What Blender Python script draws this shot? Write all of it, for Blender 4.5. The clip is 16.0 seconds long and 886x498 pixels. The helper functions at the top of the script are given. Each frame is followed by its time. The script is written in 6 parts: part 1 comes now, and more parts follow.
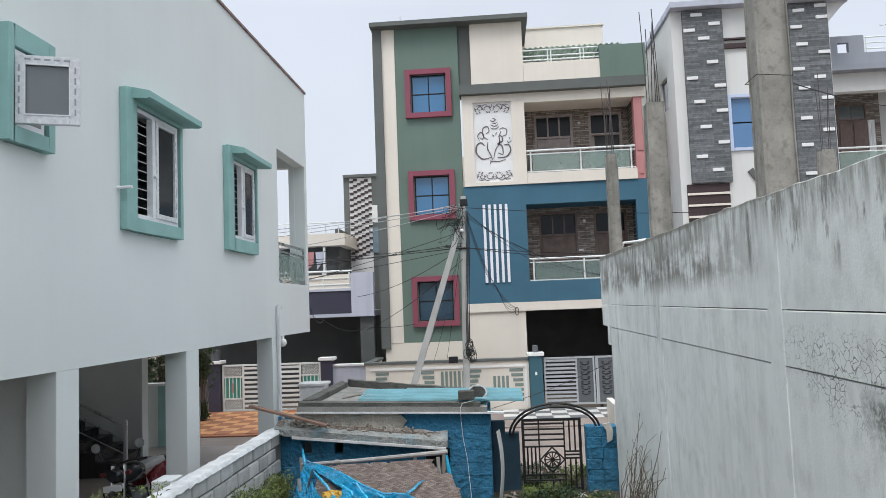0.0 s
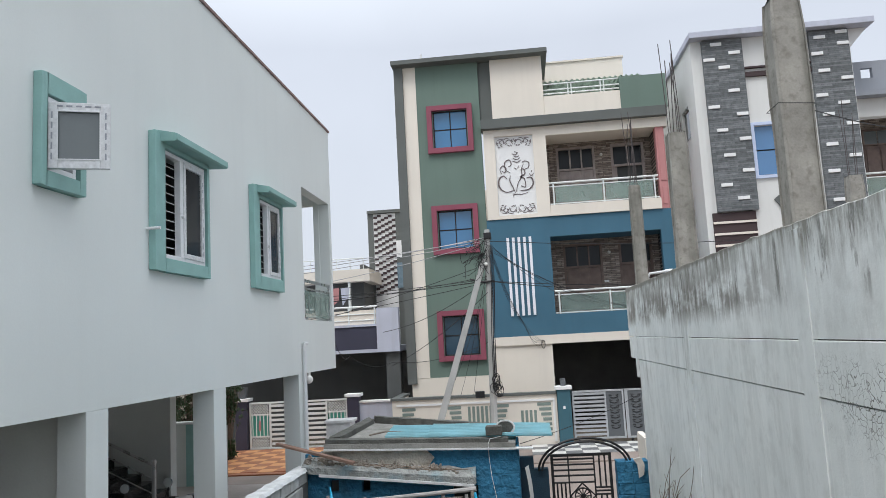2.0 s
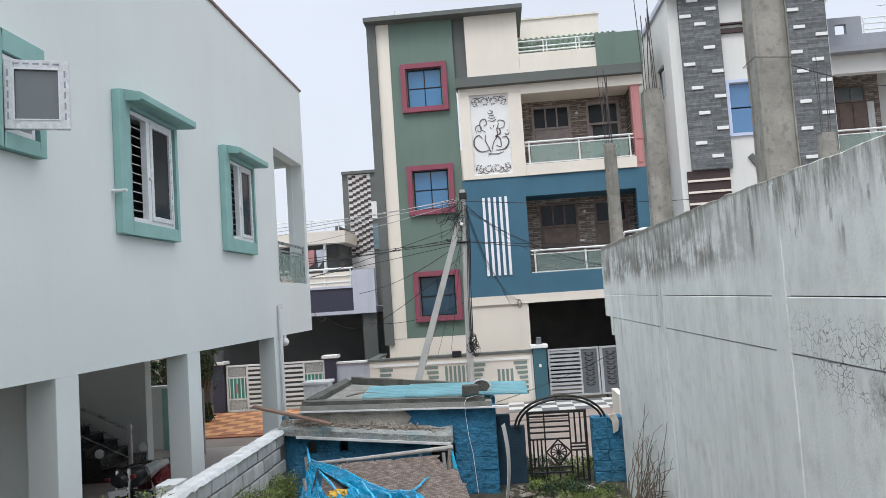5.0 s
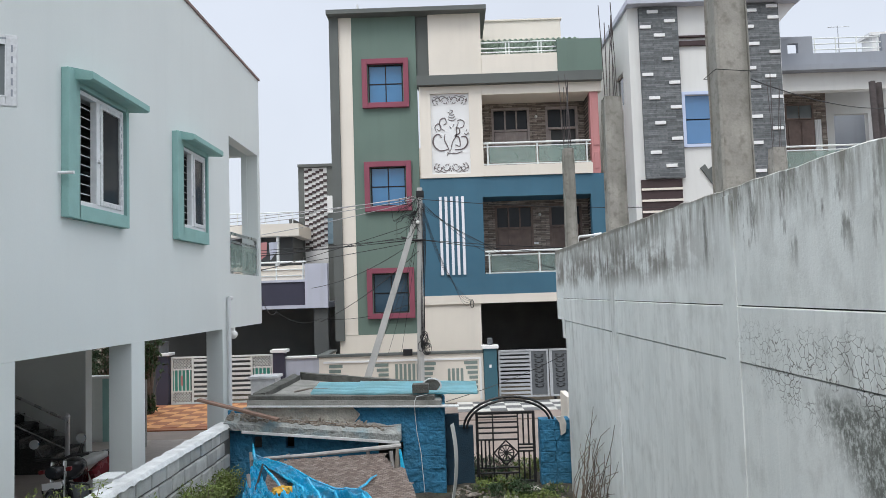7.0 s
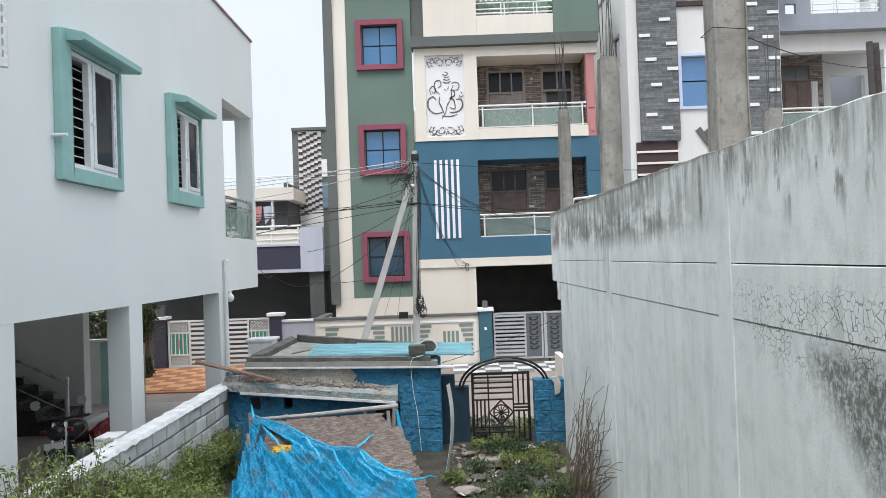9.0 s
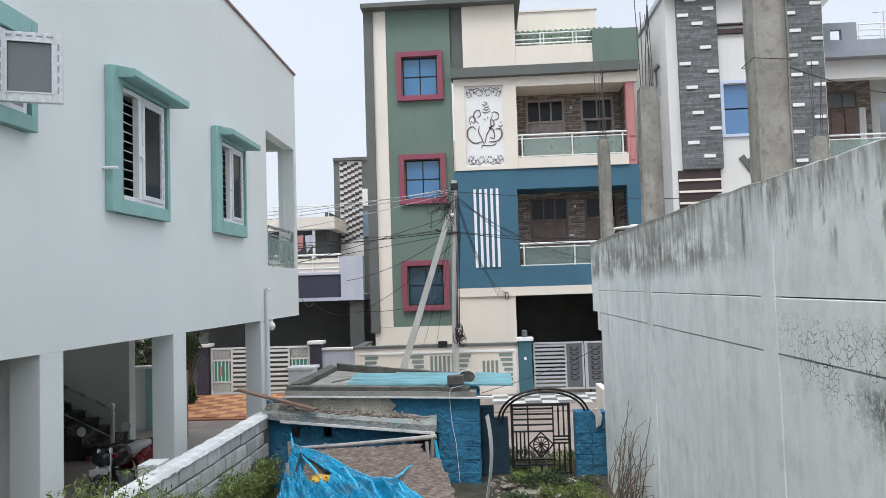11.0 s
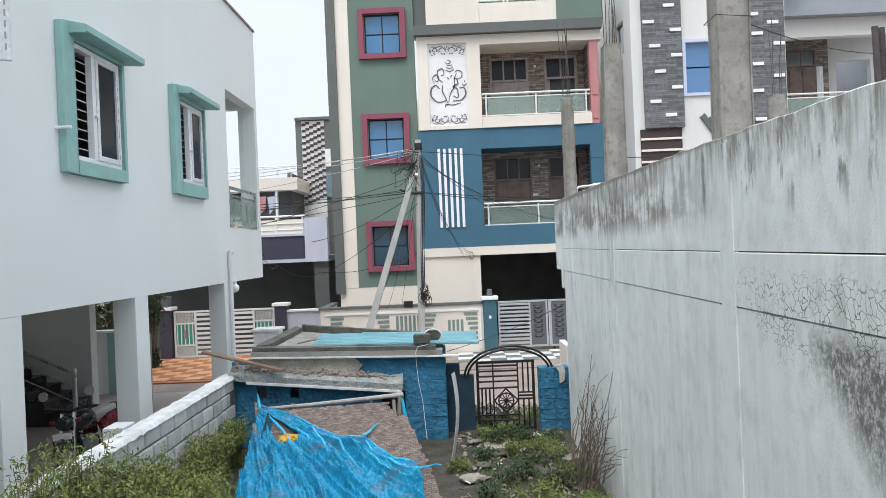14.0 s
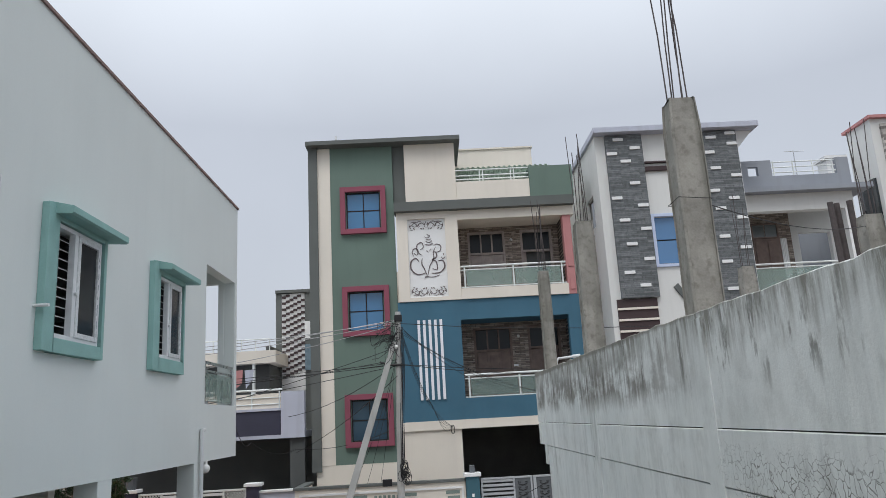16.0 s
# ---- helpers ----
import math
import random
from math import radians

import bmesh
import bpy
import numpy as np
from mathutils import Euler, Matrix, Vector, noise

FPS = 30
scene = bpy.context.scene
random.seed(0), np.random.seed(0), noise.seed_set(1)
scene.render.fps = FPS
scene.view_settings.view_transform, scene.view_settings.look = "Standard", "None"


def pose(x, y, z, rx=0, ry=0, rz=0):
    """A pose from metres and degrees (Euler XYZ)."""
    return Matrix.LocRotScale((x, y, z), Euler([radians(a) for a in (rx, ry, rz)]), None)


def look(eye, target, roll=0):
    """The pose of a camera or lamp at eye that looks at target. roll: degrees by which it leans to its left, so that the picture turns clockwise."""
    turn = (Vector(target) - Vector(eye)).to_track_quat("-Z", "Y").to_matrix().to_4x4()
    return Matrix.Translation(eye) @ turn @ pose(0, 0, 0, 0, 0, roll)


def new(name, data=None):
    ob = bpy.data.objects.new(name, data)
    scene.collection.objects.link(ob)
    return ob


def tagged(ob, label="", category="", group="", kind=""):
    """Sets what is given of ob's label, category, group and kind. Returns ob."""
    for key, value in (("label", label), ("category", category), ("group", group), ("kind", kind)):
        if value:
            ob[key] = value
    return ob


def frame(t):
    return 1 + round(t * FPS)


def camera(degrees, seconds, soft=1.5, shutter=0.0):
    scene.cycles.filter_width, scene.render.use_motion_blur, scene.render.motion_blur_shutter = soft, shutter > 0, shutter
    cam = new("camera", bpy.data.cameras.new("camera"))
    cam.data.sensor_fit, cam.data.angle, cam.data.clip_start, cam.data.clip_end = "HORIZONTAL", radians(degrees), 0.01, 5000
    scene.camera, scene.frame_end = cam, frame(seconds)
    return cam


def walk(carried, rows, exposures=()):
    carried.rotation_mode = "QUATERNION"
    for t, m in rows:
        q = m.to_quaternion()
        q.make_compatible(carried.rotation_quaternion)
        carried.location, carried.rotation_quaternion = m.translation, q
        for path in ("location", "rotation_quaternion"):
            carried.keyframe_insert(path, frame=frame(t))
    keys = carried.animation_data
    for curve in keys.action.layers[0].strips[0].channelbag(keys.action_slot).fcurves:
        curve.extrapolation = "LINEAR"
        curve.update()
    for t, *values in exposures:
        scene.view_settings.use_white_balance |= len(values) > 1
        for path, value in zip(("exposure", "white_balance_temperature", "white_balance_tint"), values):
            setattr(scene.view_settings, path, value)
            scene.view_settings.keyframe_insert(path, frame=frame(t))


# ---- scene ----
cam = camera(62.0, 16.0, soft=0.85)
PATH = [
    (0, (0.921, -0.97, 2.899), (0.78, 1.02, 3.047), -2.2),
    (0.5, (0.934, -0.962, 2.911), (0.813, 1.023, 3.13), -2.2),
    (1, (0.92, -0.971, 2.907), (0.795, 1.009, 3.16), -3.0),
    (1.5, (0.926, -0.958, 2.908), (0.766, 1.019, 3.165), -3.2),
    (2, (0.928, -0.98, 2.906), (0.726, 0.995, 3.148), -3.1),
    (2.5, (0.927, -1.013, 2.921), (0.7, 0.964, 3.119), -3.2),
    (3, (0.938, -1.0, 2.922), (0.744, 0.985, 3.069), -4.0),
    (3.5, (0.943, -0.989, 2.923), (0.827, 1.002, 3.068), -4.3),
    (4, (0.945, -0.988, 2.915), (0.822, 1.002, 3.074), -4.5),
    (4.2, (0.953, -0.962, 2.909), (0.819, 1.027, 3.07), -4.3),
    (6.3, (0.918, -0.858, 2.908), (0.812, 1.138, 2.979), -2.4),
    (6.5, (0.917, -0.848, 2.908), (0.834, 1.148, 2.988), -2.2),
    (7, (0.915, -0.853, 2.909), (0.893, 1.143, 3.031), -1.8),
    (7.5, (0.909, -0.861, 2.905), (0.916, 1.134, 3.054), -1.9),
    (8, (0.906, -0.864, 2.893), (0.903, 1.133, 3.0), -1.8),
    (8.5, (0.902, -0.873, 2.874), (0.904, 1.127, 2.899), -2.0),
    (10.8, (0.908, -0.903, 2.9), (0.794, 1.092, 2.96), -1.8),
    (11, (0.913, -0.894, 2.901), (0.797, 1.1, 3.006), -1.8),
    (11.5, (0.91, -0.895, 2.902), (0.803, 1.096, 3.058), -2.2),
    (12, (0.907, -0.898, 2.9), (0.799, 1.092, 3.073), -1.9),
    (12.5, (0.899, -0.897, 2.901), (0.793, 1.092, 3.079), -1.1),
    (13, (0.922, -0.884, 2.891), (0.836, 1.112, 2.976), -1.6),
    (13.5, (0.916, -0.899, 2.889), (0.935, 1.101, 2.922), -2.5),
    (14, (0.907, -0.897, 2.887), (0.883, 1.103, 2.882), -2.4),
    (14.5, (0.932, -0.9, 2.892), (0.965, 1.099, 2.912), -2.7),
    (15, (0.941, -0.901, 2.903), (1.061, 1.092, 3.032), -3.2),
    (15.5, (0.938, -0.893, 2.919), (1.075, 1.075, 3.249), -3.5),
    (16, (0.926, -0.908, 2.934), (0.976, 1.041, 3.38), -3.2),
]
walk(cam, [(t, look(eye, target, roll)) for t, eye, target, roll in PATH],
     exposures=[(0.0, 0.43), (0.5, 0.36), (2.0, 0.38), (3.0, 0.54), (3.5, 0.44), (4.0, 0.46), (6.5, 0.52), (7.0, 0.44), (8.0, 0.52), (8.5, 0.68), (11.0, 0.54), (12.5, 0.44), (13.0, 0.60), (14.0, 0.70), (14.5, 0.62), (15.0, 0.41), (15.5, 0.12), (16.0, 0.03)])

# world: bright overcast sky, brighter overhead than at the horizon
world = bpy.data.worlds.new("overcast")
scene.world = world
world.use_nodes = True
wn, wl = world.node_tree.nodes, world.node_tree.links
wn.clear()
w_out, w_bg = wn.new("ShaderNodeOutputWorld"), wn.new("ShaderNodeBackground")
w_sky = wn.new("ShaderNodeTexSky")
w_sky.sky_type, w_sky.sun_disc = "NISHITA", False
w_sky.sun_elevation, w_sky.sun_rotation = radians(58), radians(200)
w_sky.dust_density, w_sky.air_density = 6.0, 1.2
w_co, w_sep, w_ramp = wn.new("ShaderNodeTexCoord"), wn.new("ShaderNodeSeparateXYZ"), wn.new("ShaderNodeValToRGB")
w_ramp.color_ramp.elements[0].position, w_ramp.color_ramp.elements[0].color = 0.0, (0.635, 0.685, 0.765, 1)
w_ramp.color_ramp.elements[1].position, w_ramp.color_ramp.elements[1].color = 1.0, (1.84, 1.96, 2.07, 1)
mid = w_ramp.color_ramp.elements.new(0.38)
mid.color = (0.585, 0.63, 0.715, 1)
w_noise, w_cloud = wn.new("ShaderNodeTexNoise"), wn.new("ShaderNodeMapRange")
w_noise.inputs["Scale"].default_value, w_noise.inputs["Detail"].default_value = 2.2, 5
w_cloud.inputs["From Min"].default_value, w_cloud.inputs["From Max"].default_value = 0.3, 0.7
w_cloud.inputs["To Min"].default_value, w_cloud.inputs["To Max"].default_value = 0.94, 1.06
w_mul, w_mix, w_dim = wn.new("ShaderNodeVectorMath"), wn.new("ShaderNodeMixRGB"), wn.new("ShaderNodeVectorMath")
w_mul.operation = w_dim.operation = "SCALE"
w_dim.inputs["Scale"].default_value = 0.08
w_mix.inputs[0].default_value = 0.88
wl.new(w_co.outputs["Generated"], w_sep.inputs[0])
wl.new(w_sep.outputs["Z"], w_ramp.inputs[0])
wl.new(w_co.outputs["Generated"], w_noise.inputs["Vector"])
wl.new(w_noise.outputs["Fac"], w_cloud.inputs["Value"])
wl.new(w_ramp.outputs["Color"], w_mul.inputs[0])
wl.new(w_cloud.outputs["Result"], w_mul.inputs["Scale"])
wl.new(w_sky.outputs["Color"], w_dim.inputs[0])
wl.new(w_dim.outputs[0], w_mix.inputs[1])
wl.new(w_mul.outputs[0], w_mix.inputs[2])
wl.new(w_mix.outputs[0], w_bg.inputs["Color"])
wl.new(w_bg.outputs[0], w_out.inputs["Surface"])
sun = new("sun", bpy.data.lights.new("sun", "SUN"))
sun.data.energy, sun.data.angle, sun.data.color = 0.9, radians(25), (1.0, 0.985, 0.945)
sun.matrix_world = look((0, 0, 30), (3, 12, 10))


# ---- materials ----
def mat(name, color, rough=0.75, metal=0.0, var=0.1, scale=1.3, fine=45.0, bump=0.15, dist=0.01, streak=0.0,
        streak_color=(0.16, 0.15, 0.13), blotch=0.0, blotch_color=(0.1, 0.1, 0.09), blotch_scale=0.8, random_value=0.0, spec=0.4):
    """A worn surface: broad variation, fine grain with relief, rain streaks and blotches of dirt."""
    m = bpy.data.materials.new(name)
    m.use_nodes = True
    n, l = m.node_tree.nodes, m.node_tree.links
    b = n["Principled BSDF"]
    b.inputs["Roughness"].default_value, b.inputs["Metallic"].default_value = rough, metal
    b.inputs["Specular IOR Level"].default_value = spec
    geo = n.new("ShaderNodeNewGeometry")

    def noise_at(sc, detail=4.0, stretch=None):
        t = n.new("ShaderNodeTexNoise")
        t.inputs["Scale"].default_value, t.inputs["Detail"].default_value = sc, detail
        src = geo.outputs["Position"]
        if stretch:
            v = n.new("ShaderNodeVectorMath")
            v.operation = "MULTIPLY"
            v.inputs[1].default_value = stretch
            l.new(src, v.inputs[0])
            src = v.outputs[0]
        l.new(src, t.inputs["Vector"])
        return t.outputs["Fac"]

    def span(src, a, c, lo, hi):
        r = n.new("ShaderNodeMapRange")
        for key, val in (("From Min", a), ("From Max", c), ("To Min", lo), ("To Max", hi)):
            r.inputs[key].default_value = val
        l.new(src, r.inputs["Value"])
        return r.outputs["Result"]

    def blend(fac, c1, c2, kind="MIX"):
        x = n.new("ShaderNodeMixRGB")
        x.blend_type = kind
        for s, v in ((0, fac), (1, c1), (2, c2)):
            if isinstance(v, (int, float)):
                x.inputs[s].default_value = v
            elif isinstance(v, tuple):
                x.inputs[s].default_value = (*v, 1)
            else:
                l.new(v, x.inputs[s])
        return x.outputs[0]

    dark, light = tuple(c * (1 - var) for c in color), tuple(min(1, c * (1 + var)) for c in color)
    c = blend(span(noise_at(scale), 0.3, 0.7, 0, 1), dark, light)
    grain = noise_at(fine, 3)
    c = blend(var * 0.8, c, blend(span(grain, 0.3, 0.7, 0, 1), tuple(x * 0.6 for x in color), tuple(min(1, x * 1.25) for x in color)))
    if streak:
        c = blend(span(noise_at(1.0, 5, (5, 5, 0.35)), 0.5, 0.75, 0, streak), c, streak_color)
    if blotch:
        c = blend(span(noise_at(blotch_scale, 6), 0.52, 0.68, 0, blotch), c, blotch_color)
    if random_value:
        info = n.new("ShaderNodeObjectInfo")
        c = blend(span(info.outputs["Random"], 0, 1, 0, random_value), c, tuple(x * 0.55 for x in color))
    l.new(c, b.inputs["Base Color"])
    l.new(span(noise_at(scale * 4), 0.3, 0.7, max(0.02, rough - 0.08), min(1, rough + 0.08)), b.inputs["Roughness"])
    if bump:
        bp = n.new("ShaderNodeBump")
        bp.inputs["Strength"].default_value, bp.inputs["Distance"].default_value = bump, dist
        l.new(grain, bp.inputs["Height"])
        l.new(bp.outputs[0], b.inputs["Normal"])
    return m


def brick_mat(name, c1, c2, mortar, width, height, gap=0.006, rough=0.7, plane="xz", bump=0.6):
    m = mat(name, c1, rough)
    n, l = m.node_tree.nodes, m.node_tree.links
    b = n["Principled BSDF"]
    geo, sep, com, br, bp = (n.new("ShaderNode" + k) for k in ("NewGeometry", "SeparateXYZ", "CombineXYZ", "TexBrick", "Bump"))
    l.new(geo.outputs["Position"], sep.inputs[0])
    l.new(sep.outputs[plane[0].upper()], com.inputs[0])
    l.new(sep.outputs[plane[1].upper()], com.inputs[1])
    l.new(com.outputs[0], br.inputs["Vector"])
    for key, val in (("Scale", 1.0), ("Brick Width", width), ("Row Height", height), ("Mortar Size", gap), ("Bias", 0.0), ("Mortar Smooth", 0.2)):
        br.inputs[key].default_value = val
    for key, val in (("Color1", c1), ("Color2", c2), ("Mortar", mortar)):
        br.inputs[key].default_value = (*val, 1)
    no = n.new("ShaderNodeTexNoise")
    no.inputs["Scale"].default_value = 9
    l.new(geo.outputs["Position"], no.inputs["Vector"])
    mx = n.new("ShaderNodeMixRGB")
    mx.blend_type, mx.inputs[0].default_value = "OVERLAY", 0.5
    l.new(br.outputs["Color"], mx.inputs[1])
    l.new(no.outputs["Fac"], mx.inputs[2])
    l.new(mx.outputs[0], b.inputs["Base Color"])
    bp.inputs["Strength"].default_value, bp.inputs["Distance"].default_value, bp.invert = bump, 0.02, True
    l.new(br.outputs["Fac"], bp.inputs["Height"])
    l.new(bp.outputs[0], b.inputs["Normal"])
    return m


def glass_mat(name, color, rough=0.06, spec=0.8, alpha=1.0):
    m = mat(name, color, rough, var=0.05, bump=0, spec=spec)
    m.node_tree.nodes["Principled BSDF"].inputs["Alpha"].default_value = alpha
    return m


M = {
    "white": mat("white_wall_paint", (0.70, 0.735, 0.725), 0.8, var=0.03, scale=0.6, bump=0.08, streak=0.06, streak_color=(0.5, 0.53, 0.52)),
    "white_in": mat("white_inside_paint", (0.68, 0.71, 0.69), 0.85, var=0.05),
    "teal": mat("teal_trim_paint", (0.27, 0.46, 0.435), 0.7, var=0.08, scale=4, bump=0.15),
    "upvc": mat("white_plastic_frame", (0.74, 0.75, 0.77), 0.35, var=0.05, scale=9, bump=0.02),
    "film": mat("grey_protective_film", (0.66, 0.67, 0.69), 0.35, var=0.16, scale=24, bump=0.02),
    "dark_glass": glass_mat("dark_window_glass", (0.025, 0.03, 0.035)),
    "dark_pane": glass_mat("dark_room_glass", (0.03, 0.034, 0.038), 0.15, 0.2),
    "sash_glass": glass_mat("grey_window_glass", (0.15, 0.17, 0.175), 0.1, 0.7),
    "blue_glass": glass_mat("blue_mirror_glass", (0.055, 0.19, 0.37), 0.1, 0.9),
    "iron": mat("black_iron", (0.02, 0.02, 0.022), 0.5, 0.2, var=0.3, scale=8, bump=0.2),
    "steel": mat("brushed_steel", (0.55, 0.56, 0.57), 0.3, 0.9, var=0.05),
    "cream": mat("cream_wall_paint", (0.78, 0.72, 0.64), 0.8, var=0.04, scale=0.7, streak=0.10, streak_color=(0.5, 0.46, 0.40)),
    "green": mat("green_wall_paint", (0.145, 0.205, 0.175), 0.8, var=0.06, scale=0.8, streak=0.15, streak_color=(0.10, 0.13, 0.11)),
    "dgrey": mat("dark_grey_paint", (0.125, 0.135, 0.13), 0.8, var=0.08, streak=0.1),
    "blue": mat("blue_wall_paint", (0.055, 0.145, 0.215), 0.8, var=0.06, streak=0.12, streak_color=(0.05, 0.10, 0.14)),
    "pink": mat("maroon_trim_paint", (0.26, 0.07, 0.105), 0.7, var=0.07),
    "wht": mat("bright_white_paint", (0.80, 0.80, 0.80), 0.7, var=0.03),
    "bar": mat("white_relief_bar_paint", (0.82, 0.83, 0.88), 0.6, var=0.03),
    "line": mat("dark_relief_paint", (0.15, 0.12, 0.125), 0.7, var=0.1),
    "stone": brick_mat("brown_stone_cladding", (0.17, 0.13, 0.11), (0.42, 0.36, 0.31), (0.06, 0.05, 0.045), 0.3, 0.055, 0.005),
    "slate": brick_mat("grey_slate_cladding", (0.105, 0.115, 0.12), (0.20, 0.21, 0.22), (0.06, 0.062, 0.066), 0.55, 0.055, 0.003),
    "wood": mat("brown_door_wood", (0.19, 0.135, 0.115), 0.55, var=0.25, scale=5, bump=0.2),
    "awning": mat("pale_green_fibre_sheet", (0.45, 0.52, 0.46), 0.6, var=0.1, scale=3, streak=0.2),
    "faded_wood": mat("faded_grey_brown_wood", (0.38, 0.325, 0.305), 0.6, var=0.22, scale=5, bump=0.2),
    "rail_glass": glass_mat("green_railing_glass", (0.30, 0.40, 0.36), 0.2, 0.5, 0.5),
    "parking": mat("grey_parking_plaster", (0.30, 0.30, 0.29), 0.85, var=0.15, scale=1.5),
    "bare": mat("bare_tan_plaster", (0.50, 0.465, 0.41), 0.95, var=0.25, scale=5, fine=30, bump=0.8, dist=0.03, blotch=0.4, blotch_color=(0.24, 0.21, 0.18), blotch_scale=4),
    "roof_top": mat("pale_worn_roof_screed", (0.27, 0.265, 0.25), 0.95, var=0.3, scale=3, fine=30, bump=0.6, dist=0.02, blotch=0.6, blotch_color=(0.12, 0.125, 0.11), blotch_scale=2.5),
    "ledge": mat("weathered_blue_grey_ledge", (0.35, 0.36, 0.35), 0.95, var=0.3, scale=6, fine=22, bump=1.0, dist=0.04, blotch=0.7, blotch_color=(0.19, 0.31, 0.36), blotch_scale=3),
    "pole": mat("weathered_pale_pole", (0.36, 0.345, 0.34), 0.9, var=0.25, scale=9, fine=40, bump=0.4, dist=0.01),
    "dusk_pane": glass_mat("slate_blue_window_glass", (0.035, 0.075, 0.115), 0.12, 0.7),
    "clear_rail": glass_mat("thin_green_railing_glass", (0.20, 0.29, 0.27), 0.15, 0.5, 0.45),
    # dark grey standing in for shade in unlit rooms, porch and shed
    "dark": mat("unlit_space_dark", (0.10, 0.105, 0.105), 0.85, var=0.15),
    "gate_grey": mat("grey_gate_paint", (0.42, 0.44, 0.46), 0.45, 0.2, var=0.06),
    "gate_dark": mat("dark_gate_sheet", (0.13, 0.14, 0.15), 0.5, 0.2, var=0.1),
    "teal_dark": mat("dark_teal_paint", (0.045, 0.12, 0.155), 0.75, var=0.06),
    "slot": mat("grey_green_paint", (0.20, 0.25, 0.23), 0.8, var=0.06),
    "gate_white": mat("white_gate_paint", (0.75, 0.78, 0.77), 0.5, var=0.05),
    "gate_green": mat("green_gate_panel", (0.07, 0.33, 0.27), 0.5, var=0.1),
    "lav": mat("lavender_wall_paint", (0.50, 0.52, 0.61), 0.8, var=0.06, streak=0.15),
    "navy": mat("dark_purple_tile", (0.055, 0.055, 0.085), 0.4, var=0.15),
    "concrete": mat("weathered_concrete", (0.32, 0.305, 0.278), 0.92, var=0.25, scale=5, fine=75, bump=0.35, dist=0.004, streak=0.95, streak_color=(0.13, 0.13, 0.11), blotch=0.5, blotch_color=(0.14, 0.13, 0.11), blotch_scale=17),
    "pale_concrete": mat("pale_pole_concrete", (0.43, 0.43, 0.42), 0.9, var=0.12, scale=2, bump=0.3, streak=0.3),
    "roof_concrete": mat("mossy_roof_concrete", (0.105, 0.105, 0.097), 0.95, var=0.35, scale=4, fine=35, bump=0.8, dist=0.02, blotch=0.7, blotch_color=(0.045, 0.05, 0.045), blotch_scale=3),
    "rubble": mat("broken_plaster_rubble", (0.32, 0.285, 0.25), 0.95, var=0.35, scale=7, fine=30, bump=1.0, dist=0.03, blotch=0.5, blotch_color=(0.12, 0.1, 0.08), blotch_scale=5),
    "shed_blue": mat("flaking_blue_paint", (0.037, 0.185, 0.325), 0.85, var=0.28, scale=5, fine=15, bump=1.0, dist=0.05, streak=0.25, streak_color=(0.03, 0.11, 0.18), blotch=0.35, blotch_color=(0.05, 0.15, 0.22), blotch_scale=3, random_value=0.25),
    "pier_dark": mat("dark_blue_wall_paint", (0.025, 0.055, 0.085), 0.9, var=0.25, scale=3, bump=0.7),
    "sheet": mat("light_blue_metal_sheet", (0.30, 0.60, 0.68), 0.5, 0.0, var=0.14, scale=3, bump=0.1, streak=0.2, streak_color=(0.2, 0.35, 0.4), blotch=0.75, blotch_color=(0.36, 0.40, 0.40), blotch_scale=1.6),
    "tarp": mat("blue_plastic_tarpaulin", (0.03, 0.44, 0.72), 0.25, var=0.24, scale=6, fine=26, bump=0.5, dist=0.02, blotch=0.6, blotch_color=(0.16, 0.27, 0.42), blotch_scale=3.2, spec=0.5),
    "sack": mat("woven_brown_mat", (0.30, 0.23, 0.19), 0.95, var=0.3, scale=5, fine=70, bump=0.9, dist=0.01, blotch=0.4, blotch_color=(0.13, 0.09, 0.08), blotch_scale=4),
    "stick": mat("grey_weathered_wood", (0.24, 0.21, 0.18), 0.9, var=0.3, scale=6, bump=0.5),
    "plank": mat("brown_plank", (0.22, 0.14, 0.11), 0.85, var=0.25, scale=6, bump=0.5),
    "block": mat("grey_concrete_block", (0.55, 0.555, 0.55), 0.95, var=0.16, scale=5, fine=50, bump=0.9, dist=0.015, streak=0.25, blotch=0.3, blotch_color=(0.2, 0.2, 0.19), blotch_scale=4, random_value=0.5),
    "mortar": mat("rough_mortar", (0.17, 0.168, 0.16), 0.95, var=0.15, scale=6, bump=0.6),
    "limewash": mat("white_limewash", (0.66, 0.67, 0.68), 0.9, var=0.2, scale=5, bump=0.4),
    "soil": mat("brown_yard_soil", (0.15, 0.125, 0.095), 0.98, var=0.4, scale=2.2, fine=22, bump=1.0, dist=0.04, blotch=0.6, blotch_color=(0.05, 0.055, 0.04), blotch_scale=1.6),
    "yard": mat("dark_mossy_soil", (0.068, 0.062, 0.05), 0.98, var=0.45, scale=3.5, fine=24, bump=1.0, dist=0.04, blotch=0.75, blotch_color=(0.055, 0.075, 0.03), blotch_scale=1.9),
    "road": mat("grey_concrete_road", (0.27, 0.22, 0.195), 0.9, var=0.2, scale=0.9, bump=0.4, blotch=0.4, blotch_color=(0.17, 0.16, 0.15)),
    "pavers": mat("pale_floor_stone", (0.36, 0.32, 0.295), 0.4, var=0.12, scale=2),
    "orange": mat("orange_floor_tile", (0.74, 0.38, 0.17), 0.5, var=0.12, scale=4, bump=0.1, random_value=0.15),
    "brown_tile": mat("red_brown_floor_tile", (0.40, 0.15, 0.075), 0.5, var=0.12, scale=4, bump=0.1, random_value=0.2),
    "black_tile": mat("dark_grey_floor_tile", (0.16, 0.16, 0.165), 0.5, var=0.12, random_value=0.2),
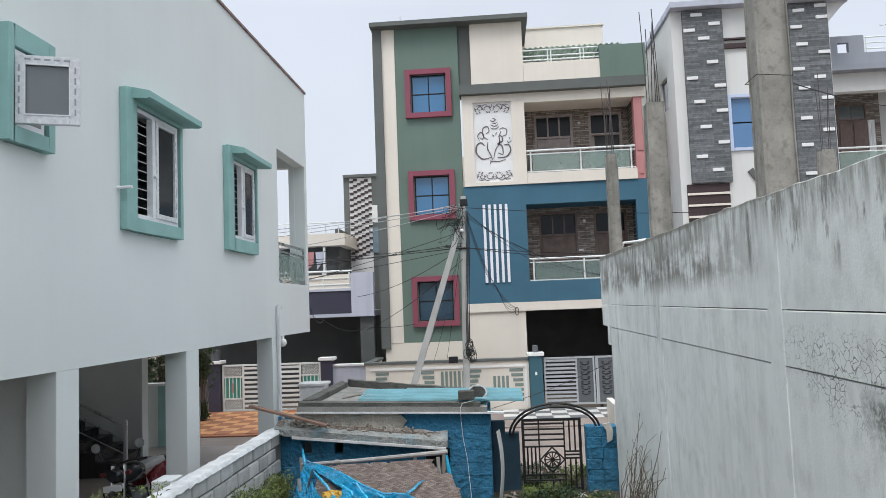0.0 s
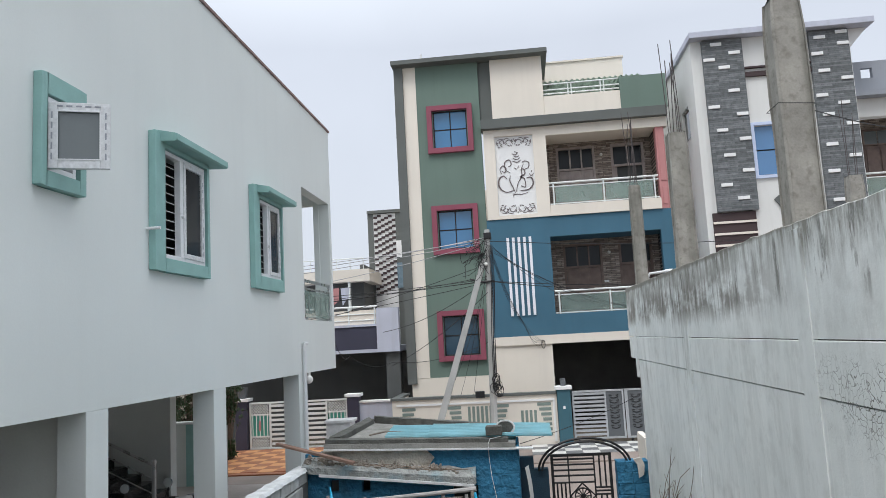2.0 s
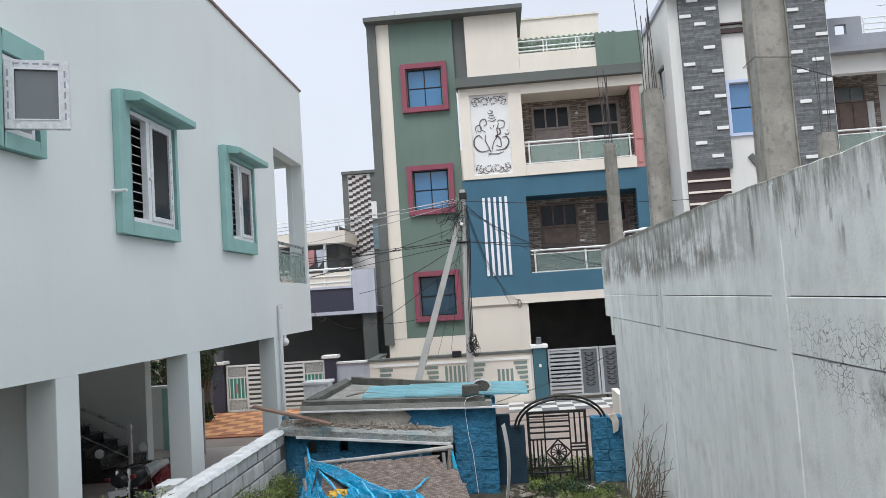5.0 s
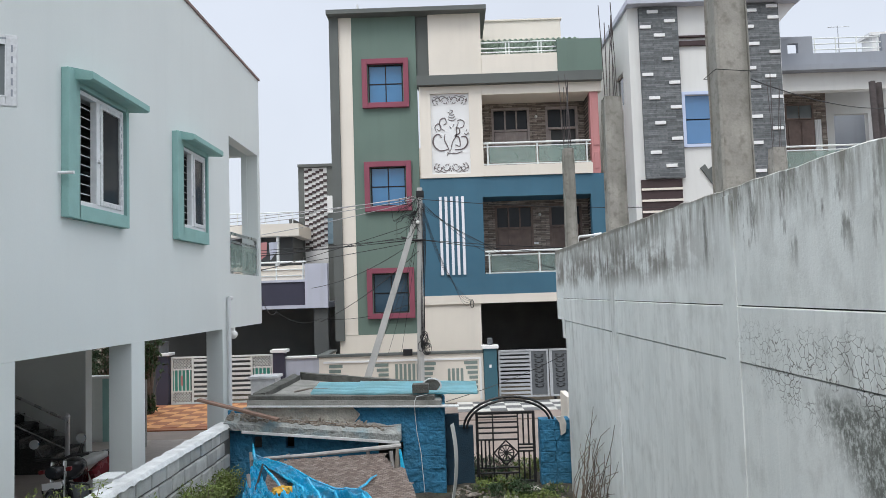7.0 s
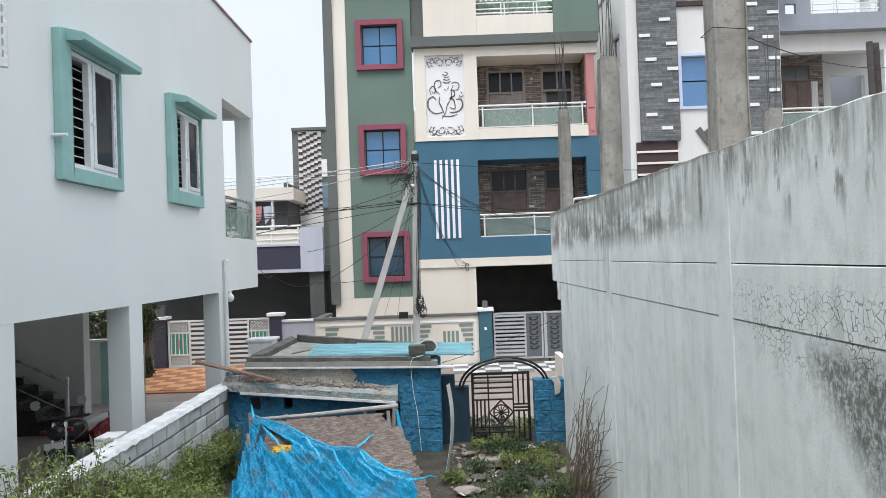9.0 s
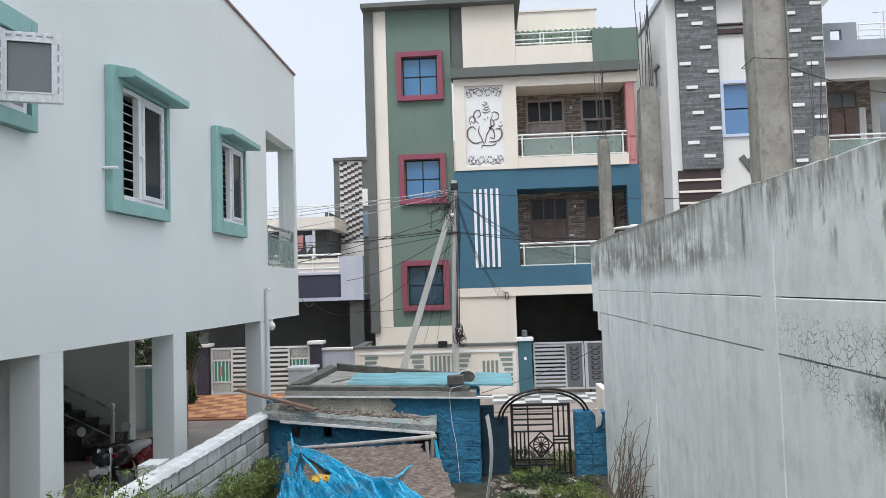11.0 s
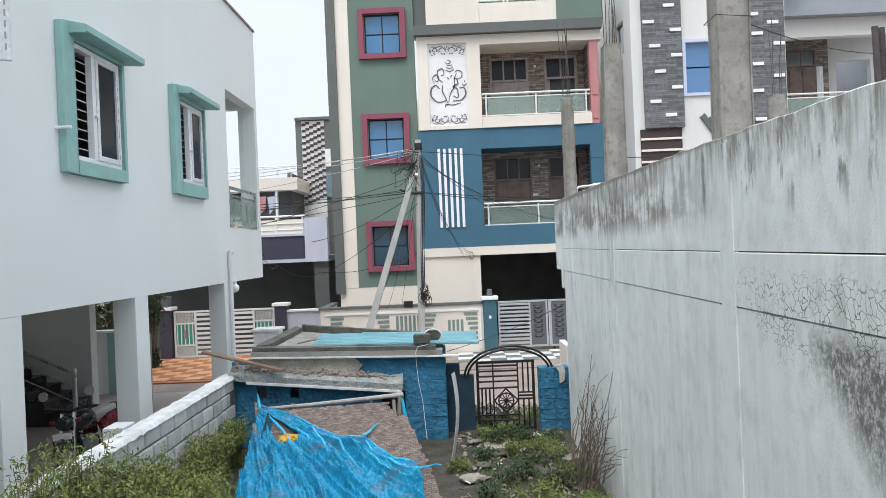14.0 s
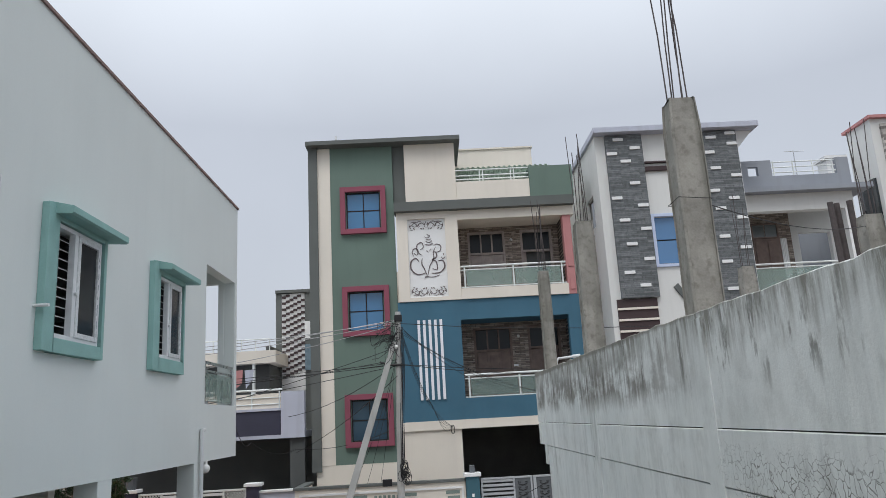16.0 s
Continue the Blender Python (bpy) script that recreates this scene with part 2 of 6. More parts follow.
    "white_tile": mat("off_white_floor_tile", (0.66, 0.65, 0.62), 0.5, var=0.1, random_value=0.15),
    "granite": mat("black_granite", (0.03, 0.03, 0.032), 0.25, var=0.3, scale=20),
    "cable": mat("black_cable", (0.02, 0.02, 0.022), 0.6, var=0.1, bump=0),
    "wire": mat("grey_aluminium_wire", (0.36, 0.36, 0.37), 0.5, 0.5, var=0.1, bump=0),
    "leaf": mat("green_weed_leaf", (0.155, 0.20, 0.055), 0.7, var=0.35, scale=3, bump=0),
    "leaf_dark": mat("dark_green_leaf", (0.04, 0.075, 0.03), 0.6, var=0.35, scale=3, bump=0),
    "dry": mat("dry_brown_twig", (0.19, 0.15, 0.12), 0.95, var=0.3, scale=9, bump=0.3),
    "rod": mat("rusty_steel_rod", (0.10, 0.085, 0.085), 0.8, 0.3, var=0.3, scale=9, bump=0.3),
    "rubber": mat("black_rubber", (0.02, 0.02, 0.02), 0.7, var=0.2),
    "bike": mat("black_enamel", (0.025, 0.025, 0.028), 0.2, var=0.1, bump=0),
    "bike_red": mat("dark_red_enamel", (0.15, 0.015, 0.02), 0.25, var=0.1, bump=0),
    "seat": mat("pale_grey_seat_cover", (0.42, 0.42, 0.41), 0.8, var=0.15, scale=6),
    "mirror": mat("mirror_glass", (0.8, 0.82, 0.85), 0.04, 1.0, var=0.02, bump=0),
    "chrome": mat("chrome_metal", (0.6, 0.6, 0.6), 0.12, 1.0, var=0.03, bump=0),
    "lamp": mat("milk_glass_globe", (0.8, 0.8, 0.78), 0.3, var=0.02, bump=0),
    "yellow": mat("yellow_cloth", (0.62, 0.36, 0.06), 0.9, var=0.2, scale=15),
    "paper": mat("pale_litter", (0.55, 0.52, 0.48), 0.9, var=0.25, scale=8, bump=0.3),
    "door_glass": glass_mat("blue_grey_screen", (0.16, 0.23, 0.28), 0.3, 0.5),
    "stripe_dark": mat("dark_brown_paint", (0.06, 0.04, 0.042), 0.75, var=0.1),
    "blue_pane": glass_mat("royal_blue_glass", (0.10, 0.22, 0.41), 0.12, 0.7),
    "window_blue": mat("pale_blue_paint", (0.55, 0.62, 0.80), 0.7, var=0.05),
    "grey_paint": mat("cool_grey_paint", (0.30, 0.32, 0.36), 0.8, var=0.06, streak=0.15),
    "salmon": mat("faded_pink_paint", (0.52, 0.24, 0.24), 0.8, var=0.08),
    "coping": mat("faded_brown_coping", (0.28, 0.19, 0.18), 0.85, var=0.2, scale=3),
    "offwhite": mat("off_white_wall_paint", (0.70, 0.70, 0.685), 0.8, var=0.04, scale=0.7, streak=0.15, streak_color=(0.45, 0.45, 0.43)),
    "pvc": mat("white_plastic_pipe", (0.72, 0.73, 0.74), 0.4, var=0.04, bump=0),
}


# the long boundary wall: pale lime plaster with rain streaks, mould and map cracks
def stained_wall():
    m = bpy.data.materials.new("stained_lime_plaster")
    m.use_nodes = True
    n, l = m.node_tree.nodes, m.node_tree.links
    b = n["Principled BSDF"]
    b.inputs["Roughness"].default_value = 0.93
    b.inputs["Specular IOR Level"].default_value = 0.2
    geo = n.new("ShaderNodeNewGeometry")

    def vec(s):
        v = n.new("ShaderNodeVectorMath")
        v.operation = "MULTIPLY"
        v.inputs[1].default_value = s
        l.new(geo.outputs["Position"], v.inputs[0])
        return v.outputs[0]

    def tex(sc, s=(1, 1, 1), detail=5, rough=0.6):
        t = n.new("ShaderNodeTexNoise")
        t.inputs["Scale"].default_value, t.inputs["Detail"].default_value, t.inputs["Roughness"].default_value = sc, detail, rough
        l.new(vec(s), t.inputs["Vector"])
        return t.outputs["Fac"]

    def span(src, a, c, lo=0.0, hi=1.0):
        r = n.new("ShaderNodeMapRange")
        for key, val in (("From Min", a), ("From Max", c), ("To Min", lo), ("To Max", hi)):
            r.inputs[key].default_value = val
        l.new(src, r.inputs["Value"])
        return r.outputs["Result"]

    def op(kind, a, c):
        x = n.new("ShaderNodeMath")
        x.operation, x.use_clamp = kind, kind != "ADD"
        for s, v in ((0, a), (1, c)):
            if isinstance(v, (int, float)):
                x.inputs[s].default_value = v
            else:
                l.new(v, x.inputs[s])
        return x.outputs[0]

    def blend(fac, a, c):
        x = n.new("ShaderNodeMixRGB")
        for s, v in ((0, fac), (1, a), (2, c)):
            if isinstance(v, tuple):
                x.inputs[s].default_value = (*v, 1)
            else:
                l.new(v, x.inputs[s])
        return x.outputs[0]

    sep = n.new("ShaderNodeSeparateXYZ")
    l.new(geo.outputs["Position"], sep.inputs[0])
    z, y = sep.outputs["Z"], sep.outputs["Y"]
    c = blend(span(tex(0.9), 0.35, 0.65), (0.70, 0.725, 0.715), (0.82, 0.84, 0.83))
    c = blend(span(tex(1.0, (3, 5, 0.5)), 0.48, 0.72, 0, 0.34), c, (0.53, 0.545, 0.53))
    c = blend(span(tex(1.0, (3, 20, 0.5)), 0.54, 0.68, 0, 0.6), c, (0.81, 0.825, 0.81))
    c = blend(op("MULTIPLY", span(tex(1.0, (3, 34, 0.9), 7, 0.7), 0.57, 0.67, 0, 0.45), span(tex(1.1), 0.45, 0.6)), c, (0.42, 0.425, 0.41))
    c = blend(span(tex(6, (1, 1, 0.6), 8, 0.7), 0.52, 0.68, 0, 0.34), c, (0.42, 0.43, 0.41))
    c = blend(span(tex(4, (1, 1.5, 0.5), 8, 0.7), 0.56, 0.64, 0, 0.3), c, (0.82, 0.83, 0.82))
    # black mould running down from the coping, in drips of uneven length
    reach = op("ADD", op("MULTIPLY", tex(1.0, (1, 2.2, 0.15)), 0.75), span(tex(1.0, (1, 11, 0.2)), 0.3, 0.8, 0, 0.45))
    drip = op("MULTIPLY", span(op("ADD", span(z, 2.78, 3.52), reach), 1.12, 1.48), span(tex(1.0, (3, 15, 3.0), 7, 0.7), 0.38, 0.58, 0.1, 1.0))
    c = blend(op("MULTIPLY", drip, 0.85), c, (0.17, 0.158, 0.13))
    c = blend(span(tex(1.0, (1, 2.6, 0.5)), 0.60, 0.70, 0, 0.45), c, (0.25, 0.255, 0.235))
    c = blend(span(tex(2.4), 0.55, 0.72, 0, 0.3), c, (0.36, 0.365, 0.34))
    # weathered band under the coping of the far stretch, combed by the rain
    comb = op("ADD", op("MULTIPLY", tex(1.0, (3, 13, 1.4), 7, 0.7), 0.7), tex(1.2, (1, 1, 2.4), 6, 0.65))
    old = op("MULTIPLY", op("MULTIPLY", span(op("ADD", z, op("MULTIPLY", tex(1.0, (1, 13, 0.3)), 0.3)), 3.05, 3.22), span(z, 3.5, 3.25)), op("MULTIPLY", span(comb, 0.74, 0.90), span(y, 3.4, 5.0)))
    c = blend(op("MULTIPLY", old, 0.9), c, (0.235, 0.22, 0.20))
    dab = op("MULTIPLY", op("MULTIPLY", span(z, 2.95, 3.15), span(y, 1.2, 2.2)), span(tex(1.0, (3, 7, 1.8), 7, 0.65), 0.565, 0.64))
    c = blend(op("MULTIPLY", dab, 0.8), c, (0.165, 0.16, 0.145))
    c = blend(op("MULTIPLY", span(op("ADD", z, op("MULTIPLY", tex(7), 0.06)), 3.485, 3.515), 0.8), c, (0.20, 0.19, 0.165))
    # damp black mould low on the near stretch, running down from the map cracks
    down = n.new("ShaderNodeMath")
    down.operation, down.inputs[1].default_value = "MULTIPLY_ADD", -1.1
    l.new(z, down.inputs[0])
    l.new(y, down.inputs[2])
    slant = down.outputs[0]
    edge = op("MULTIPLY", span(slant, 0.3, -0.4), 0.9)
    low = op("MULTIPLY", span(op("ADD", edge, op("MULTIPLY", tex(1.7, (1, 2.0, 0.6), 8, 0.7), 2.0)), 1.24, 1.58), op("MULTIPLY", span(z, 2.46, 2.36), span(y, 0.2, 1.3)))
    low = op("MULTIPLY", low, span(tex(1.0, (26, 34, 24), 8, 0.8), 0.40, 0.54, 0.3, 1.0))
    c = blend(op("MULTIPLY", low, 0.88), c, (0.105, 0.11, 0.095))
    # map cracks
    vo = n.new("ShaderNodeTexVoronoi")
    vo.feature = "DISTANCE_TO_EDGE"
    vo.inputs["Scale"].default_value = 21
    wob = n.new("ShaderNodeVectorMath")
    no2 = n.new("ShaderNodeTexNoise")
    no2.inputs["Scale"].default_value = 9
    l.new(geo.outputs["Position"], no2.inputs["Vector"])
    sc = n.new("ShaderNodeVectorMath")
    sc.operation, sc.inputs["Scale"].default_value = "SCALE", 0.12
    l.new(no2.outputs["Color"], sc.inputs[0])
    l.new(geo.outputs["Position"], wob.inputs[0])
    l.new(sc.outputs[0], wob.inputs[1])
    l.new(wob.outputs[0], vo.inputs["Vector"])
    zone = op("MULTIPLY", span(tex(2.3, (1, 1, 1.3), 7, 0.7), 0.46, 0.55), op("MULTIPLY", span(z, 2.15, 2.4), op("MULTIPLY", span(z, 2.76, 2.62), span(y, 3.7, 2.9))))
    crack = op("MULTIPLY", span(op("ADD", vo.outputs["Distance"], op("MULTIPLY", tex(14), 0.09)), 0.105, 0.05), zone)
    c = blend(op("MULTIPLY", crack, 0.92), c, (0.10, 0.095, 0.085))
    grain = tex(55, detail=4)
    c = blend(span(grain, 0.62, 0.75, 0, 0.14), c, (0.34, 0.34, 0.32))
    l.new(c, b.inputs["Base Color"])
    bp = n.new("ShaderNodeBump")
    bp.inputs["Strength"].default_value, bp.inputs["Distance"].default_value = 0.22, 0.008
    l.new(op("SUBTRACT", op("ADD", grain, op("MULTIPLY", tex(4), 0.8)), crack), bp.inputs["Height"])
    l.new(bp.outputs[0], b.inputs["Normal"])
    return m


M["stained"] = stained_wall()
M["mixed_stone"] = brick_mat("mixed_pale_and_brown_stone", (0.60, 0.57, 0.53), (0.10, 0.085, 0.08), (0.28, 0.26, 0.245), 0.34, 0.10, 0.003, 0.8)
M["sack"] = brick_mat("woven_brown_mat", (0.46, 0.385, 0.345), (0.26, 0.20, 0.18), (0.17, 0.13, 0.115), 0.06, 0.03, 0.003, 0.95, "xy")

# ---- building helpers ----
BASE = {}


def thing(name, label, category, at=(0, 0, 0), group="", kind=""):
    ob = new(name)
    ob.location = at
    ob.empty_display_size = 0.1
    BASE[ob.name] = Vector(at)
    return tagged(ob, label, category, group, kind)


def part(name, bm, material, parent, label=""):
    base = BASE[parent.name]
    bmesh.ops.translate(bm, verts=bm.verts, vec=-base)
    me = bpy.data.meshes.new(name)
    bm.to_mesh(me)
    bm.free()
    me.materials.append(M[material])
    ob = new(name, me)
    ob.parent = parent
    BASE[ob.name] = base
    return tagged(ob, label)


def solid(name, bm, material, label, category, kind="", group=""):
    me = bpy.data.meshes.new(name)
    bm.to_mesh(me)
    bm.free()
    me.materials.append(M[material])
    ob = new(name, me)
    BASE[ob.name] = Vector((0, 0, 0))
    return tagged(ob, label, category, group, kind)


def box(bm, x0, x1, y0, y1, z0, z1, bevel=0.0):
    vs = bmesh.ops.create_cube(bm, size=1.0)["verts"]
    for v in vs:
        v.co = Vector(((x0 + x1) / 2 + v.co.x * (x1 - x0), (y0 + y1) / 2 + v.co.y * (y1 - y0), (z0 + z1) / 2 + v.co.z * (z1 - z0)))
    if bevel:
        es = list({e for v in vs for e in v.link_edges})
        bmesh.ops.bevel(bm, geom=es, offset=bevel, segments=2, affect="EDGES", profile=0.6)
    return bm


def boxes(*rows, bevel=0.0):
    bm = bmesh.new()
    for r in rows:
        box(bm, *r, bevel=bevel)
    return bm


def tube(bm, a, c, r, seg=8, r2=None):
    a, c = Vector(a), Vector(c)
    d = c - a
    vs = bmesh.ops.create_cone(bm, cap_ends=True, segments=seg, radius1=r, radius2=r if r2 is None else r2, depth=d.length)["verts"]
    m = Matrix.Translation((a + c) / 2) @ d.to_track_quat("Z", "Y").to_matrix().to_4x4()
    bmesh.ops.transform(bm, matrix=m, verts=vs)
    return bm


def run(bm, pts, r, seg=6):
    """A round rod swept along points."""
    pts = [Vector(p) for p in pts]
    rings = []
    for i, p in enumerate(pts):
        d = (pts[min(i + 1, len(pts) - 1)] - pts[max(i - 1, 0)]).normalized()
        q = d.to_track_quat("Z", "Y")
        rr = r[i] if isinstance(r, (list, tuple)) else r
        rings.append([bm.verts.new(p + q @ Vector((math.cos(k * math.tau / seg) * rr, math.sin(k * math.tau / seg) * rr, 0))) for k in range(seg)])
    for a, c in zip(rings, rings[1:]):
        for k in range(seg):
            bm.faces.new((a[k], a[(k + 1) % seg], c[(k + 1) % seg], c[k]))
    return bm


def prism(bm, poly, axis, lo, hi):
    """A polygon of (u, v) pairs pushed along an axis: x gives (y, z), y gives (x, z), z gives (x, y)."""
    def at(u, v, w):
        return {"x": (w, u, v), "y": (u, w, v), "z": (u, v, w)}[axis]
    a = [bm.verts.new(at(u, v, lo)) for u, v in poly]
    c = [bm.verts.new(at(u, v, hi)) for u, v in poly]
    bm.faces.new(a)
    bm.faces.new(c[::-1])
    for i in range(len(poly)):
        j = (i + 1) % len(poly)
        bm.faces.new((a[i], c[i], c[j], a[j]))
    bmesh.ops.recalc_face_normals(bm, faces=bm.faces)
    return bm


def pierced(bm, along, lo, hi, u0, u1, z0, z1, holes):
    """A wall with openings through it. along 'x': the wall runs in x between y=lo and y=hi; 'y': it runs in y. holes: (u0, u1, z0, z1)."""
    us = sorted({u0, u1, *[h[0] for h in holes], *[h[1] for h in holes]})
    us = [u for u in us if u0 <= u <= u1]
    for a, c in zip(us, us[1:]):
        cuts = sorted((h[2], h[3]) for h in holes if h[0] < (a + c) / 2 < h[1])
        zz = z0
        for p, q in [*cuts, (z1, z1)]:
            if p > zz + 1e-4:
                box(bm, *((a, c, lo, hi) if along == "x" else (lo, hi, a, c)), zz, p)
            zz = max(zz, q)
    bmesh.ops.remove_doubles(bm, verts=bm.verts, dist=1e-5)
    return bm


def frame_ring(bm, along, lo, hi, u0, u1, z0, z1, w):
    for a, c, p, q in ((u0, u0 + w, z0, z1), (u1 - w, u1, z0, z1), (u0 + w, u1 - w, z0, z0 + w), (u0 + w, u1 - w, z1 - w, z1)):
        box(bm, *((a, c, lo, hi) if along == "x" else (lo, hi, a, c)), p, q, bevel=min(0.006, w / 6))
    return bm


def cable(name, pts, r, material, label, sag=0.0, kind=""):
    """A hanging cable through points, sagging between each two."""
    full = []
    for a, c in zip(pts, pts[1:]):
        for k in range(10):
            f = k / 10
            p = Vector(a).lerp(Vector(c), f)
            p.z -= sag * 4 * f * (1 - f)
            full.append(p)
    full.append(Vector(pts[-1]))
    return solid(name, run(bmesh.new(), full, r, 5), material, label, "cable", kind)

# ---- the ground ----
bm = bmesh.new()
bmesh.ops.create_grid(bm, x_segments=60, y_segments=60, size=300)
for v in bm.verts:
    v.co.z = -0.04
solid("ground", bm, "soil", "bare brown earth reaching to the horizon", "ground", "structure")
solid("road", boxes((-60, 60, 11.6, 18.4, -0.03, 0.0)), "road", "grey concrete lane between the houses", "road", "structure")
bm = bmesh.new()
bmesh.ops.create_grid(bm, x_segments=70, y_segments=90, size=0.5)
for v in bm.verts:
    x, y = v.co.x * 5.1 + 0.05, v.co.y * 18.5 + 1.9
    h = 0.05 * noise.noise((x * 1.3, y * 1.3, 0)) + 0.03 * noise.noise((x * 5, y * 5, 3))
    v.co = Vector((x, y, h))
solid("yard_ground", bm, "yard", "uneven damp earth of the narrow yard with moss", "ground", "structure")

# ---- right boundary wall, three lifts with open joints ----
wall_r = thing("wall_east", "tall stained plaster boundary wall with cracks and mould", "wall", (2.56, 4, 0), kind="structure")


def lift(x, y0, y1, z0, z1, ragged=0.0):
    bm = bmesh.new()
    ys = [y0 + (y1 - y0) * k / 170 for k in range(171)]
    rows = []
    ch = 0.01 if ragged else 0.006
    for i, yy in enumerate(ys):
        rise = 0.016 * (yy - 4.7) if yy < 4.7 else 0.006 * (yy - 4.7)
        top = z1 + (rise + ragged * noise.noise((0, yy * 4, 7)) + ragged * 0.6 * noise.noise((0, yy * 13, 2)) if ragged else 0.0)
        rows.append([bm.verts.new(p) for p in ((x, yy, z0), (x, yy, top - ch * 0.7), (x + ch, yy, top), (x + 0.21, yy, top), (x + 0.23, yy, z0))])
    for a, c in zip(rows, rows[1:]):
        for k in range(5):
            bm.faces.new((a[k], c[k], c[(k + 1) % 5], a[(k + 1) % 5]))
    bm.faces.new(rows[0])
    bm.faces.new(rows[-1][::-1])
    bmesh.ops.recalc_face_normals(bm, faces=bm.faces)
    return bm


part("lower_course", lift(2.561, -6, 10.05, -0.1, 2.462), "stained", wall_r)
part("middle_course", lift(2.557, -6, 10.8, 2.470, 2.7855), "stained", wall_r)
part("upper_course", lift(2.560, -6, 10.85, 2.793, 3.50, 0.012), "stained", wall_r)
part("joint_filler", boxes((2.585, 2.77, -6, 10.0, 2.42, 2.83)), "roof_concrete", wall_r)
bm = bmesh.new()
for yy in (3.55, 6.75, 10.2):
    box(bm, 2.553, 2.6, yy - 0.11, yy + 0.11, 2.2 if yy > 9 else 0.3, 3.44 if yy < 4 else 3.49, bevel=0.004)
part("pilaster", bm, "stained", wall_r)


# wall added behind the camera, out of view, for bounce and reflections
solid("wall_south", boxes((-3.0, 2.56, -6.3, -6.05, -0.1, 5.8)), "cream", "unseen plain cream wall added behind the camera to close the yard", "wall", "structure")

# ---- unfinished columns with bare rods behind the wall ----
def rc_column(x, y, w, top, rods, rod_h, tilt=0.0, group="unfinished columns"):
    t = thing("concrete_column", "weathered bare concrete column with rusty starter rods on top", "column", (x + w / 2, y + w / 2, 0), group)
    bm = bmesh.new()
    n = 22
    rings = []
    for k in range(n + 1):
        z = -0.05 + (top + 0.05) * k / n
        s = w / 2 - (0.012 if k == n else 0) + 0.006 * noise.noise((x, y, z * 3))
        cx, cy, j = x + w / 2 + tilt * z, y + w / 2, (0.012 if k == n else 0)
        pts = []
        for a, c in ((-1, -1), (1, -1), (1, 1), (-1, 1)):
            pts += [(cx + a * (s - 0.015 * (a == c)), cy + c * (s - 0.015 * (a != c)), z - j), (cx + a * (s - 0.015 * (a != c)), cy + c * (s - 0.015 * (a == c)), z - j)]
        rings.append([bm.verts.new(p) for p in pts])
    for a, c in zip(rings, rings[1:]):
        for k in range(8):
            bm.faces.new((a[k], a[(k + 1) % 8], c[(k + 1) % 8], c[k]))
    bm.faces.new(rings[-1])
    part("shaft", bm, "concrete", t)
    for k in range(rods):
        a = k * math.tau / rods + 0.6
        px, py = x + w / 2 + math.cos(a) * w * 0.32 + tilt * top, y + w / 2 + math.sin(a) * w * 0.32
        lean = 0.05 * math.cos(a * 2.3 + x), 0.05 * math.sin(a * 1.7 + y)
        h = rod_h * (0.85 + 0.2 * ((k * 7) % 3) / 2)
        part("steel_rod", run(bmesh.new(), [(px, py, top - 0.15), (px + lean[0] * 0.3, py, top + h * 0.4), (px + lean[0], py + lean[1], top + h)], 0.0052, 6), "rod", t)
    return t


big = rc_column(2.65, 3.815, 0.21, 5.03, 6, 1.25, 0.0025)
part("tie_wire", run(bmesh.new(), [(2.643, 3.806, 4.29), (2.868, 3.806, 4.27), (2.868, 4.032, 4.28), (2.643, 4.032, 4.29), (2.643, 3.806, 4.29)], 0.0025), "cable", big)
rc_column(2.66, 7.22, 0.215, 5.06, 6, 1.0)
rc_column(2.66, 10.25, 0.175, 5.08, 6, 1.1)
rc_column(5.85, 10.3, 0.22, 5.0, 4, 1.1)
rc_column(6.0, 7.2, 0.23, 4.97, 6, 1.1)
for k, (px, py) in enumerate(((8.45, 12.0), (8.62, 12.1), (8.78, 11.95))):
    solid("timber_prop", run(bmesh.new(), [(px, py, -0.05), (px + 0.02, py, 3), (px - 0.05, py, 6.4)], 0.055, 8), "rod", "dark slender scaffolding prop standing upright", "prop", group="props")
cable("tie_cable", [(2.868, 3.95, 4.28), (5.95, 7.15, 4.8), (14.5, 20.0, 6.4)], 0.004, "cable", "thin black cable tied to the bare column", 0.1)

# ---- the white house on stilts ----
wh = thing("white_house", "white plastered house on stilts with teal window surrounds", "house", (-3.25, 5, 0))
X = -3.25
HY = 15.2
win_holes = [(5.0, 5.50, 4.58, 5.28), (7.19, 8.36, 4.02, 5.34), (10.36, 11.45, 4.06, 5.33), (12.97, 15.02, 3.42, 6.05)]
part("wall", pierced(bmesh.new(), "y", X - 0.23, X, -8, HY, 2.40, 7.76, win_holes), "white", wh)
part("wall", pierced(bmesh.new(), "x", HY - 0.2, HY, -14, X - 0.23, 2.40, 7.76, [(-5.2, X - 0.35, 3.42, 6.05)]), "white", wh)
bm = bmesh.new()
box(bm, X - 0.26, X + 0.03, -8, HY + 0.03, 7.76, 7.80)
part("coping", bm, "coping", wh, "thin faded parapet coping")
part("roof", boxes((-14, X - 0.24, -8, HY - 0.21, 6.3, 6.45)), "white_in", wh)
part("floor_slab", boxes((-14, X - 0.24, -8, HY - 0.21, 2.85, 3.0)), "white_in", wh)
for y0, y1 in ((5.76, 6.14), (8.68, 9.09), (12.46, 12.82), (2.2, 2.6)):
    part("column", boxes((X - 0.30, X - 0.002, y0, y1, -0.04, 2.40), bevel=0.008), "white", wh)
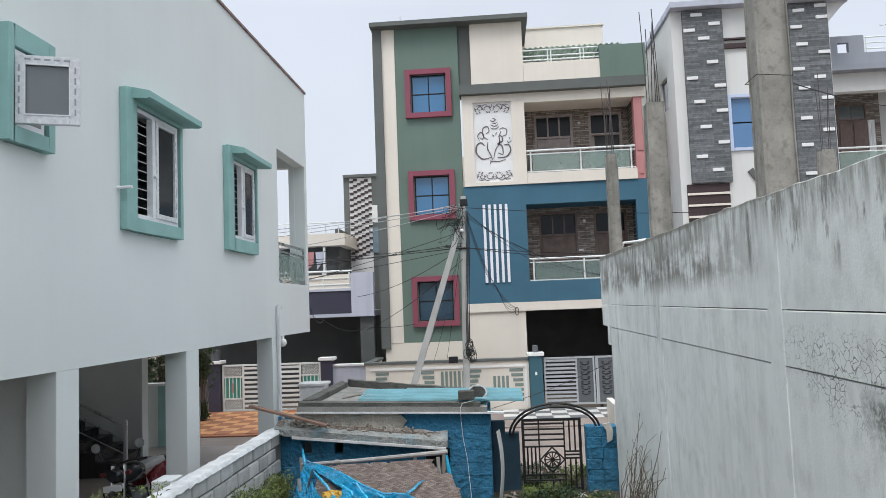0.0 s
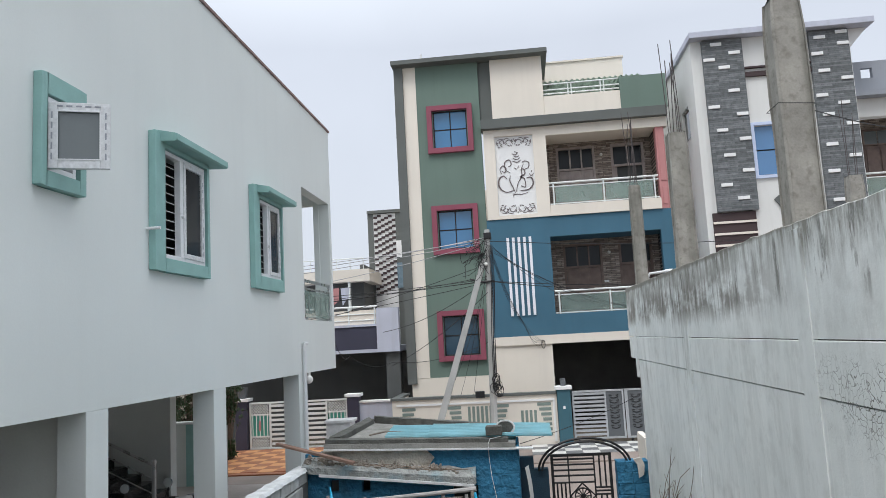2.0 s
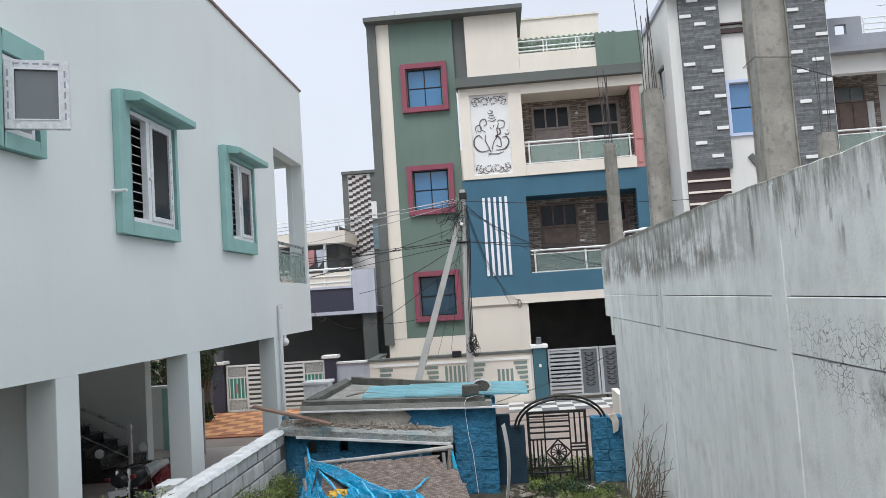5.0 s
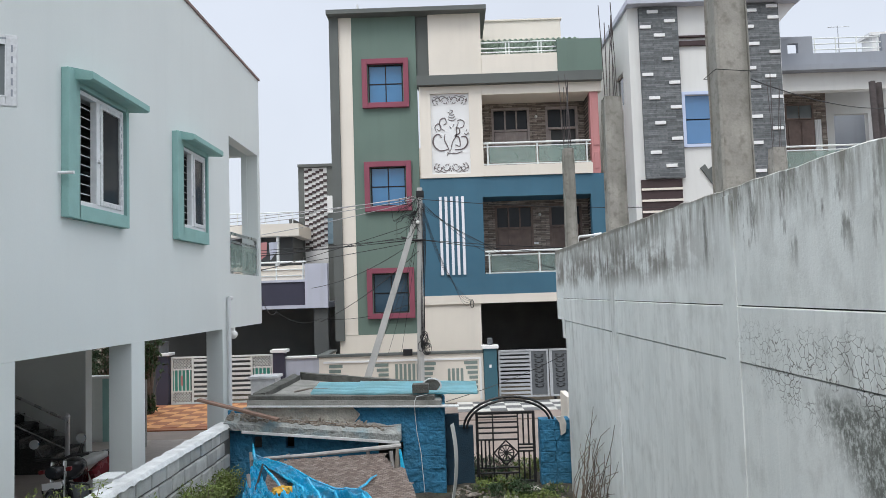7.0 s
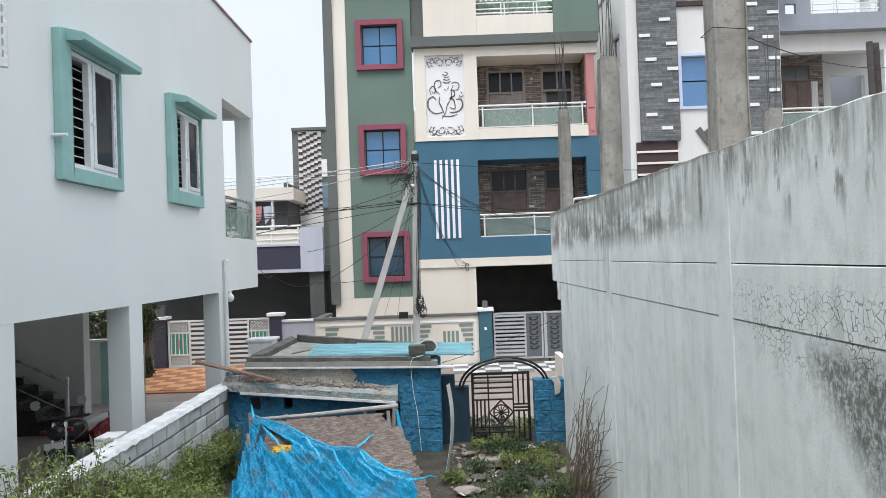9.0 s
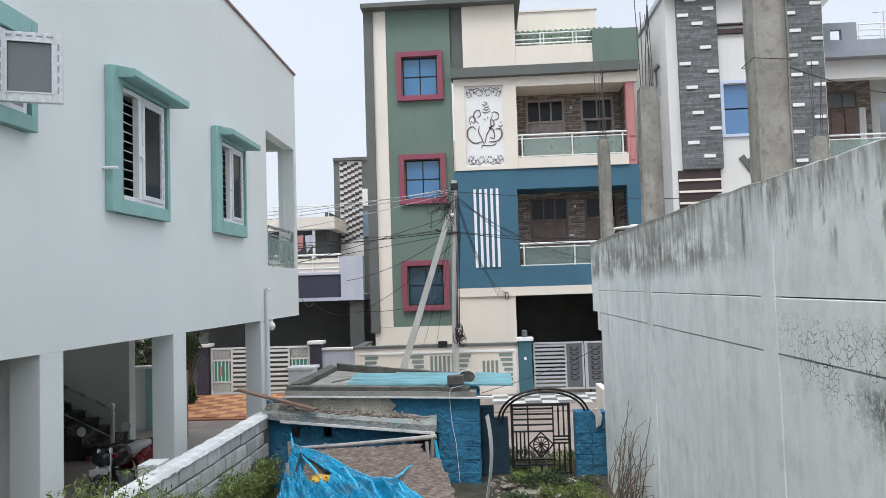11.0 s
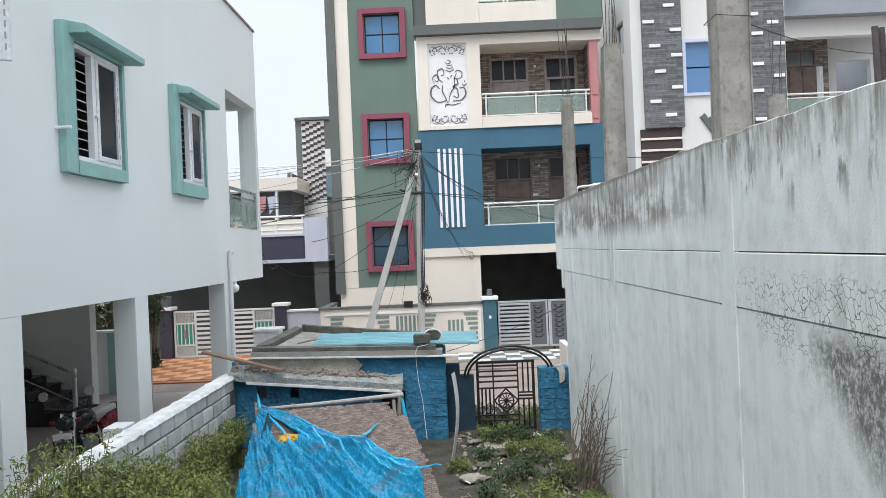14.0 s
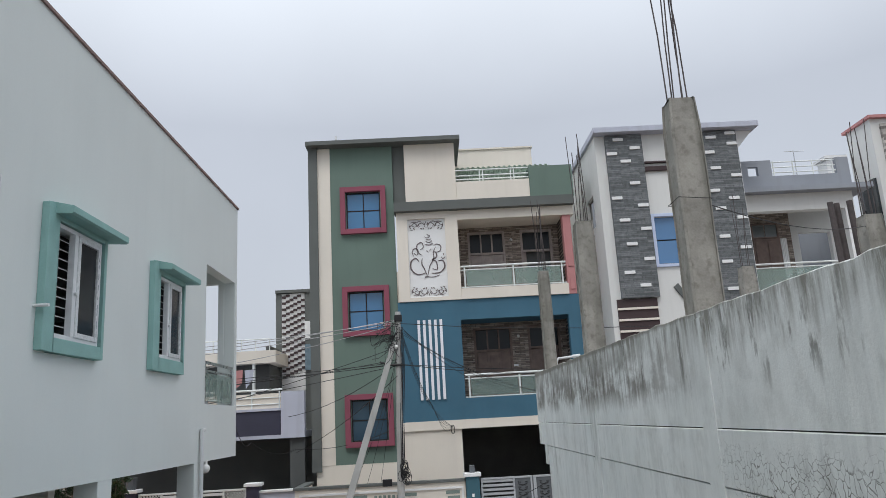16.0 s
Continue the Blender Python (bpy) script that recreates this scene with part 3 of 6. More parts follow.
# balcony: inner walls, railing
part("balcony_wall", boxes((X - 1.75, X - 1.6, 12.8, HY - 0.21, 3.0, 6.3), (X - 1.6, X - 0.24, 12.75, 12.9, 3.0, 6.3)), "white_in", wh)
rl = part("balcony_railing", boxes((X - 0.06, X - 0.02, 13.1, 14.98, 4.17, 4.22), (X - 0.06, X - 0.02, 13.1, 14.98, 4.03, 4.06), (X - 0.07, X - 0.03, 13.08, 13.12, 3.42, 4.2), (X - 0.07, X - 0.03, 14.95, 14.99, 3.42, 4.2)), "steel", wh)
part("glass_panel", boxes((X - 0.05, X - 0.035, 13.15, 14.93, 3.47, 4.0)), "rail_glass", rl, "frosted green glass balcony panel")
for k in range(4):
    part("etched_figure", boxes((X - 0.034, X - 0.03, 13.35 + k * 0.42, 13.42 + k * 0.42, 3.55 + 0.05 * (k % 2), 3.9)), "slot", rl)
for z in (3.45, 4.02):
    for yy in (13.2, 14.8):
        part("rail_clamp", boxes((X - 0.07, X - 0.02, yy, yy + 0.06, z - 0.02, z + 0.03)), "steel", rl)


def house_window(y0, y1, z0, z1, margins, hood=None):
    """A plastic casement almost flush in a thick teal surround; hood: reach in y of the thin rain shade over it."""
    g = part("window", bmesh.new(), "teal", wh)
    near, far, low, high = margins
    ring = bmesh.new()
    pierced(ring, "y", X + 0.001, X + 0.09, y0 - near, y1 + far, z0 - low, z1 + high, [(y0, y1, z0, z1)])
    bmesh.ops.bevel(ring, geom=[e for e in ring.edges if e.is_manifold and e.calc_face_angle(0) > 1.2], offset=0.006, segments=1, affect="EDGES")
    part("surround", ring, "teal", g)
    if hood:
        h = bmesh.new()
        zt = z1 + high
        prism(h, [(X + 0.001, zt + 0.045), (X + 0.29, zt - 0.025), (X + 0.29, zt - 0.10), (X + 0.26, zt - 0.115), (X + 0.001, zt - 0.10)], "y", *hood)
        part("rain_hood", h, "teal", g)
    part("frame", frame_ring(bmesh.new(), "y", X - 0.02, X + 0.062, y0 + 0.006, y1 - 0.03, z0 + 0.006, z1 - 0.012, 0.05), "upvc", g)
    ym = y0 + 0.39 * (y1 - y0)
    if hood:
        part("mullion", boxes((X - 0.01, X + 0.066, ym - 0.03, ym + 0.05, z0 + 0.05, z1 - 0.06), bevel=0.004), "upvc", g)
    bars = bmesh.new()
    for k in range(1, 11):
        z = z0 + 0.05 + (z1 - z0 - 0.1) * k / 11
        tube(bars, (X - 0.02, y0 + 0.02, z), (X - 0.02, (ym if hood else y1) - 0.02, z), 0.006, 6)
    tube(bars, (X - 0.02, y0 + 0.21, z0 + 0.02), (X - 0.02, y0 + 0.21, z1 - 0.02), 0.006, 6)
    part("grille", bars, "upvc", g, "horizontal steel window bars")
    # dark sheet behind the opening; its colour stands in for the unlit room
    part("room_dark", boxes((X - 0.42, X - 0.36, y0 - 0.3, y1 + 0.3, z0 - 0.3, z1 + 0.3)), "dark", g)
    return g, ym


for y0, y1, z0, z1, margins, hood in ((7.19, 8.36, 4.02, 5.34, (0.24, 0.08, 0.155, 0.16), (7.08, 8.60)), (10.36, 11.45, 4.06, 5.33, (0.25, 0.07, 0.20, 0.175), (10.27, 11.70))):
    g, ym = house_window(y0, y1, z0, z1, margins, hood)
    part("sash", frame_ring(bmesh.new(), "y", X + 0.02, X + 0.078, ym + 0.05, y1 - 0.085, z0 + 0.05, z1 - 0.055, 0.062), "film", g, "white plastic sash still in protective film")
    part("pane", boxes((X + 0.045, X + 0.051, ym + 0.105, y1 - 0.14, z0 + 0.105, z1 - 0.11)), "dark_pane", g)
    part("latch", tube(bmesh.new(), (X + 0.066, ym + 0.01, (z0 + z1) / 2 - 0.1), (X + 0.10, ym + 0.01, (z0 + z1) / 2 - 0.1), 0.022, 10), "upvc", g)
    rng = random.Random(int(y0 * 10))
    for k in range(9):
        zz, dz = z0 + 0.1 + (z1 - z0 - 0.25) * k / 9 + rng.uniform(0, 0.05), rng.uniform(0.03, 0.09)
        part("film_mark", boxes((X + 0.0781, X + 0.0795, y1 - 0.125, y1 - 0.113, zz, zz + dz)), "grey_paint", g)
g, ym = house_window(5.0, 5.50, 4.58, 5.28, (0.08, 0.10, 0.14, 0.19))
# the open ventilator sash, hung on the near jamb and swung most of the way out
SW = pose(X + 0.06, 5.05, 4.60, 0, 0, 23)


def swung(bm):
    bmesh.ops.transform(bm, matrix=SW, verts=bm.verts)
    return bm


part("open_sash", swung(frame_ring(bmesh.new(), "x", -0.03, 0.03, 0.0, 0.515, 0.0, 0.61, 0.082)), "film", g, "plastic window sash swung open, in protective film")
part("pane", swung(boxes((0.08, 0.435, -0.006, 0.006, 0.08, 0.53))), "sash_glass", g)
part("bead", swung(frame_ring(bmesh.new(), "x", -0.036, -0.029, 0.075, 0.44, 0.075, 0.535, 0.012)), "upvc", g)
for k in range(5):
    for xx, zz, dx, dz in ((0.10 + k * 0.078, 0.575, 0.05, 0.014), (0.035, 0.11 + k * 0.095, 0.014, 0.06), (0.48, 0.11 + k * 0.095, 0.014, 0.06)):
        part("film_mark", swung(boxes((xx - dx / 2, xx + dx / 2, -0.0325, -0.0302, zz - dz / 2, zz + dz / 2))), "grey_paint", g)
part("overflow_pipe", tube(bmesh.new(), (X - 0.1, 6.90, 4.33), (X + 0.17, 6.90, 4.33), 0.018, 10), "pvc", wh)
bm = bmesh.new()
run(bm, [(X + 0.05, 12.7, -0.03), (X + 0.05, 12.7, 2.3), (X + 0.05, 12.7, 2.98)], 0.035, 10)
tube(bm, (X + 0.05, 12.7, 2.96), (X + 0.05, 12.85, 2.96), 0.035, 10)
part("drain_pipe", bm, "pvc", wh)
gl = bmesh.new()
bmesh.ops.create_uvsphere(gl, u_segments=16, v_segments=10, radius=0.085, matrix=Matrix.Translation((X - 0.02, 13.15, 2.27)))
tube(gl, (X - 0.02, 13.15, 2.33), (X - 0.02, 13.15, 2.42), 0.04, 10)
part("globe_lamp", gl, "lamp", wh)
# parking level: floor, stair, back wall
solid("parking_floor", boxes((-14, -2.75, -8, 14.9, -0.035, 0.012)), "pavers", "pale stone floor of the covered parking", "floor", "structure")
# unseen west wall, kept low at y 6.2-13.35 so skylight brightens the stair
part("inner_wall", boxes((-9.2, -6.18, 13.2, 13.35, 0, 2.85), (-9.35, -9.2, -8, 6.2, 0, 2.85), (-9.35, -9.2, 6.2, 13.35, 0, 0.9), (-9.35, -9.2, 9.6, 9.9, 0.9, 2.85), (-6.18, -6.09, 13.16, 13.40, 0, 2.85)), "white_in", wh)
part("inner_wall", boxes((-7.0, -3.56, 5.9, 6.05, 0.013, 2.85)), "white_in", wh)
# unseen cross wall added far south to keep light out of the parking
part("inner_wall", boxes((-9.2, -3.6, -8, -7.85, 0.013, 2.85)), "white_in", wh)
part("yard_screen", boxes((-8.2, -6.05, 14.95, 15.1, 0, 1.34)), "white_in", wh)
part("screen_trim", boxes((-6.60, -6.40, 14.9, 14.948, 0, 1.33)), "teal", wh)
part("screen_cap", boxes((-8.2, -6.02, 14.90, 15.14, 1.342, 1.39), bevel=0.008), "wht", wh)
solid("service_post", run(run(bmesh.new(), [(-5.38, 14.2, -0.02), (-5.38, 14.2, 0.75)], 0.018, 8), [(-5.38, 14.2, 0.75), (-5.38, 14.2, 1.36)], 0.03, 8), "pale_concrete", "thin grey pipe post standing at the parking edge", "post")
st = part("stair", bmesh.new(), "granite", wh)
for k in range(10):
    xa, za = -5.85 - 0.28 * k, 0.15 * (k + 1)
    part("tread", boxes((xa - 0.28, xa + 0.02, 12.0, 13.15, za - 0.03, za + 0.012), bevel=0.004), "granite", st, "black granite stair tread")
    # pale risers given the black tread tone, so their shade sits in the colour
    part("riser", boxes((xa - 0.28, xa, 12.03, 13.15, 0.012, za - 0.031)), "granite", st)
bm = bmesh.new()
tube(bm, (-5.82, 11.98, 0.012), (-5.82, 11.98, 0.98), 0.038, 12)
bmesh.ops.create_uvsphere(bm, u_segments=12, v_segments=8, radius=0.05, matrix=Matrix.Translation((-5.82, 11.98, 1.0)))
part("newel_post", bm, "steel", st)
for h in (0.93, 0.68, 0.43):
    part("handrail", tube(bmesh.new(), (-5.82, 11.98, h), (-8.4, 11.98, h + 1.25), 0.026 if h > 0.9 else 0.013, 8), "steel", st)


# ---- the green, cream and blue house ----
mh = thing("apartment_house", "three-storey house in green, cream and blue paint", "house", (1.5, 21, 0))
Y = 21.0
hole_w = [(-1.42, -0.38, a, a + 1.17) for a in (2.40, 5.58, 8.70)]
part("wall", pierced(bmesh.new(), "x", Y, Y + 0.25, -1.90, 0.04, 1.78, 11.40, hole_w), "green", mh)
part("wall", boxes((-2.29, -1.90, Y - 0.03, Y + 0.25, 1.78, 11.40)), "cream", mh)
part("edge_fin", boxes((-2.56, -2.29, Y - 0.12, Y + 1.2, 1.62, 11.40)), "dgrey", mh)
part("plinth_wall", boxes((-2.45, -0.06, Y - 0.02, Y + 0.25, 0, 1.775)), "cream", mh)
part("side_wall", boxes((-2.5, -2.3, Y + 1.2, Y + 10, 0, 11.46), (5.3, 5.5, Y + 1.5, Y + 10, 0, 9.2), (-2.5, 5.5, Y + 10, Y + 10.2, 0, 9.3)), "cream", mh)
part("roof_slab", boxes((-2.60, 2.18, Y - 0.40, Y + 3.5, 11.34, 11.47)), "dgrey", mh)
part("recess_wall", boxes((0.045, 0.42, Y + 0.1, Y + 0.3, 9.35, 11.40)), "dgrey", mh)
part("wall", boxes((0.42, 2.0, Y - 0.06, Y + 3.0, 9.35, 11.40)), "cream", mh)
part("band", boxes((0.05, 5.56, Y - 0.30, Y + 0.3, 9.12, 9.405)), "dgrey", mh, "grey-green projecting slab edge")
part("parapet", boxes((2.003, 4.27, Y - 0.12, Y + 0.05, 9.406, 10.03)), "cream", mh)
part("parapet", boxes((4.275, 5.62, Y - 0.15, Y + 1.4, 9.407, 10.42)), "green", mh)
bm = bmesh.new()
for z in (10.12, 10.24, 10.42):
    tube(bm, (2.0, Y - 0.03, z), (4.27, Y - 0.03, z), 0.022, 8)
for x in (2.75, 2.85, 3.72, 3.82):
    tube(bm, (x, Y - 0.03, 10.0), (x, Y - 0.03, 10.42), 0.02, 8)
part("roof_railing", bm, "gate_white", mh)
part("stair_head", boxes((2.0, 4.78, Y + 2.2, Y + 5, 9.3, 11.9), (1.95, 4.82, Y + 2.15, Y + 5.05, 11.9, 11.95)), "cream", mh)
bm = bmesh.new()
rows = [[bm.verts.new((1.9 + k * 0.041, yy, zz + 0.03 * math.sin(k * math.pi / 2 + 0.8))) for k in range(77)] for yy, zz in ((Y + 0.15, 10.56), (Y + 2.2, 10.72))]
for k in range(76):
    bm.faces.new((rows[0][k], rows[0][k + 1], rows[1][k + 1], rows[1][k]))
bmesh.ops.solidify(bm, geom=bm.faces[:], thickness=0.01)
part("awning_sheet", bm, "awning", mh, "pale green corrugated awning sheet")
part("roof_floor", boxes((0.1, 5.45, Y + 0.31, Y + 9.9, 9.0, 9.3)), "dgrey", mh)
# the carved panel bay
part("bay_wall", pierced(bmesh.new(), "x", Y - 0.1, Y + 0.1, 0.10, 1.97, 6.36, 9.115, [(0.43, 1.58, 6.47, 8.9)]), "cream", mh)
pn = part("carved_panel", boxes((0.40, 1.62, Y - 0.02, Y + 0.06, 6.44, 8.93)), "wht", mh, "white relief panel with dark scrollwork")


def stroke(bm, pts, w):
    """A tapered flat stroke laid on the panel face, from (x, z) points in the panel."""
    pts = [Vector((0.43 + p[0] * 1.15, 0, 6.47 + p[1] * 2.43)) for p in pts]
    w *= 0.78
    fine = []
    for i in range(len(pts) - 1):
        p0, p1, p2, p3 = pts[max(i - 1, 0)], pts[i], pts[i + 1], pts[min(i + 2, len(pts) - 1)]
        for k in range(6):
            t = k / 6
            fine.append(0.5 * ((2 * p1) + (p2 - p0) * t + (2 * p0 - 5 * p1 + 4 * p2 - p3) * t * t + (3 * p1 - p0 - 3 * p2 + p3) * t ** 3))
    fine.append(pts[-1])
    prev = None
    for i, p in enumerate(fine):
        d = (fine[min(i + 1, len(fine) - 1)] - fine[max(i - 1, 0)]).normalized()
        s = Vector((-d.z, 0, d.x)) * w * (0.25 + 0.75 * math.sin(math.pi * (0.08 + 0.84 * i / (len(fine) - 1))))
        row = [bm.verts.new((q.x, yy, q.z)) for q, yy in ((p + s, Y - 0.035), (p - s, Y - 0.035), (p - s, Y - 0.019), (p + s, Y - 0.019))]
        if prev:
            for k in range(4):
                bm.faces.new((prev[k], prev[(k + 1) % 4], row[(k + 1) % 4], row[k]))
        prev = row
    return bm


scroll = [
    ([(0.44, 0.30), (0.22, 0.28), (0.06, 0.36), (0.06, 0.47), (0.18, 0.52), (0.27, 0.47)], 0.028),
    ([(0.47, 0.26), (0.40, 0.36), (0.34, 0.44), (0.36, 0.52)], 0.022),
    ([(0.49, 0.27), (0.55, 0.40), (0.66, 0.50), (0.66, 0.60), (0.72, 0.68)], 0.020),
    ([(0.62, 0.36), (0.74, 0.34), (0.72, 0.46), (0.62, 0.49), (0.74, 0.53), (0.72, 0.60), (0.64, 0.60)], 0.026),
    ([(0.60, 0.29), (0.82, 0.30), (0.94, 0.38), (0.90, 0.47), (0.78, 0.47)], 0.028),
    ([(0.40, 0.25), (0.62, 0.235), (0.80, 0.26)], 0.016),
    ([(0.40, 0.20), (0.42, 0.235), (0.52, 0.24)], 0.014),
    ([(0.36, 0.56), (0.24, 0.62), (0.24, 0.72), (0.36, 0.75), (0.40, 0.68), (0.32, 0.65)], 0.020),
    ([(0.14, 0.55), (0.10, 0.62), (0.18, 0.67), (0.26, 0.63), (0.22, 0.57), (0.15, 0.60)], 0.018),
    ([(0.74, 0.60), (0.84, 0.62), (0.86, 0.69), (0.76, 0.72), (0.68, 0.70)], 0.018),
    ([(0.86, 0.53), (0.90, 0.50), (0.97, 0.53)], 0.016), ([(0.91, 0.565), (0.935, 0.565)], 0.03),
    ([(0.44, 0.73), (0.56, 0.71), (0.66, 0.74)], 0.016), ([(0.46, 0.77), (0.56, 0.75), (0.64, 0.775)], 0.014),
    ([(0.48, 0.80), (0.56, 0.79), (0.62, 0.805)], 0.013), ([(0.44, 0.84), (0.52, 0.82), (0.58, 0.85), (0.50, 0.87)], 0.015),
    ([(0.48, 0.63), (0.53, 0.60)], 0.014), ([(0.56, 0.62), (0.60, 0.66)], 0.012),
]
for pts, w in scroll:
    part("scroll", stroke(bmesh.new(), [(p[0], 0.51 + (p[1] - 0.53) * 0.86) for p in pts], w), "line", pn)
for zc, sg in ((0.925, 1), (0.075, -1)):
    for side in (-1, 1):
        bm = bmesh.new()
        for pts, w in (([(0.02, -0.03), (0.10, 0.03), (0.2, 0.01), (0.17, -0.02)], 0.014), ([(0.2, -0.03), (0.3, 0.03), (0.38, 0.0), (0.30, -0.02)], 0.014),
                       ([(0.24, 0.035), (0.33, 0.045), (0.42, 0.035)], 0.012), ([(0.40, -0.04), (0.44, -0.02), (0.45, 0.02)], 0.014),
                       ([(0.30, -0.055), (0.35, -0.03)], 0.02), ([(0.40, 0.0), (0.45, -0.01)], 0.02), ([(0.1, -0.05), (0.16, -0.035)], 0.018), ([(0.02, 0.0), (0.06, 0.035)], 0.016), ([(0.12, 0.045), (0.2, 0.05), (0.26, 0.03)], 0.012), ([(0.06, -0.055), (0.08, -0.03)], 0.018), ([(0.22, 0.0), (0.27, -0.01), (0.25, 0.02)], 0.013), ([(0.36, -0.06), (0.42, -0.055)], 0.014), ([(0.0, 0.05), (0.0, 0.02)], 0.014)):
            stroke(bm, [(0.5 + side * p[0], zc + sg * p[1]) for p in pts], w)
        part("scroll", bm, "line", pn, "dark leaf scroll border")

# storeys of balconies: openings, back walls, railings
part("beam", boxes((1.973, 5.55, Y - 0.1, Y + 0.2, 8.82, 9.115)), "cream", mh)
part("balcony_front", boxes((1.973, 5.2, Y - 0.12, Y + 0.1, 6.36, 6.68)), "cream", mh)
part("balcony_floor", boxes((0.1, 5.4, Y + 0.101, Y + 1.6, 6.3, 6.5)), "cream", mh)
part("balcony_ceiling", boxes((1.98, 5.4, Y + 0.2, Y + 1.6, 8.86, 8.98)), "cream", mh)
part("blue_wall", pierced(bmesh.new(), "x", Y - 0.06, Y + 0.2, 0.045, 5.58, 2.86, 6.355, [(1.90, 5.12, 3.46, 5.75)]), "blue", mh)
part("balcony_floor", boxes((1.7, 5.4, Y + 0.201, Y + 1.6, 3.2, 3.4)), "blue", mh)
part("balcony_ceiling", boxes((1.7, 5.4, Y + 0.201, Y + 1.6, 5.76, 5.9)), "blue", mh)
part("pink_column", boxes((5.2, 5.45, Y - 0.05, Y + 0.25, 6.36, 8.84), (5.27, 5.40, Y - 0.08, Y - 0.051, 6.5, 7.0), (5.25, 5.42, Y - 0.08, Y - 0.051, 7.2, 8.6), bevel=0.01), "salmon", mh, "faded pink moulded balcony column")
for zf, zt in ((3.4, 5.9), (6.5, 8.98)):
    b0 = Y + 1.2
    part("balcony_back_wall", pierced(bmesh.new(), "x", b0, b0 + 0.2, 1.6, 5.45, zf - 0.1, zt, [(2.32, 3.52, zf + 0.45, zf + 2.22), (4.02, 5.05, zf, zf + 2.22)]), "stone", mh, "brown split-stone cladding")
    part("balcony_side", boxes((5.25, 5.4, Y + 0.26, b0, zf, zt)), "stone", mh)
    timber = "wood" if zf < 5 else "faded_wood"
    wn_ = part("window", frame_ring(bmesh.new(), "x", b0 + 0.02, b0 + 0.12, 2.32, 3.52, zf + 0.45, zf + 2.22, 0.07), timber, mh)
    for k in range(3):
        xa = 2.39 + k * 0.357
        part("shutter", boxes((xa + 0.015, xa + 0.34, b0 + 0.06, b0 + 0.10, zf + 0.52, zf + 1.46), bevel=0.006), timber, wn_)
        for za, zb in ((0.58, 0.84), (0.90, 1.38)):
            part("shutter_panel", boxes((xa + 0.06, xa + 0.30, b0 + 0.045, b0 + 0.06, zf + za, zf + zb), bevel=0.01), timber, wn_)
        part("pane", boxes((xa + 0.02, xa + 0.335, b0 + 0.08, b0 + 0.09, zf + 1.55, zf + 2.14)), "dark_pane", wn_)
    for xa in (2.725, 3.082):
        part("mullion", boxes((xa, xa + 0.045, b0 + 0.03, b0 + 0.11, zf + 0.52, zf + 2.15)), timber, wn_)
    part("transom", boxes((2.39, 3.45, b0 + 0.025, b0 + 0.11, zf + 1.47, zf + 1.535)), timber, wn_)
    dr = part("door", frame_ring(bmesh.new(), "x", b0 + 0.02, b0 + 0.12, 4.02, 5.05, zf - 0.05, zf + 2.22, 0.08), timber, mh)
    if zf < 5:
        part("leaf", boxes((4.11, 4.96, b0 + 0.09, b0 + 0.12, zf, zf + 1.5), (4.17, 4.48, b0 + 0.075, b0 + 0.09, zf + 0.15, zf + 0.7), (4.17, 4.48, b0 + 0.075, b0 + 0.09, zf + 0.8, zf + 1.4), (4.59, 4.90, b0 + 0.075, b0 + 0.09, zf + 0.15, zf + 0.7), (4.59, 4.90, b0 + 0.075, b0 + 0.09, zf + 0.8, zf + 1.4)), timber, dr)
    else:
        part("leaf", boxes((4.11, 4.20, b0 + 0.12, b0 + 0.19, zf, zf + 1.5)), timber, dr, "door leaf standing open")
    for xa in (4.11, 4.56):
        part("pane", boxes((xa, xa + 0.4, b0 + 0.08, b0 + 0.09, zf + 1.57, zf + 2.13)), "dark_pane", dr)
    part("transom", boxes((4.10, 4.97, b0 + 0.02, b0 + 0.11, zf + 1.5, zf + 1.565), (4.515, 4.555, b0 + 0.021, b0 + 0.109, zf + 1.567, zf + 2.14)), timber, dr)
    # dark slab behind window and door, coloured in place of indoor shade
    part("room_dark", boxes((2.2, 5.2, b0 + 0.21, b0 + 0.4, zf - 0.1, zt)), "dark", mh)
    bl = bmesh.new()
    bmesh.ops.create_uvsphere(bl, u_segments=10, v_segments=8, radius=0.05, matrix=Matrix.Translation((3.72, b0 - 0.06, zf + 1.9)))
    part("bulb", bl, "lamp", mh)
    z0 = 6.70 if zf > 5 else 3.46
    rl = part("railing", bmesh.new(), "steel", mh)
    xs = (1.92 if zf < 5 else 1.98, 5.12 if zf < 5 else 5.18)
    part("top_rail", tube(bmesh.new(), (xs[0], Y - 0.02, z0 + 0.66), (xs[1], Y - 0.02, z0 + 0.66), 0.032, 10), "gate_white", rl)
    part("lower_rail", boxes((xs[0], xs[1], Y - 0.03, Y - 0.01, z0 + 0.54, z0 + 0.57), (xs[0], xs[1], Y - 0.03, Y - 0.01, z0 + 0.01, z0 + 0.04)), "gate_white", rl)
    for k in range(3):
        xa = xs[0] + 0.12 + k * 1.48
        part("post", tube(bmesh.new(), (xa, Y - 0.02, z0 - 0.01), (xa, Y - 0.02, z0 + 0.66), 0.025, 8), "gate_white", rl)
        if k < 2:
            part("glass_panel", boxes((xa + 0.05, xa + 1.43, Y - 0.026, Y - 0.014, z0 + 0.06, z0 + 0.53)), "rail_glass" if zf > 5 else "clear_rail", rl)
part("name_plate", boxes((3.52, 3.66, Y + 1.17, Y + 1.2, 4.38, 4.44)), "wht", mh)
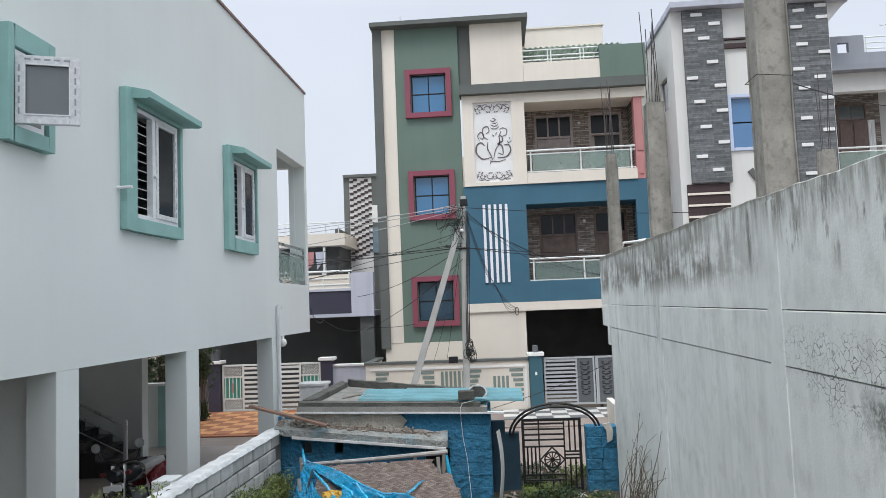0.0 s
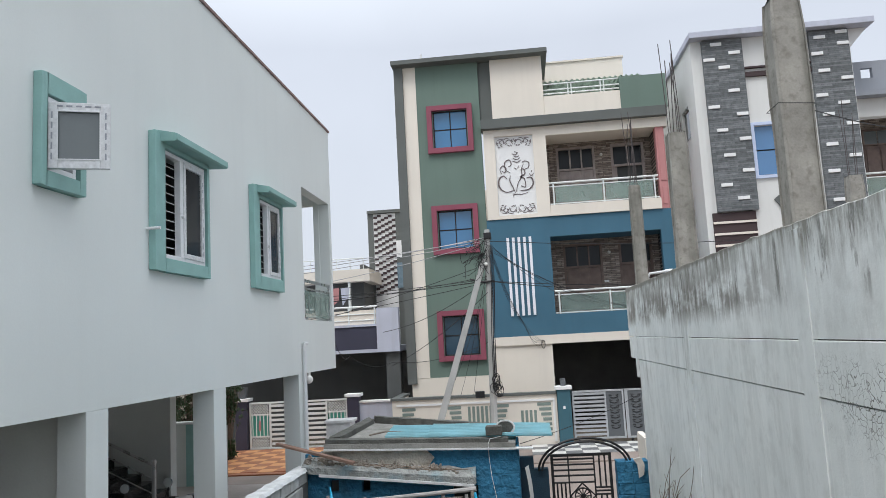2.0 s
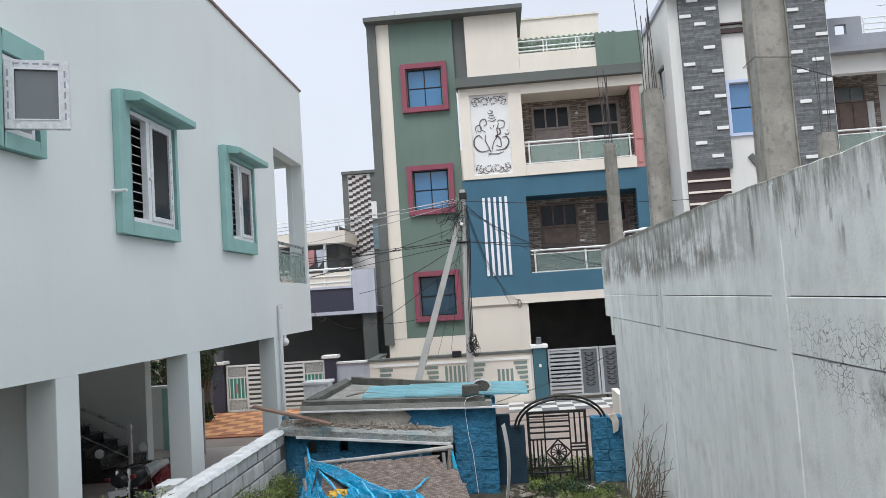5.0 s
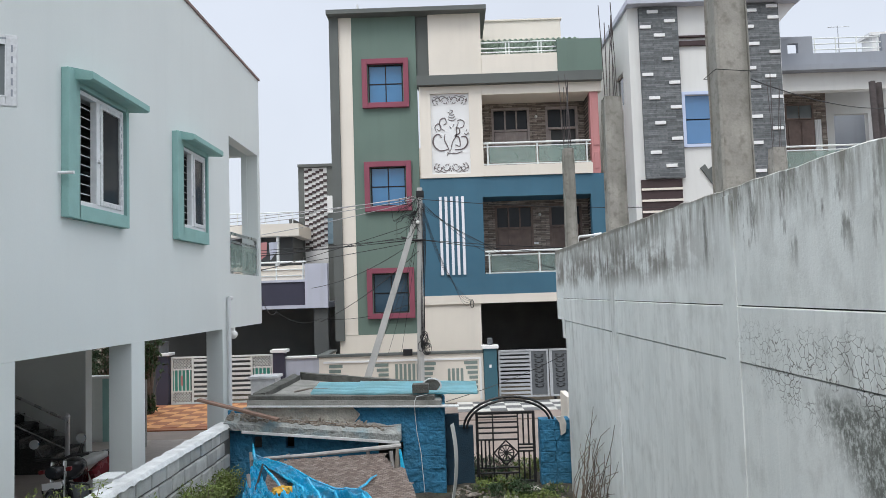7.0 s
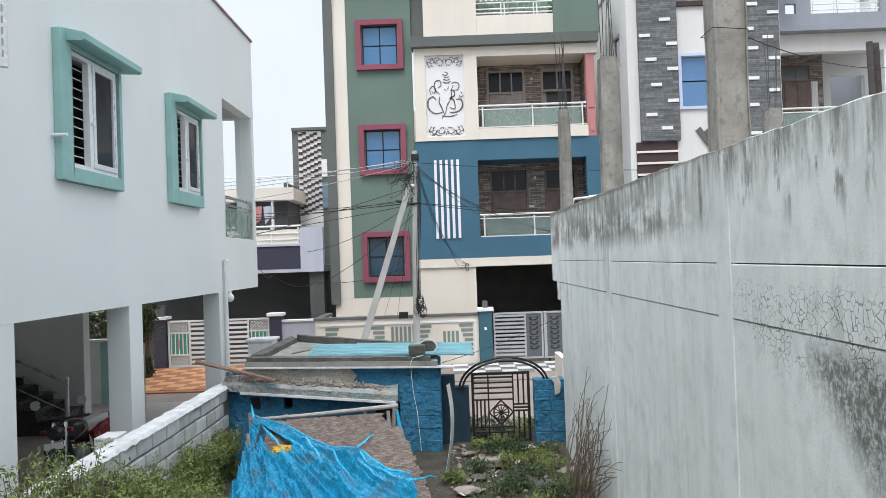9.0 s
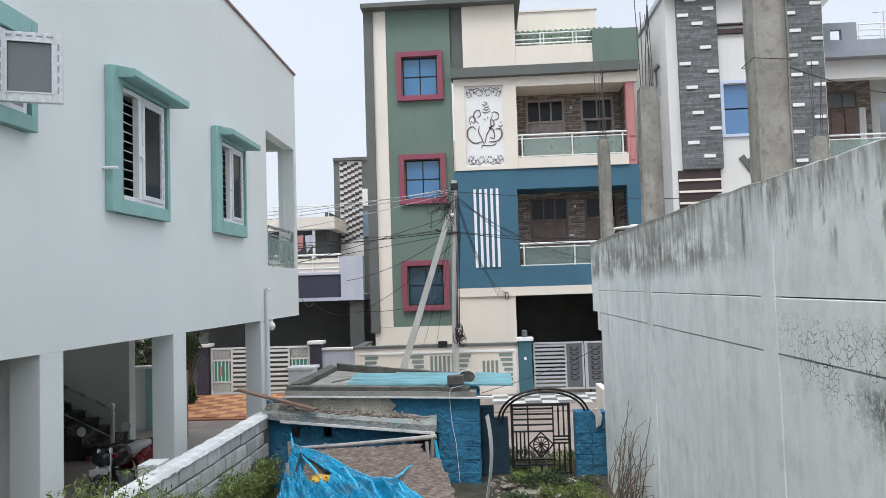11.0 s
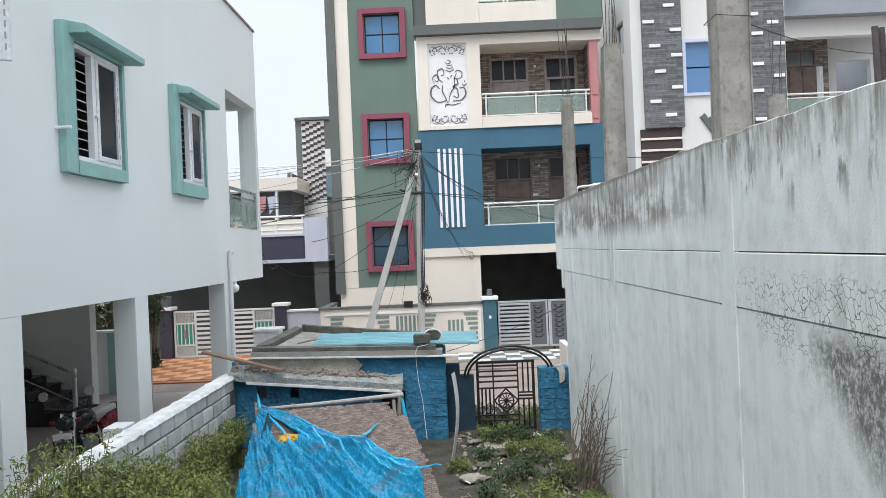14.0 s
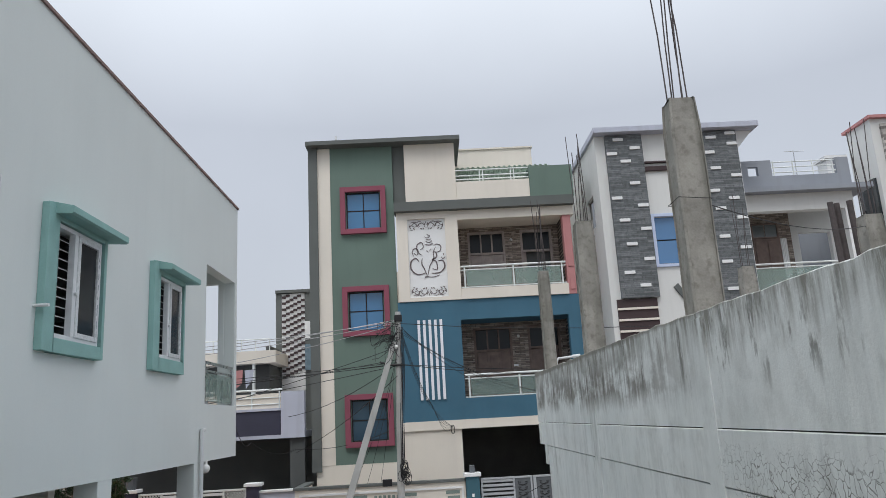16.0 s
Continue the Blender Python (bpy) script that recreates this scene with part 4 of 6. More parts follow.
for k in range(5):
    part("relief_bar", boxes((0.60 + k * 0.165, 0.68 + k * 0.165, Y - 0.11, Y - 0.061, 3.46, 5.79), bevel=0.008), "bar", mh, "white vertical relief bar")
# windows in the green bay
for i, z in enumerate((2.40, 5.58, 8.70)):
    g = part("window", frame_ring(bmesh.new(), "x", Y - 0.13, Y + 0.02, -1.60, -0.20, z - 0.16, z + 1.33, 0.155), "pink", mh, "maroon framed window")
    part("frame", frame_ring(bmesh.new(), "x", Y + 0.04, Y + 0.10, -1.42, -0.38, z, z + 1.17, 0.035), "iron", g)
    part("mullion", boxes((-0.912, -0.888, Y + 0.05, Y + 0.09, z, z + 1.17), (-1.42, -0.38, Y + 0.05, Y + 0.09, z + 0.58, z + 0.605)), "iron", g)
    for x0 in (-1.40, -0.89):
        for dz in (0.02, 0.6):
            part("pane", boxes((x0 + 0.01, x0 + 0.49, Y + 0.065, Y + 0.072, z + dz, z + dz + 0.55)), "dusk_pane" if i == 0 else "blue_glass", g)
    # dark backing coloured as the unlit room behind the panes
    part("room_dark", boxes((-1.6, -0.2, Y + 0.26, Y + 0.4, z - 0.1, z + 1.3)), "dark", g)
# ground storey
part("ground_wall", boxes((-0.05, 1.74, Y - 0.03, Y + 0.2, 0, 2.60)), "cream", mh)
part("beam", boxes((-0.05, 5.58, Y - 0.09, Y + 0.25, 2.602, 2.858)), "cream", mh)
for r in ((-2.2, 5.5, Y + 7, Y + 7.2, 0, 2.8), (5.3, 5.5, Y + 0.3, Y + 7, 0, 2.8), (1.5, 1.7, Y + 0.3, Y + 7, 0, 2.8)):
    part("parking_wall", boxes(r), "parking", mh)
part("parking_ceiling", boxes((1.7, 5.3, Y + 0.26, Y + 7, 2.7, 2.85)), "parking", mh)
part("roof_pipe", tube(bmesh.new(), (-1.75, Y + 0.5, 11.6), (-1.75, Y + 0.5, 11.95), 0.035, 8), "pvc", mh)

# compound wall and gate
cw = thing("compound_wall", "low cream compound wall with slotted fan pattern and grey cap", "wall", (-0.5, 19.0, 0))
part("wall", boxes((-2.72, 1.68, 19.0, 19.15, 0, 1.31), (-2.72, -2.58, 19.15, 21.0, 0, 1.31)), "cream", cw)
part("cap", boxes((-2.76, 1.68, 18.95, 19.2, 1.312, 1.38), (-2.76, -2.54, 19.2, 21.0, 1.312, 1.38), bevel=0.01), "dgrey", cw, "grey wall coping")
part("panel_border", boxes((-2.6, 1.62, 18.965, 18.998, 1.15, 1.20), (1.57, 1.62, 18.965, 18.998, 0.1, 1.15)), "wht", cw)


def fan(x, n, flip):
    for k in range(n):
        z = 1.06 - k * 0.13
        w = 0.36 - 0.045 * k
        a = (x, x + w) if not flip else (x - w, x)
        part("slot", boxes((a[0], a[1], 18.985, 19.001, z - 0.035, z + 0.045)), "slot", cw)


fan(-2.45, 5, False)
fan(0.05, 6, False)
fan(-0.86, 5, True)
fan(1.52, 7, True)
for x0, n in ((-0.68, 7), (0.72, 4)):
    for k in range(n):
        part("slot", boxes((x0 + k * 0.115, x0 + k * 0.115 + 0.07, 18.985, 19.001, 0.4, 1.08 if n > 5 else 0.92)), "slot", cw)
gp = thing("gate_pillar", "dark teal gate pillar with white cap and small lamp", "pillar", (1.87, 19.05, 0), "gate pillars")
part("shaft", boxes((1.69, 2.04, 18.9, 19.22, 0, 1.42), bevel=0.006), "teal_dark", gp)
part("cap", boxes((1.64, 2.09, 18.85, 19.27, 1.421, 1.51), bevel=0.015), "wht", gp)
part("lamp", boxes((1.80, 1.94, 18.98, 19.12, 1.511, 1.70), bevel=0.02), "gate_dark", gp)
part("switch_plate", boxes((1.83, 1.89, 18.885, 18.899, 0.92, 1.0)), "wht", gp)


def grey_gate(x0, x1):
    t = thing("metal_gate", "grey painted metal gate leaf with slats and dark scroll panel", "gate", ((x0 + x1) / 2, 19.05, 0), "house gate leaves")
    part("wheel", boxes((x0 + 0.1, x0 + 0.16, 19.04, 19.07, 0.0, 0.11)), "iron", t)
    part("gate_frame", frame_ring(bmesh.new(), "x", 19.03, 19.08, x0, x1, 0.10, 1.36, 0.05), "gate_grey", t)
    return t


g1 = grey_gate(2.08, 3.42)
for k in range(11):
    part("slat", boxes((2.13, 2.92, 19.04, 19.07, 0.19 + k * 0.105, 0.25 + k * 0.105)), "gate_grey", g1)
g2 = grey_gate(3.44, 4.7)
for g, x0 in ((g1, 2.94), (g2, 3.50)):
    part("gate_panel", boxes((x0, x0 + 0.45, 19.05, 19.06, 0.16, 1.31)), "gate_dark", g)
    part("stile", boxes((x0 - 0.025, x0 + 0.02, 19.035, 19.075, 0.15, 1.31)), "gate_grey", g)
    for k in range(7):
        a = 0.35 + k * 0.13
        for sgn in (-1, 1):
            part("scroll", run(bmesh.new(), [(x0 + 0.225, 19.04, a), (x0 + 0.225 + sgn * 0.10, 19.04, a + 0.03), (x0 + 0.225 + sgn * 0.12, 19.04, a + 0.09), (x0 + 0.225 + sgn * 0.05, 19.04, a + 0.07)], 0.011, 5), "iron", g)
for k in range(9):
    part("slat", boxes((3.97, 4.65, 19.04, 19.07, 0.19 + k * 0.125, 0.25 + k * 0.125)), "gate_grey", g2)

# ---- the grey stone-clad house beside it ----
gh = thing("stone_clad_house", "white house with slate-clad towers and scattered white stones", "house", (8.5, 20, 0))
GY = 20.0
part("wall", pierced(bmesh.new(), "x", GY, GY + 0.25, 6.42, 10.45, 0, 10.95, [(7.72, 8.55, 6.95, 8.35)]), "offwhite", gh)
part("side_wall", pierced(bmesh.new(), "y", 6.20, 6.42, GY, GY + 8, 0, 10.95, [(GY + 0.85, GY + 1.75, 8.35, 9.35), (GY + 2.6, GY + 3.2, 4.6, 6.2)]), "offwhite", gh)
for ya, yb, za, zb in ((GY + 0.85, GY + 1.75, 8.35, 9.35), (GY + 2.6, GY + 3.2, 4.6, 6.2)):
    sw_ = part("side_window", frame_ring(bmesh.new(), "y", 6.22, 6.28, ya, yb, za, zb, 0.05), "offwhite", gh)
    part("pane", boxes((6.27, 6.276, ya + 0.04, yb - 0.04, za + 0.04, zb - 0.04)), "dark_glass", sw_)
part("roof_slab", boxes((6.12, 11.1, GY - 0.35, GY + 3.5, 10.952, 11.12), bevel=0.01), "lav", gh)
part("roof_wedge", prism(bmesh.new(), [(10.46, 10.3), (11.05, 10.95), (10.46, 10.95)], "y", GY + 0.05, GY + 0.2), "wht", gh)
part("back_wall", boxes((10.451, 10.65, GY + 0.25, GY + 3, 0, 10.95)), "wht", gh)
tw = []
for x0, x1, z0 in ((6.50, 7.60, 5.98), (9.42, 10.47, 5.6)):
    tw.append((part("stone_tower", boxes((x0, x1, GY - 0.12, GY - 0.001, z0, 10.92)), "slate", gh, "dark slate strip cladding"), x0, x1, z0))
part("cornice", boxes((7.603, 9.417, GY - 0.10, GY - 0.001, 10.02, 10.07), (7.603, 9.417, GY - 0.08, GY - 0.001, 9.78, 9.92), bevel=0.008), "stripe_dark", gh)
wn2 = part("window", frame_ring(bmesh.new(), "x", GY - 0.06, GY + 0.05, 7.62, 8.65, 6.85, 8.45, 0.09), "window_blue", gh, "pale blue framed window")
for dz in (0, 0.71):
    part("pane", boxes((7.74, 8.53, GY + 0.06, GY + 0.07, 6.97 + dz, 7.64 + dz)), "blue_pane", wn2)
# dark backing; the shade of the room is put into its colour
part("room_dark", boxes((7.6, 8.7, GY + 0.26, GY + 0.4, 6.8, 8.5)), "dark", gh)
part("stripe_panel", boxes((6.36, 7.52, GY - 0.05, GY - 0.001, 3.9, 5.96)), "stripe_dark", gh)
for k in range(6):
    part("stripe", boxes((6.36, 7.52, GY - 0.09, GY - 0.051, 4.05 + k * 0.32, 4.11 + k * 0.32)), "cream", gh)
bm = bmesh.new()
for k in range(2):
    prism(bm, [(8.05 + k * 0.22, 6.25 - k * 0.05), (8.18 + k * 0.22, 6.35 - k * 0.05), (8.62 + k * 0.1, 5.65), (8.5 + k * 0.1, 5.6)], "y", GY - 0.06, GY - 0.001)
part("slanted_fin", bm, "dgrey", gh)
# balcony wing
part("wing_beam", boxes((10.3, 14.3, GY + 0.9, GY + 1.2, 8.60, 9.14)), "offwhite", gh)
part("wing_slab", boxes((10.2, 14.8, GY + 0.55, GY + 3.2, 9.142, 9.30)), "grey_paint", gh)
part("wing_parapet", pierced(bmesh.new(), "x", GY + 0.8, GY + 0.95, 10.66, 14.3, 9.302, 10.22, [(11.1, 11.42, 9.72, 10.02), (11.85, 13.9, 9.70, 10.23)]), "grey_paint", gh)
for k in range(3):
    part("roof_rail", tube(bmesh.new(), (11.85, GY + 0.88, 9.83 + k * 0.17), (13.9, GY + 0.88, 9.83 + k * 0.17), 0.02, 8), "gate_white", gh)
for k in range(4):
    part("rail_post", tube(bmesh.new(), (11.95 + k * 0.62, GY + 0.88, 9.68), (11.95 + k * 0.62, GY + 0.88, 10.2), 0.02, 8), "gate_white", gh)
part("aerial", run(run(bmesh.new(), [(13.0, GY + 1.5, 9.2), (13.0, GY + 1.5, 10.75)], 0.015), [(12.7, GY + 1.5, 10.72), (13.35, GY + 1.5, 10.72)], 0.012), "steel", gh)
part("wing_back_wall", boxes((10.5, 13.05, GY + 2.6, GY + 2.8, 5.8, 9.14)), "stone", gh)
part("wing_back_wall", pierced(bmesh.new(), "x", GY + 3.0, GY + 3.2, 12.9, 15.45, 5.0, 9.14, [(13.5, 14.6, 6.1, 8.35)]), "offwhite", gh)
part("wing_inner_wall", boxes((13.0, 15.4, GY + 4.2, GY + 4.3, 5.5, 9.3)), "grey_paint", gh)
part("wing_floor", boxes((10.66, 15, GY + 0.9, GY + 3, 5.9, 6.1)), "wht", gh)
part("wing_door", boxes((11.72, 12.62, GY + 2.53, GY + 2.599, 6.1, 8.1), (11.78, 12.14, GY + 2.50, GY + 2.531, 6.2, 8.0), (12.2, 12.56, GY + 2.50, GY + 2.531, 6.2, 8.0), bevel=0.01), "wood", gh)
fl = part("wing_fanlight", frame_ring(bmesh.new(), "x", GY + 2.53, GY + 2.599, 11.72, 12.62, 8.11, 8.62, 0.05), "wood", gh)
part("pane", boxes((11.77, 12.15, GY + 2.57, GY + 2.58, 8.16, 8.57)), "sash_glass", fl)
part("pane", boxes((12.19, 12.57, GY + 2.57, GY + 2.58, 8.16, 8.57)), "sash_glass", fl)
part("wing_curtain", prism(bmesh.new(), [(12.66 + 0.025 * k, GY + 2.56 + 0.015 * (k % 2)) for k in range(9)] + [(12.86, GY + 2.595), (12.66, GY + 2.595)], "z", 6.12, 8.1), "wht", gh, "pale curtain beside the door")
part("wing_rail", run(run(bmesh.new(), [(10.5, GY + 0.95, 6.95), (14.5, GY + 0.95, 6.95)], 0.03, 8), [(10.5, GY + 0.95, 6.83), (14.5, GY + 0.95, 6.83)], 0.02, 8), "gate_white", gh)
part("wing_glass", boxes((10.6, 14.4, GY + 0.94, GY + 0.96, 6.15, 6.8)), "rail_glass", gh)
part("wing_column", boxes((14.0, 14.3, GY + 0.9, GY + 1.2, 0, 8.60)), "wht", gh)
# far-right house
fh = thing("corner_house", "white house with mixed stone facing and pink roof edge", "house", (17, 22, 0))
part("wall", boxes((16.0, 22, 22, 23.4, 0, 11.9)), "offwhite", fh)
part("stone_face", boxes((16.3, 22, 21.9, 21.999, 9.0, 11.7)), "mixed_stone", fh)
part("grey_band", boxes((16.3, 22, 21.92, 21.999, 8.3, 8.99)), "grey_paint", fh)
part("coping", boxes((15.9, 22.1, 21.85, 23.5, 11.902, 12.0)), "salmon", fh)
for k in range(4):
    part("louvre", boxes((16.3, 22, 21.9, 21.999, 6.9 + k * 0.34, 7.15 + k * 0.34)), "wht", fh)
part("side_window", boxes((15.92, 15.999, 22.2, 23.1, 8.0, 9.9)), "dark_glass", fh)
part("chimney_pier", boxes((14.9, 15.5, 23, 23.6, 8.9, 10.9), (14.8, 15.6, 22.9, 23.7, 10.9, 11.0)), "wht", fh)

# ---- house across the lane to the west: porch, balcony, striped tower ----
nh = thing("balcony_house", "pale lavender house with dark tiled balcony and striped tower", "house", (-5, 21, 0))
part("balcony_fascia", boxes((-9, -3.42, 20.9, 21.0, 2.72, 3.40)), "navy", nh)
part("fascia_edge", boxes((-9, -3.42, 20.86, 21.0, 2.62, 2.718), (-9, -3.42, 20.86, 21.0, 3.402, 3.47)), "lav", nh)
part("end_wall", boxes((-3.418, -2.75, 20.8, 21.05, 2.62, 3.93)), "lav", nh)
part("balcony_slab", boxes((-9, -2.75, 21.001, 23.5, 2.62, 2.8)), "lav", nh)
part("balcony_parapet", boxes((-9, -3.42, 21.0, 21.08, 3.4, 3.9)), "cream", nh)
bm = bmesh.new()
tube(bm, (-9, 21.0, 4.0), (-3.42, 21.0, 4.0), 0.03, 8)
for z in (3.6, 3.78):
    tube(bm, (-9, 20.98, z), (-3.42, 20.98, z), 0.015, 6)
for k in range(5):
    tube(bm, (-3.5 - k * 0.8, 20.99, 3.45), (-3.5 - k * 0.8, 20.99, 4.0), 0.022, 8)
part("railing", bm, "gate_white", nh)
# walls and pier get the unlit-room tone: porch and balcony shade put into colour
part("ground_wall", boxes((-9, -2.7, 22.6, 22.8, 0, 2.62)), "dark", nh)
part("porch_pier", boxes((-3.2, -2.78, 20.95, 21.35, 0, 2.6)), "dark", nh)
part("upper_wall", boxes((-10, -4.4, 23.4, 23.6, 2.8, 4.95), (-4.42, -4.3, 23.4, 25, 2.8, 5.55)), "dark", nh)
part("upper_slab", boxes((-10, -4.0, 22.9, 25, 4.95, 5.35)), "cream", nh)
bm = bmesh.new()
for k in range(12):
    tube(bm, (-4.2 - k * 0.45, 22.95, 5.35), (-4.2 - k * 0.45, 22.95, 5.72), 0.015, 6)
tube(bm, (-9.6, 22.95, 5.72), (-4.2, 22.95, 5.72), 0.018, 6)
part("upper_railing", bm, "gate_white", nh)
part("upper_column", boxes((-5.45, -5.33, 22.95, 23.1, 2.8, 4.95), (-4.75, -4.68, 22.95, 23.1, 2.8, 4.95)), "gate_white", nh)
part("tower", boxes((-4.42, -4.22, 25, 26, 0, 7.55)), "dgrey", nh)
part("tower", boxes((-4.218, -3.4, 25.02, 26, 0, 7.52)), "wht", nh)
part("tower_edge", boxes((-4.42, -2.9, 24.9, 26, 7.54, 7.64), (-3.4, -2.9, 24.98, 26, 0, 7.54)), "dgrey", nh)
for k in range(15):
    z = 4.55 + k * 0.215
    b_ = part("tower_step", bmesh.new(), "stripe_dark", nh)
    for j in range(6):
        x0 = -4.2 + j * 0.133
        zz = z + j * 0.062
        if zz < 7.42:
            part("tower_tile", boxes((x0, x0 + 0.134, 24.985, 25.019, zz, zz + 0.085)), "stripe_dark", b_)
part("side_band", boxes((-3.4, -2.9, 24.93, 24.979, 5.9, 6.5)), "wht", nh)
part("side_band", boxes((-3.4, -2.9, 24.93, 24.979, 4.8, 5.7)), "door_glass", nh)
for k in range(3):
    cl = bmesh.new()
    x0 = -5.5 + k * 0.33
    prism(cl, [(x0, 4.7), (x0 + 0.28, 4.72), (x0 + 0.25, 4.2 + 0.1 * k), (x0 + 0.05, 4.15)], "y", 22.3, 22.33)
    solid("hanging_cloth", cl, ("paper", "salmon", "lav")[k], "washing hung to dry on the balcony line", "cloth", group="washing")
cable("clothes_line", [(-6.5, 22.31, 4.74), (-4.45, 22.31, 4.72)], 0.008, "cable", "thin washing line under the balcony roof", 0.02)
# its compound wall and gate
lw = thing("garden_wall", "low lavender compound wall with pale cap", "wall", (-3.3, 20.2, 0))
part("wall", boxes((-3.88, -2.72, 20.15, 20.3, 0, 1.22)), "lav", lw)
part("cap", boxes((-3.88, -2.72, 20.1, 20.35, 1.221, 1.28), bevel=0.01), "wht", lw)
for px in (-4.05, -7.36):
    gp = thing("gate_pillar", "dark navy gate pillar with white cap", "pillar", (px, 20.2, 0), "gate pillars")
    part("shaft", boxes((px - 0.17, px + 0.17, 20.05, 20.38, 0, 1.40), bevel=0.006), "navy", gp)
    part("cap", boxes((px - 0.23, px + 0.23, 20.0, 20.43, 1.401, 1.49), bevel=0.015), "wht", gp)
    if px < -5:
        part("lamp", tube(bmesh.new(), (px, 20.2, 1.49), (px, 20.2, 1.8), 0.12, 10, 0.15), "gate_dark", gp)


def white_gate(x0, x1, flip):
    t = thing("metal_gate", "white slatted metal gate leaf with green ornamental panel", "gate", ((x0 + x1) / 2, 20.2, 0), "white gate leaves")
    part("gate_frame", frame_ring(bmesh.new(), "x", 20.17, 20.22, x0, x1, 0.02, 1.36, 0.05), "gate_white", t)
    w = 0.62
    p0 = x1 - w if flip else x0
    s0, s1 = (x0 + 0.05, p0) if flip else (p0 + w, x1 - 0.05)
    for k in range(9):
        part("slat", boxes((s0, s1, 20.18, 20.21, 0.13 + k * 0.135, 0.20 + k * 0.135)), "gate_white", t)
    part("stile", boxes((p0 + (0 if flip else w) - 0.025, p0 + (0 if flip else w) + 0.025, 20.17, 20.22, 0.07, 1.31)), "gate_white", t)
    for za, zb in ((0.07, 0.36), (1.02, 1.31)):
        bm = bmesh.new()
        n = 7
        for k in range(-4, n):
            for d in (1, -1):
                a = p0 + 0.05 + k * 0.08
                pts = [(a, za), (a + (zb - za), zb)] if d > 0 else [(a + (zb - za), za), (a, zb)]
                (ua, va), (ub, vb) = pts
                lo, hi = p0 + 0.05, p0 + w - 0.05
                f0, f1 = 0.0, 1.0
                for lim, sign in ((lo, 1), (hi, -1)):
                    da, db = sign * (ua - lim), sign * (ub - lim)
                    if da < 0 and db < 0:
                        f0 = 2
                    elif da < 0:
                        f0 = max(f0, da / (da - db))
                    elif db < 0:
                        f1 = min(f1, da / (da - db))
                if f0 < f1 - 0.02:
                    tube(bm, (ua + (ub - ua) * f0, 20.195, va + (vb - va) * f0), (ua + (ub - ua) * f1, 20.195, va + (vb - va) * f1), 0.009, 4)
        part("lattice", bm, "gate_white", t)
        part("lattice_rail", boxes((p0 + 0.03, p0 + w - 0.03, 20.18, 20.21, (zb if za < 0.5 else za - 0.04), (zb + 0.04 if za < 0.5 else za))), "gate_white", t)
    part("gate_panel", boxes((p0 + 0.05, p0 + w - 0.05, 20.20, 20.208, 0.40, 0.98)), "gate_green", t)
    for k in range(5):
        part("bar", boxes((p0 + 0.08 + k * 0.11, p0 + 0.105 + k * 0.11, 20.185, 20.199, 0.40, 0.98)), "gate_white", t)
    part("rosette", boxes((p0 + 0.28, p0 + 0.34, 20.17, 20.184, 0.55, 0.83), bevel=0.005), "salmon", t)
    return t


white_gate(-7.16, -5.86, False)
white_gate(-5.82, -4.24, True)
bm = bmesh.new()
for k in range(2):
    tube(bm, (-5.86 + k * 0.14, 20.12, 0), (-5.86 + k * 0.14, 20.12, 1.46), 0.03, 8)
solid("gate_post", bm, "gate_white", "white tubular centre post of the gate", "post")

# tiled ramps outside the gates
rp = thing("tiled_ramp", "orange and brown chequered tile ramp before the gate", "ramp", (-6, 18, 0), kind="structure")
part("bed", boxes((-8.4, -4.2, 16.0, 20.1, 0.001, 0.03)), "brown_tile", rp)
rp2 = thing("tiled_ramp", "black and white chequered tile ramp before the gate", "ramp", (3, 17.5, 0), kind="structure")
part("bed", boxes((0.9, 4.9, 16.2, 18.95, 0.001, 0.03)), "road", rp2)

# ---- poles and cables in the lane ----
up = thing("utility_pole", "slim concrete utility pole with leaning concrete strut", "pole", (0.1, 17.6, 0))
part("pole", run(bmesh.new(), [(0.05, 17.6, -0.05), (0.10, 17.6, 2.5), (0.17, 17.6, 5.6)], [0.095, 0.085, 0.07], 10), "pale_concrete", up)
bm = bmesh.new()
a, c = Vector((-1.55, 17.35, -0.05)), Vector((0.06, 17.55, 4.85))
d = (c - a).normalized()
s = d.cross(Vector((0, 1, 0))).normalized() * 0.085
t_ = Vector((0, 0.08, 0))
lo = [bm.verts.new(a + p) for p in (s + t_, s - t_, -s - t_, -s + t_)]
hi = [bm.verts.new(c + p * 0.75) for p in (s + t_, s - t_, -s - t_, -s + t_)]
for k in range(4):
    bm.faces.new((lo[k], lo[(k + 1) % 4], hi[(k + 1) % 4], hi[k]))
bm.faces.new(hi)
bmesh.ops.recalc_face_normals(bm, faces=bm.faces)
part("strut", bm, "pale_concrete", up)
part("cross_arm", run(bmesh.new(), [(-0.32, 17.55, 4.36), (-0.1, 17.5, 4.28), (0.28, 17.5, 4.27)], 0.03, 6), "iron", up)
part("pole_cap", boxes((0.08, 0.27, 17.5, 17.7, 5.35, 5.52), bevel=0.02), "iron", up)
lampb = bmesh.new()
bmesh.ops.create_uvsphere(lampb, u_segments=12, v_segments=8, radius=0.05, matrix=Matrix.Translation((0.1, 17.5, 4.72)))
part("street_bulb", lampb, "lamp", up)
part("meter_box", boxes((-0.35, -0.12, 17.42, 17.52, 1.42, 1.58), bevel=0.01), "iron", up)
rng = random.Random(4)
bm = bmesh.new()
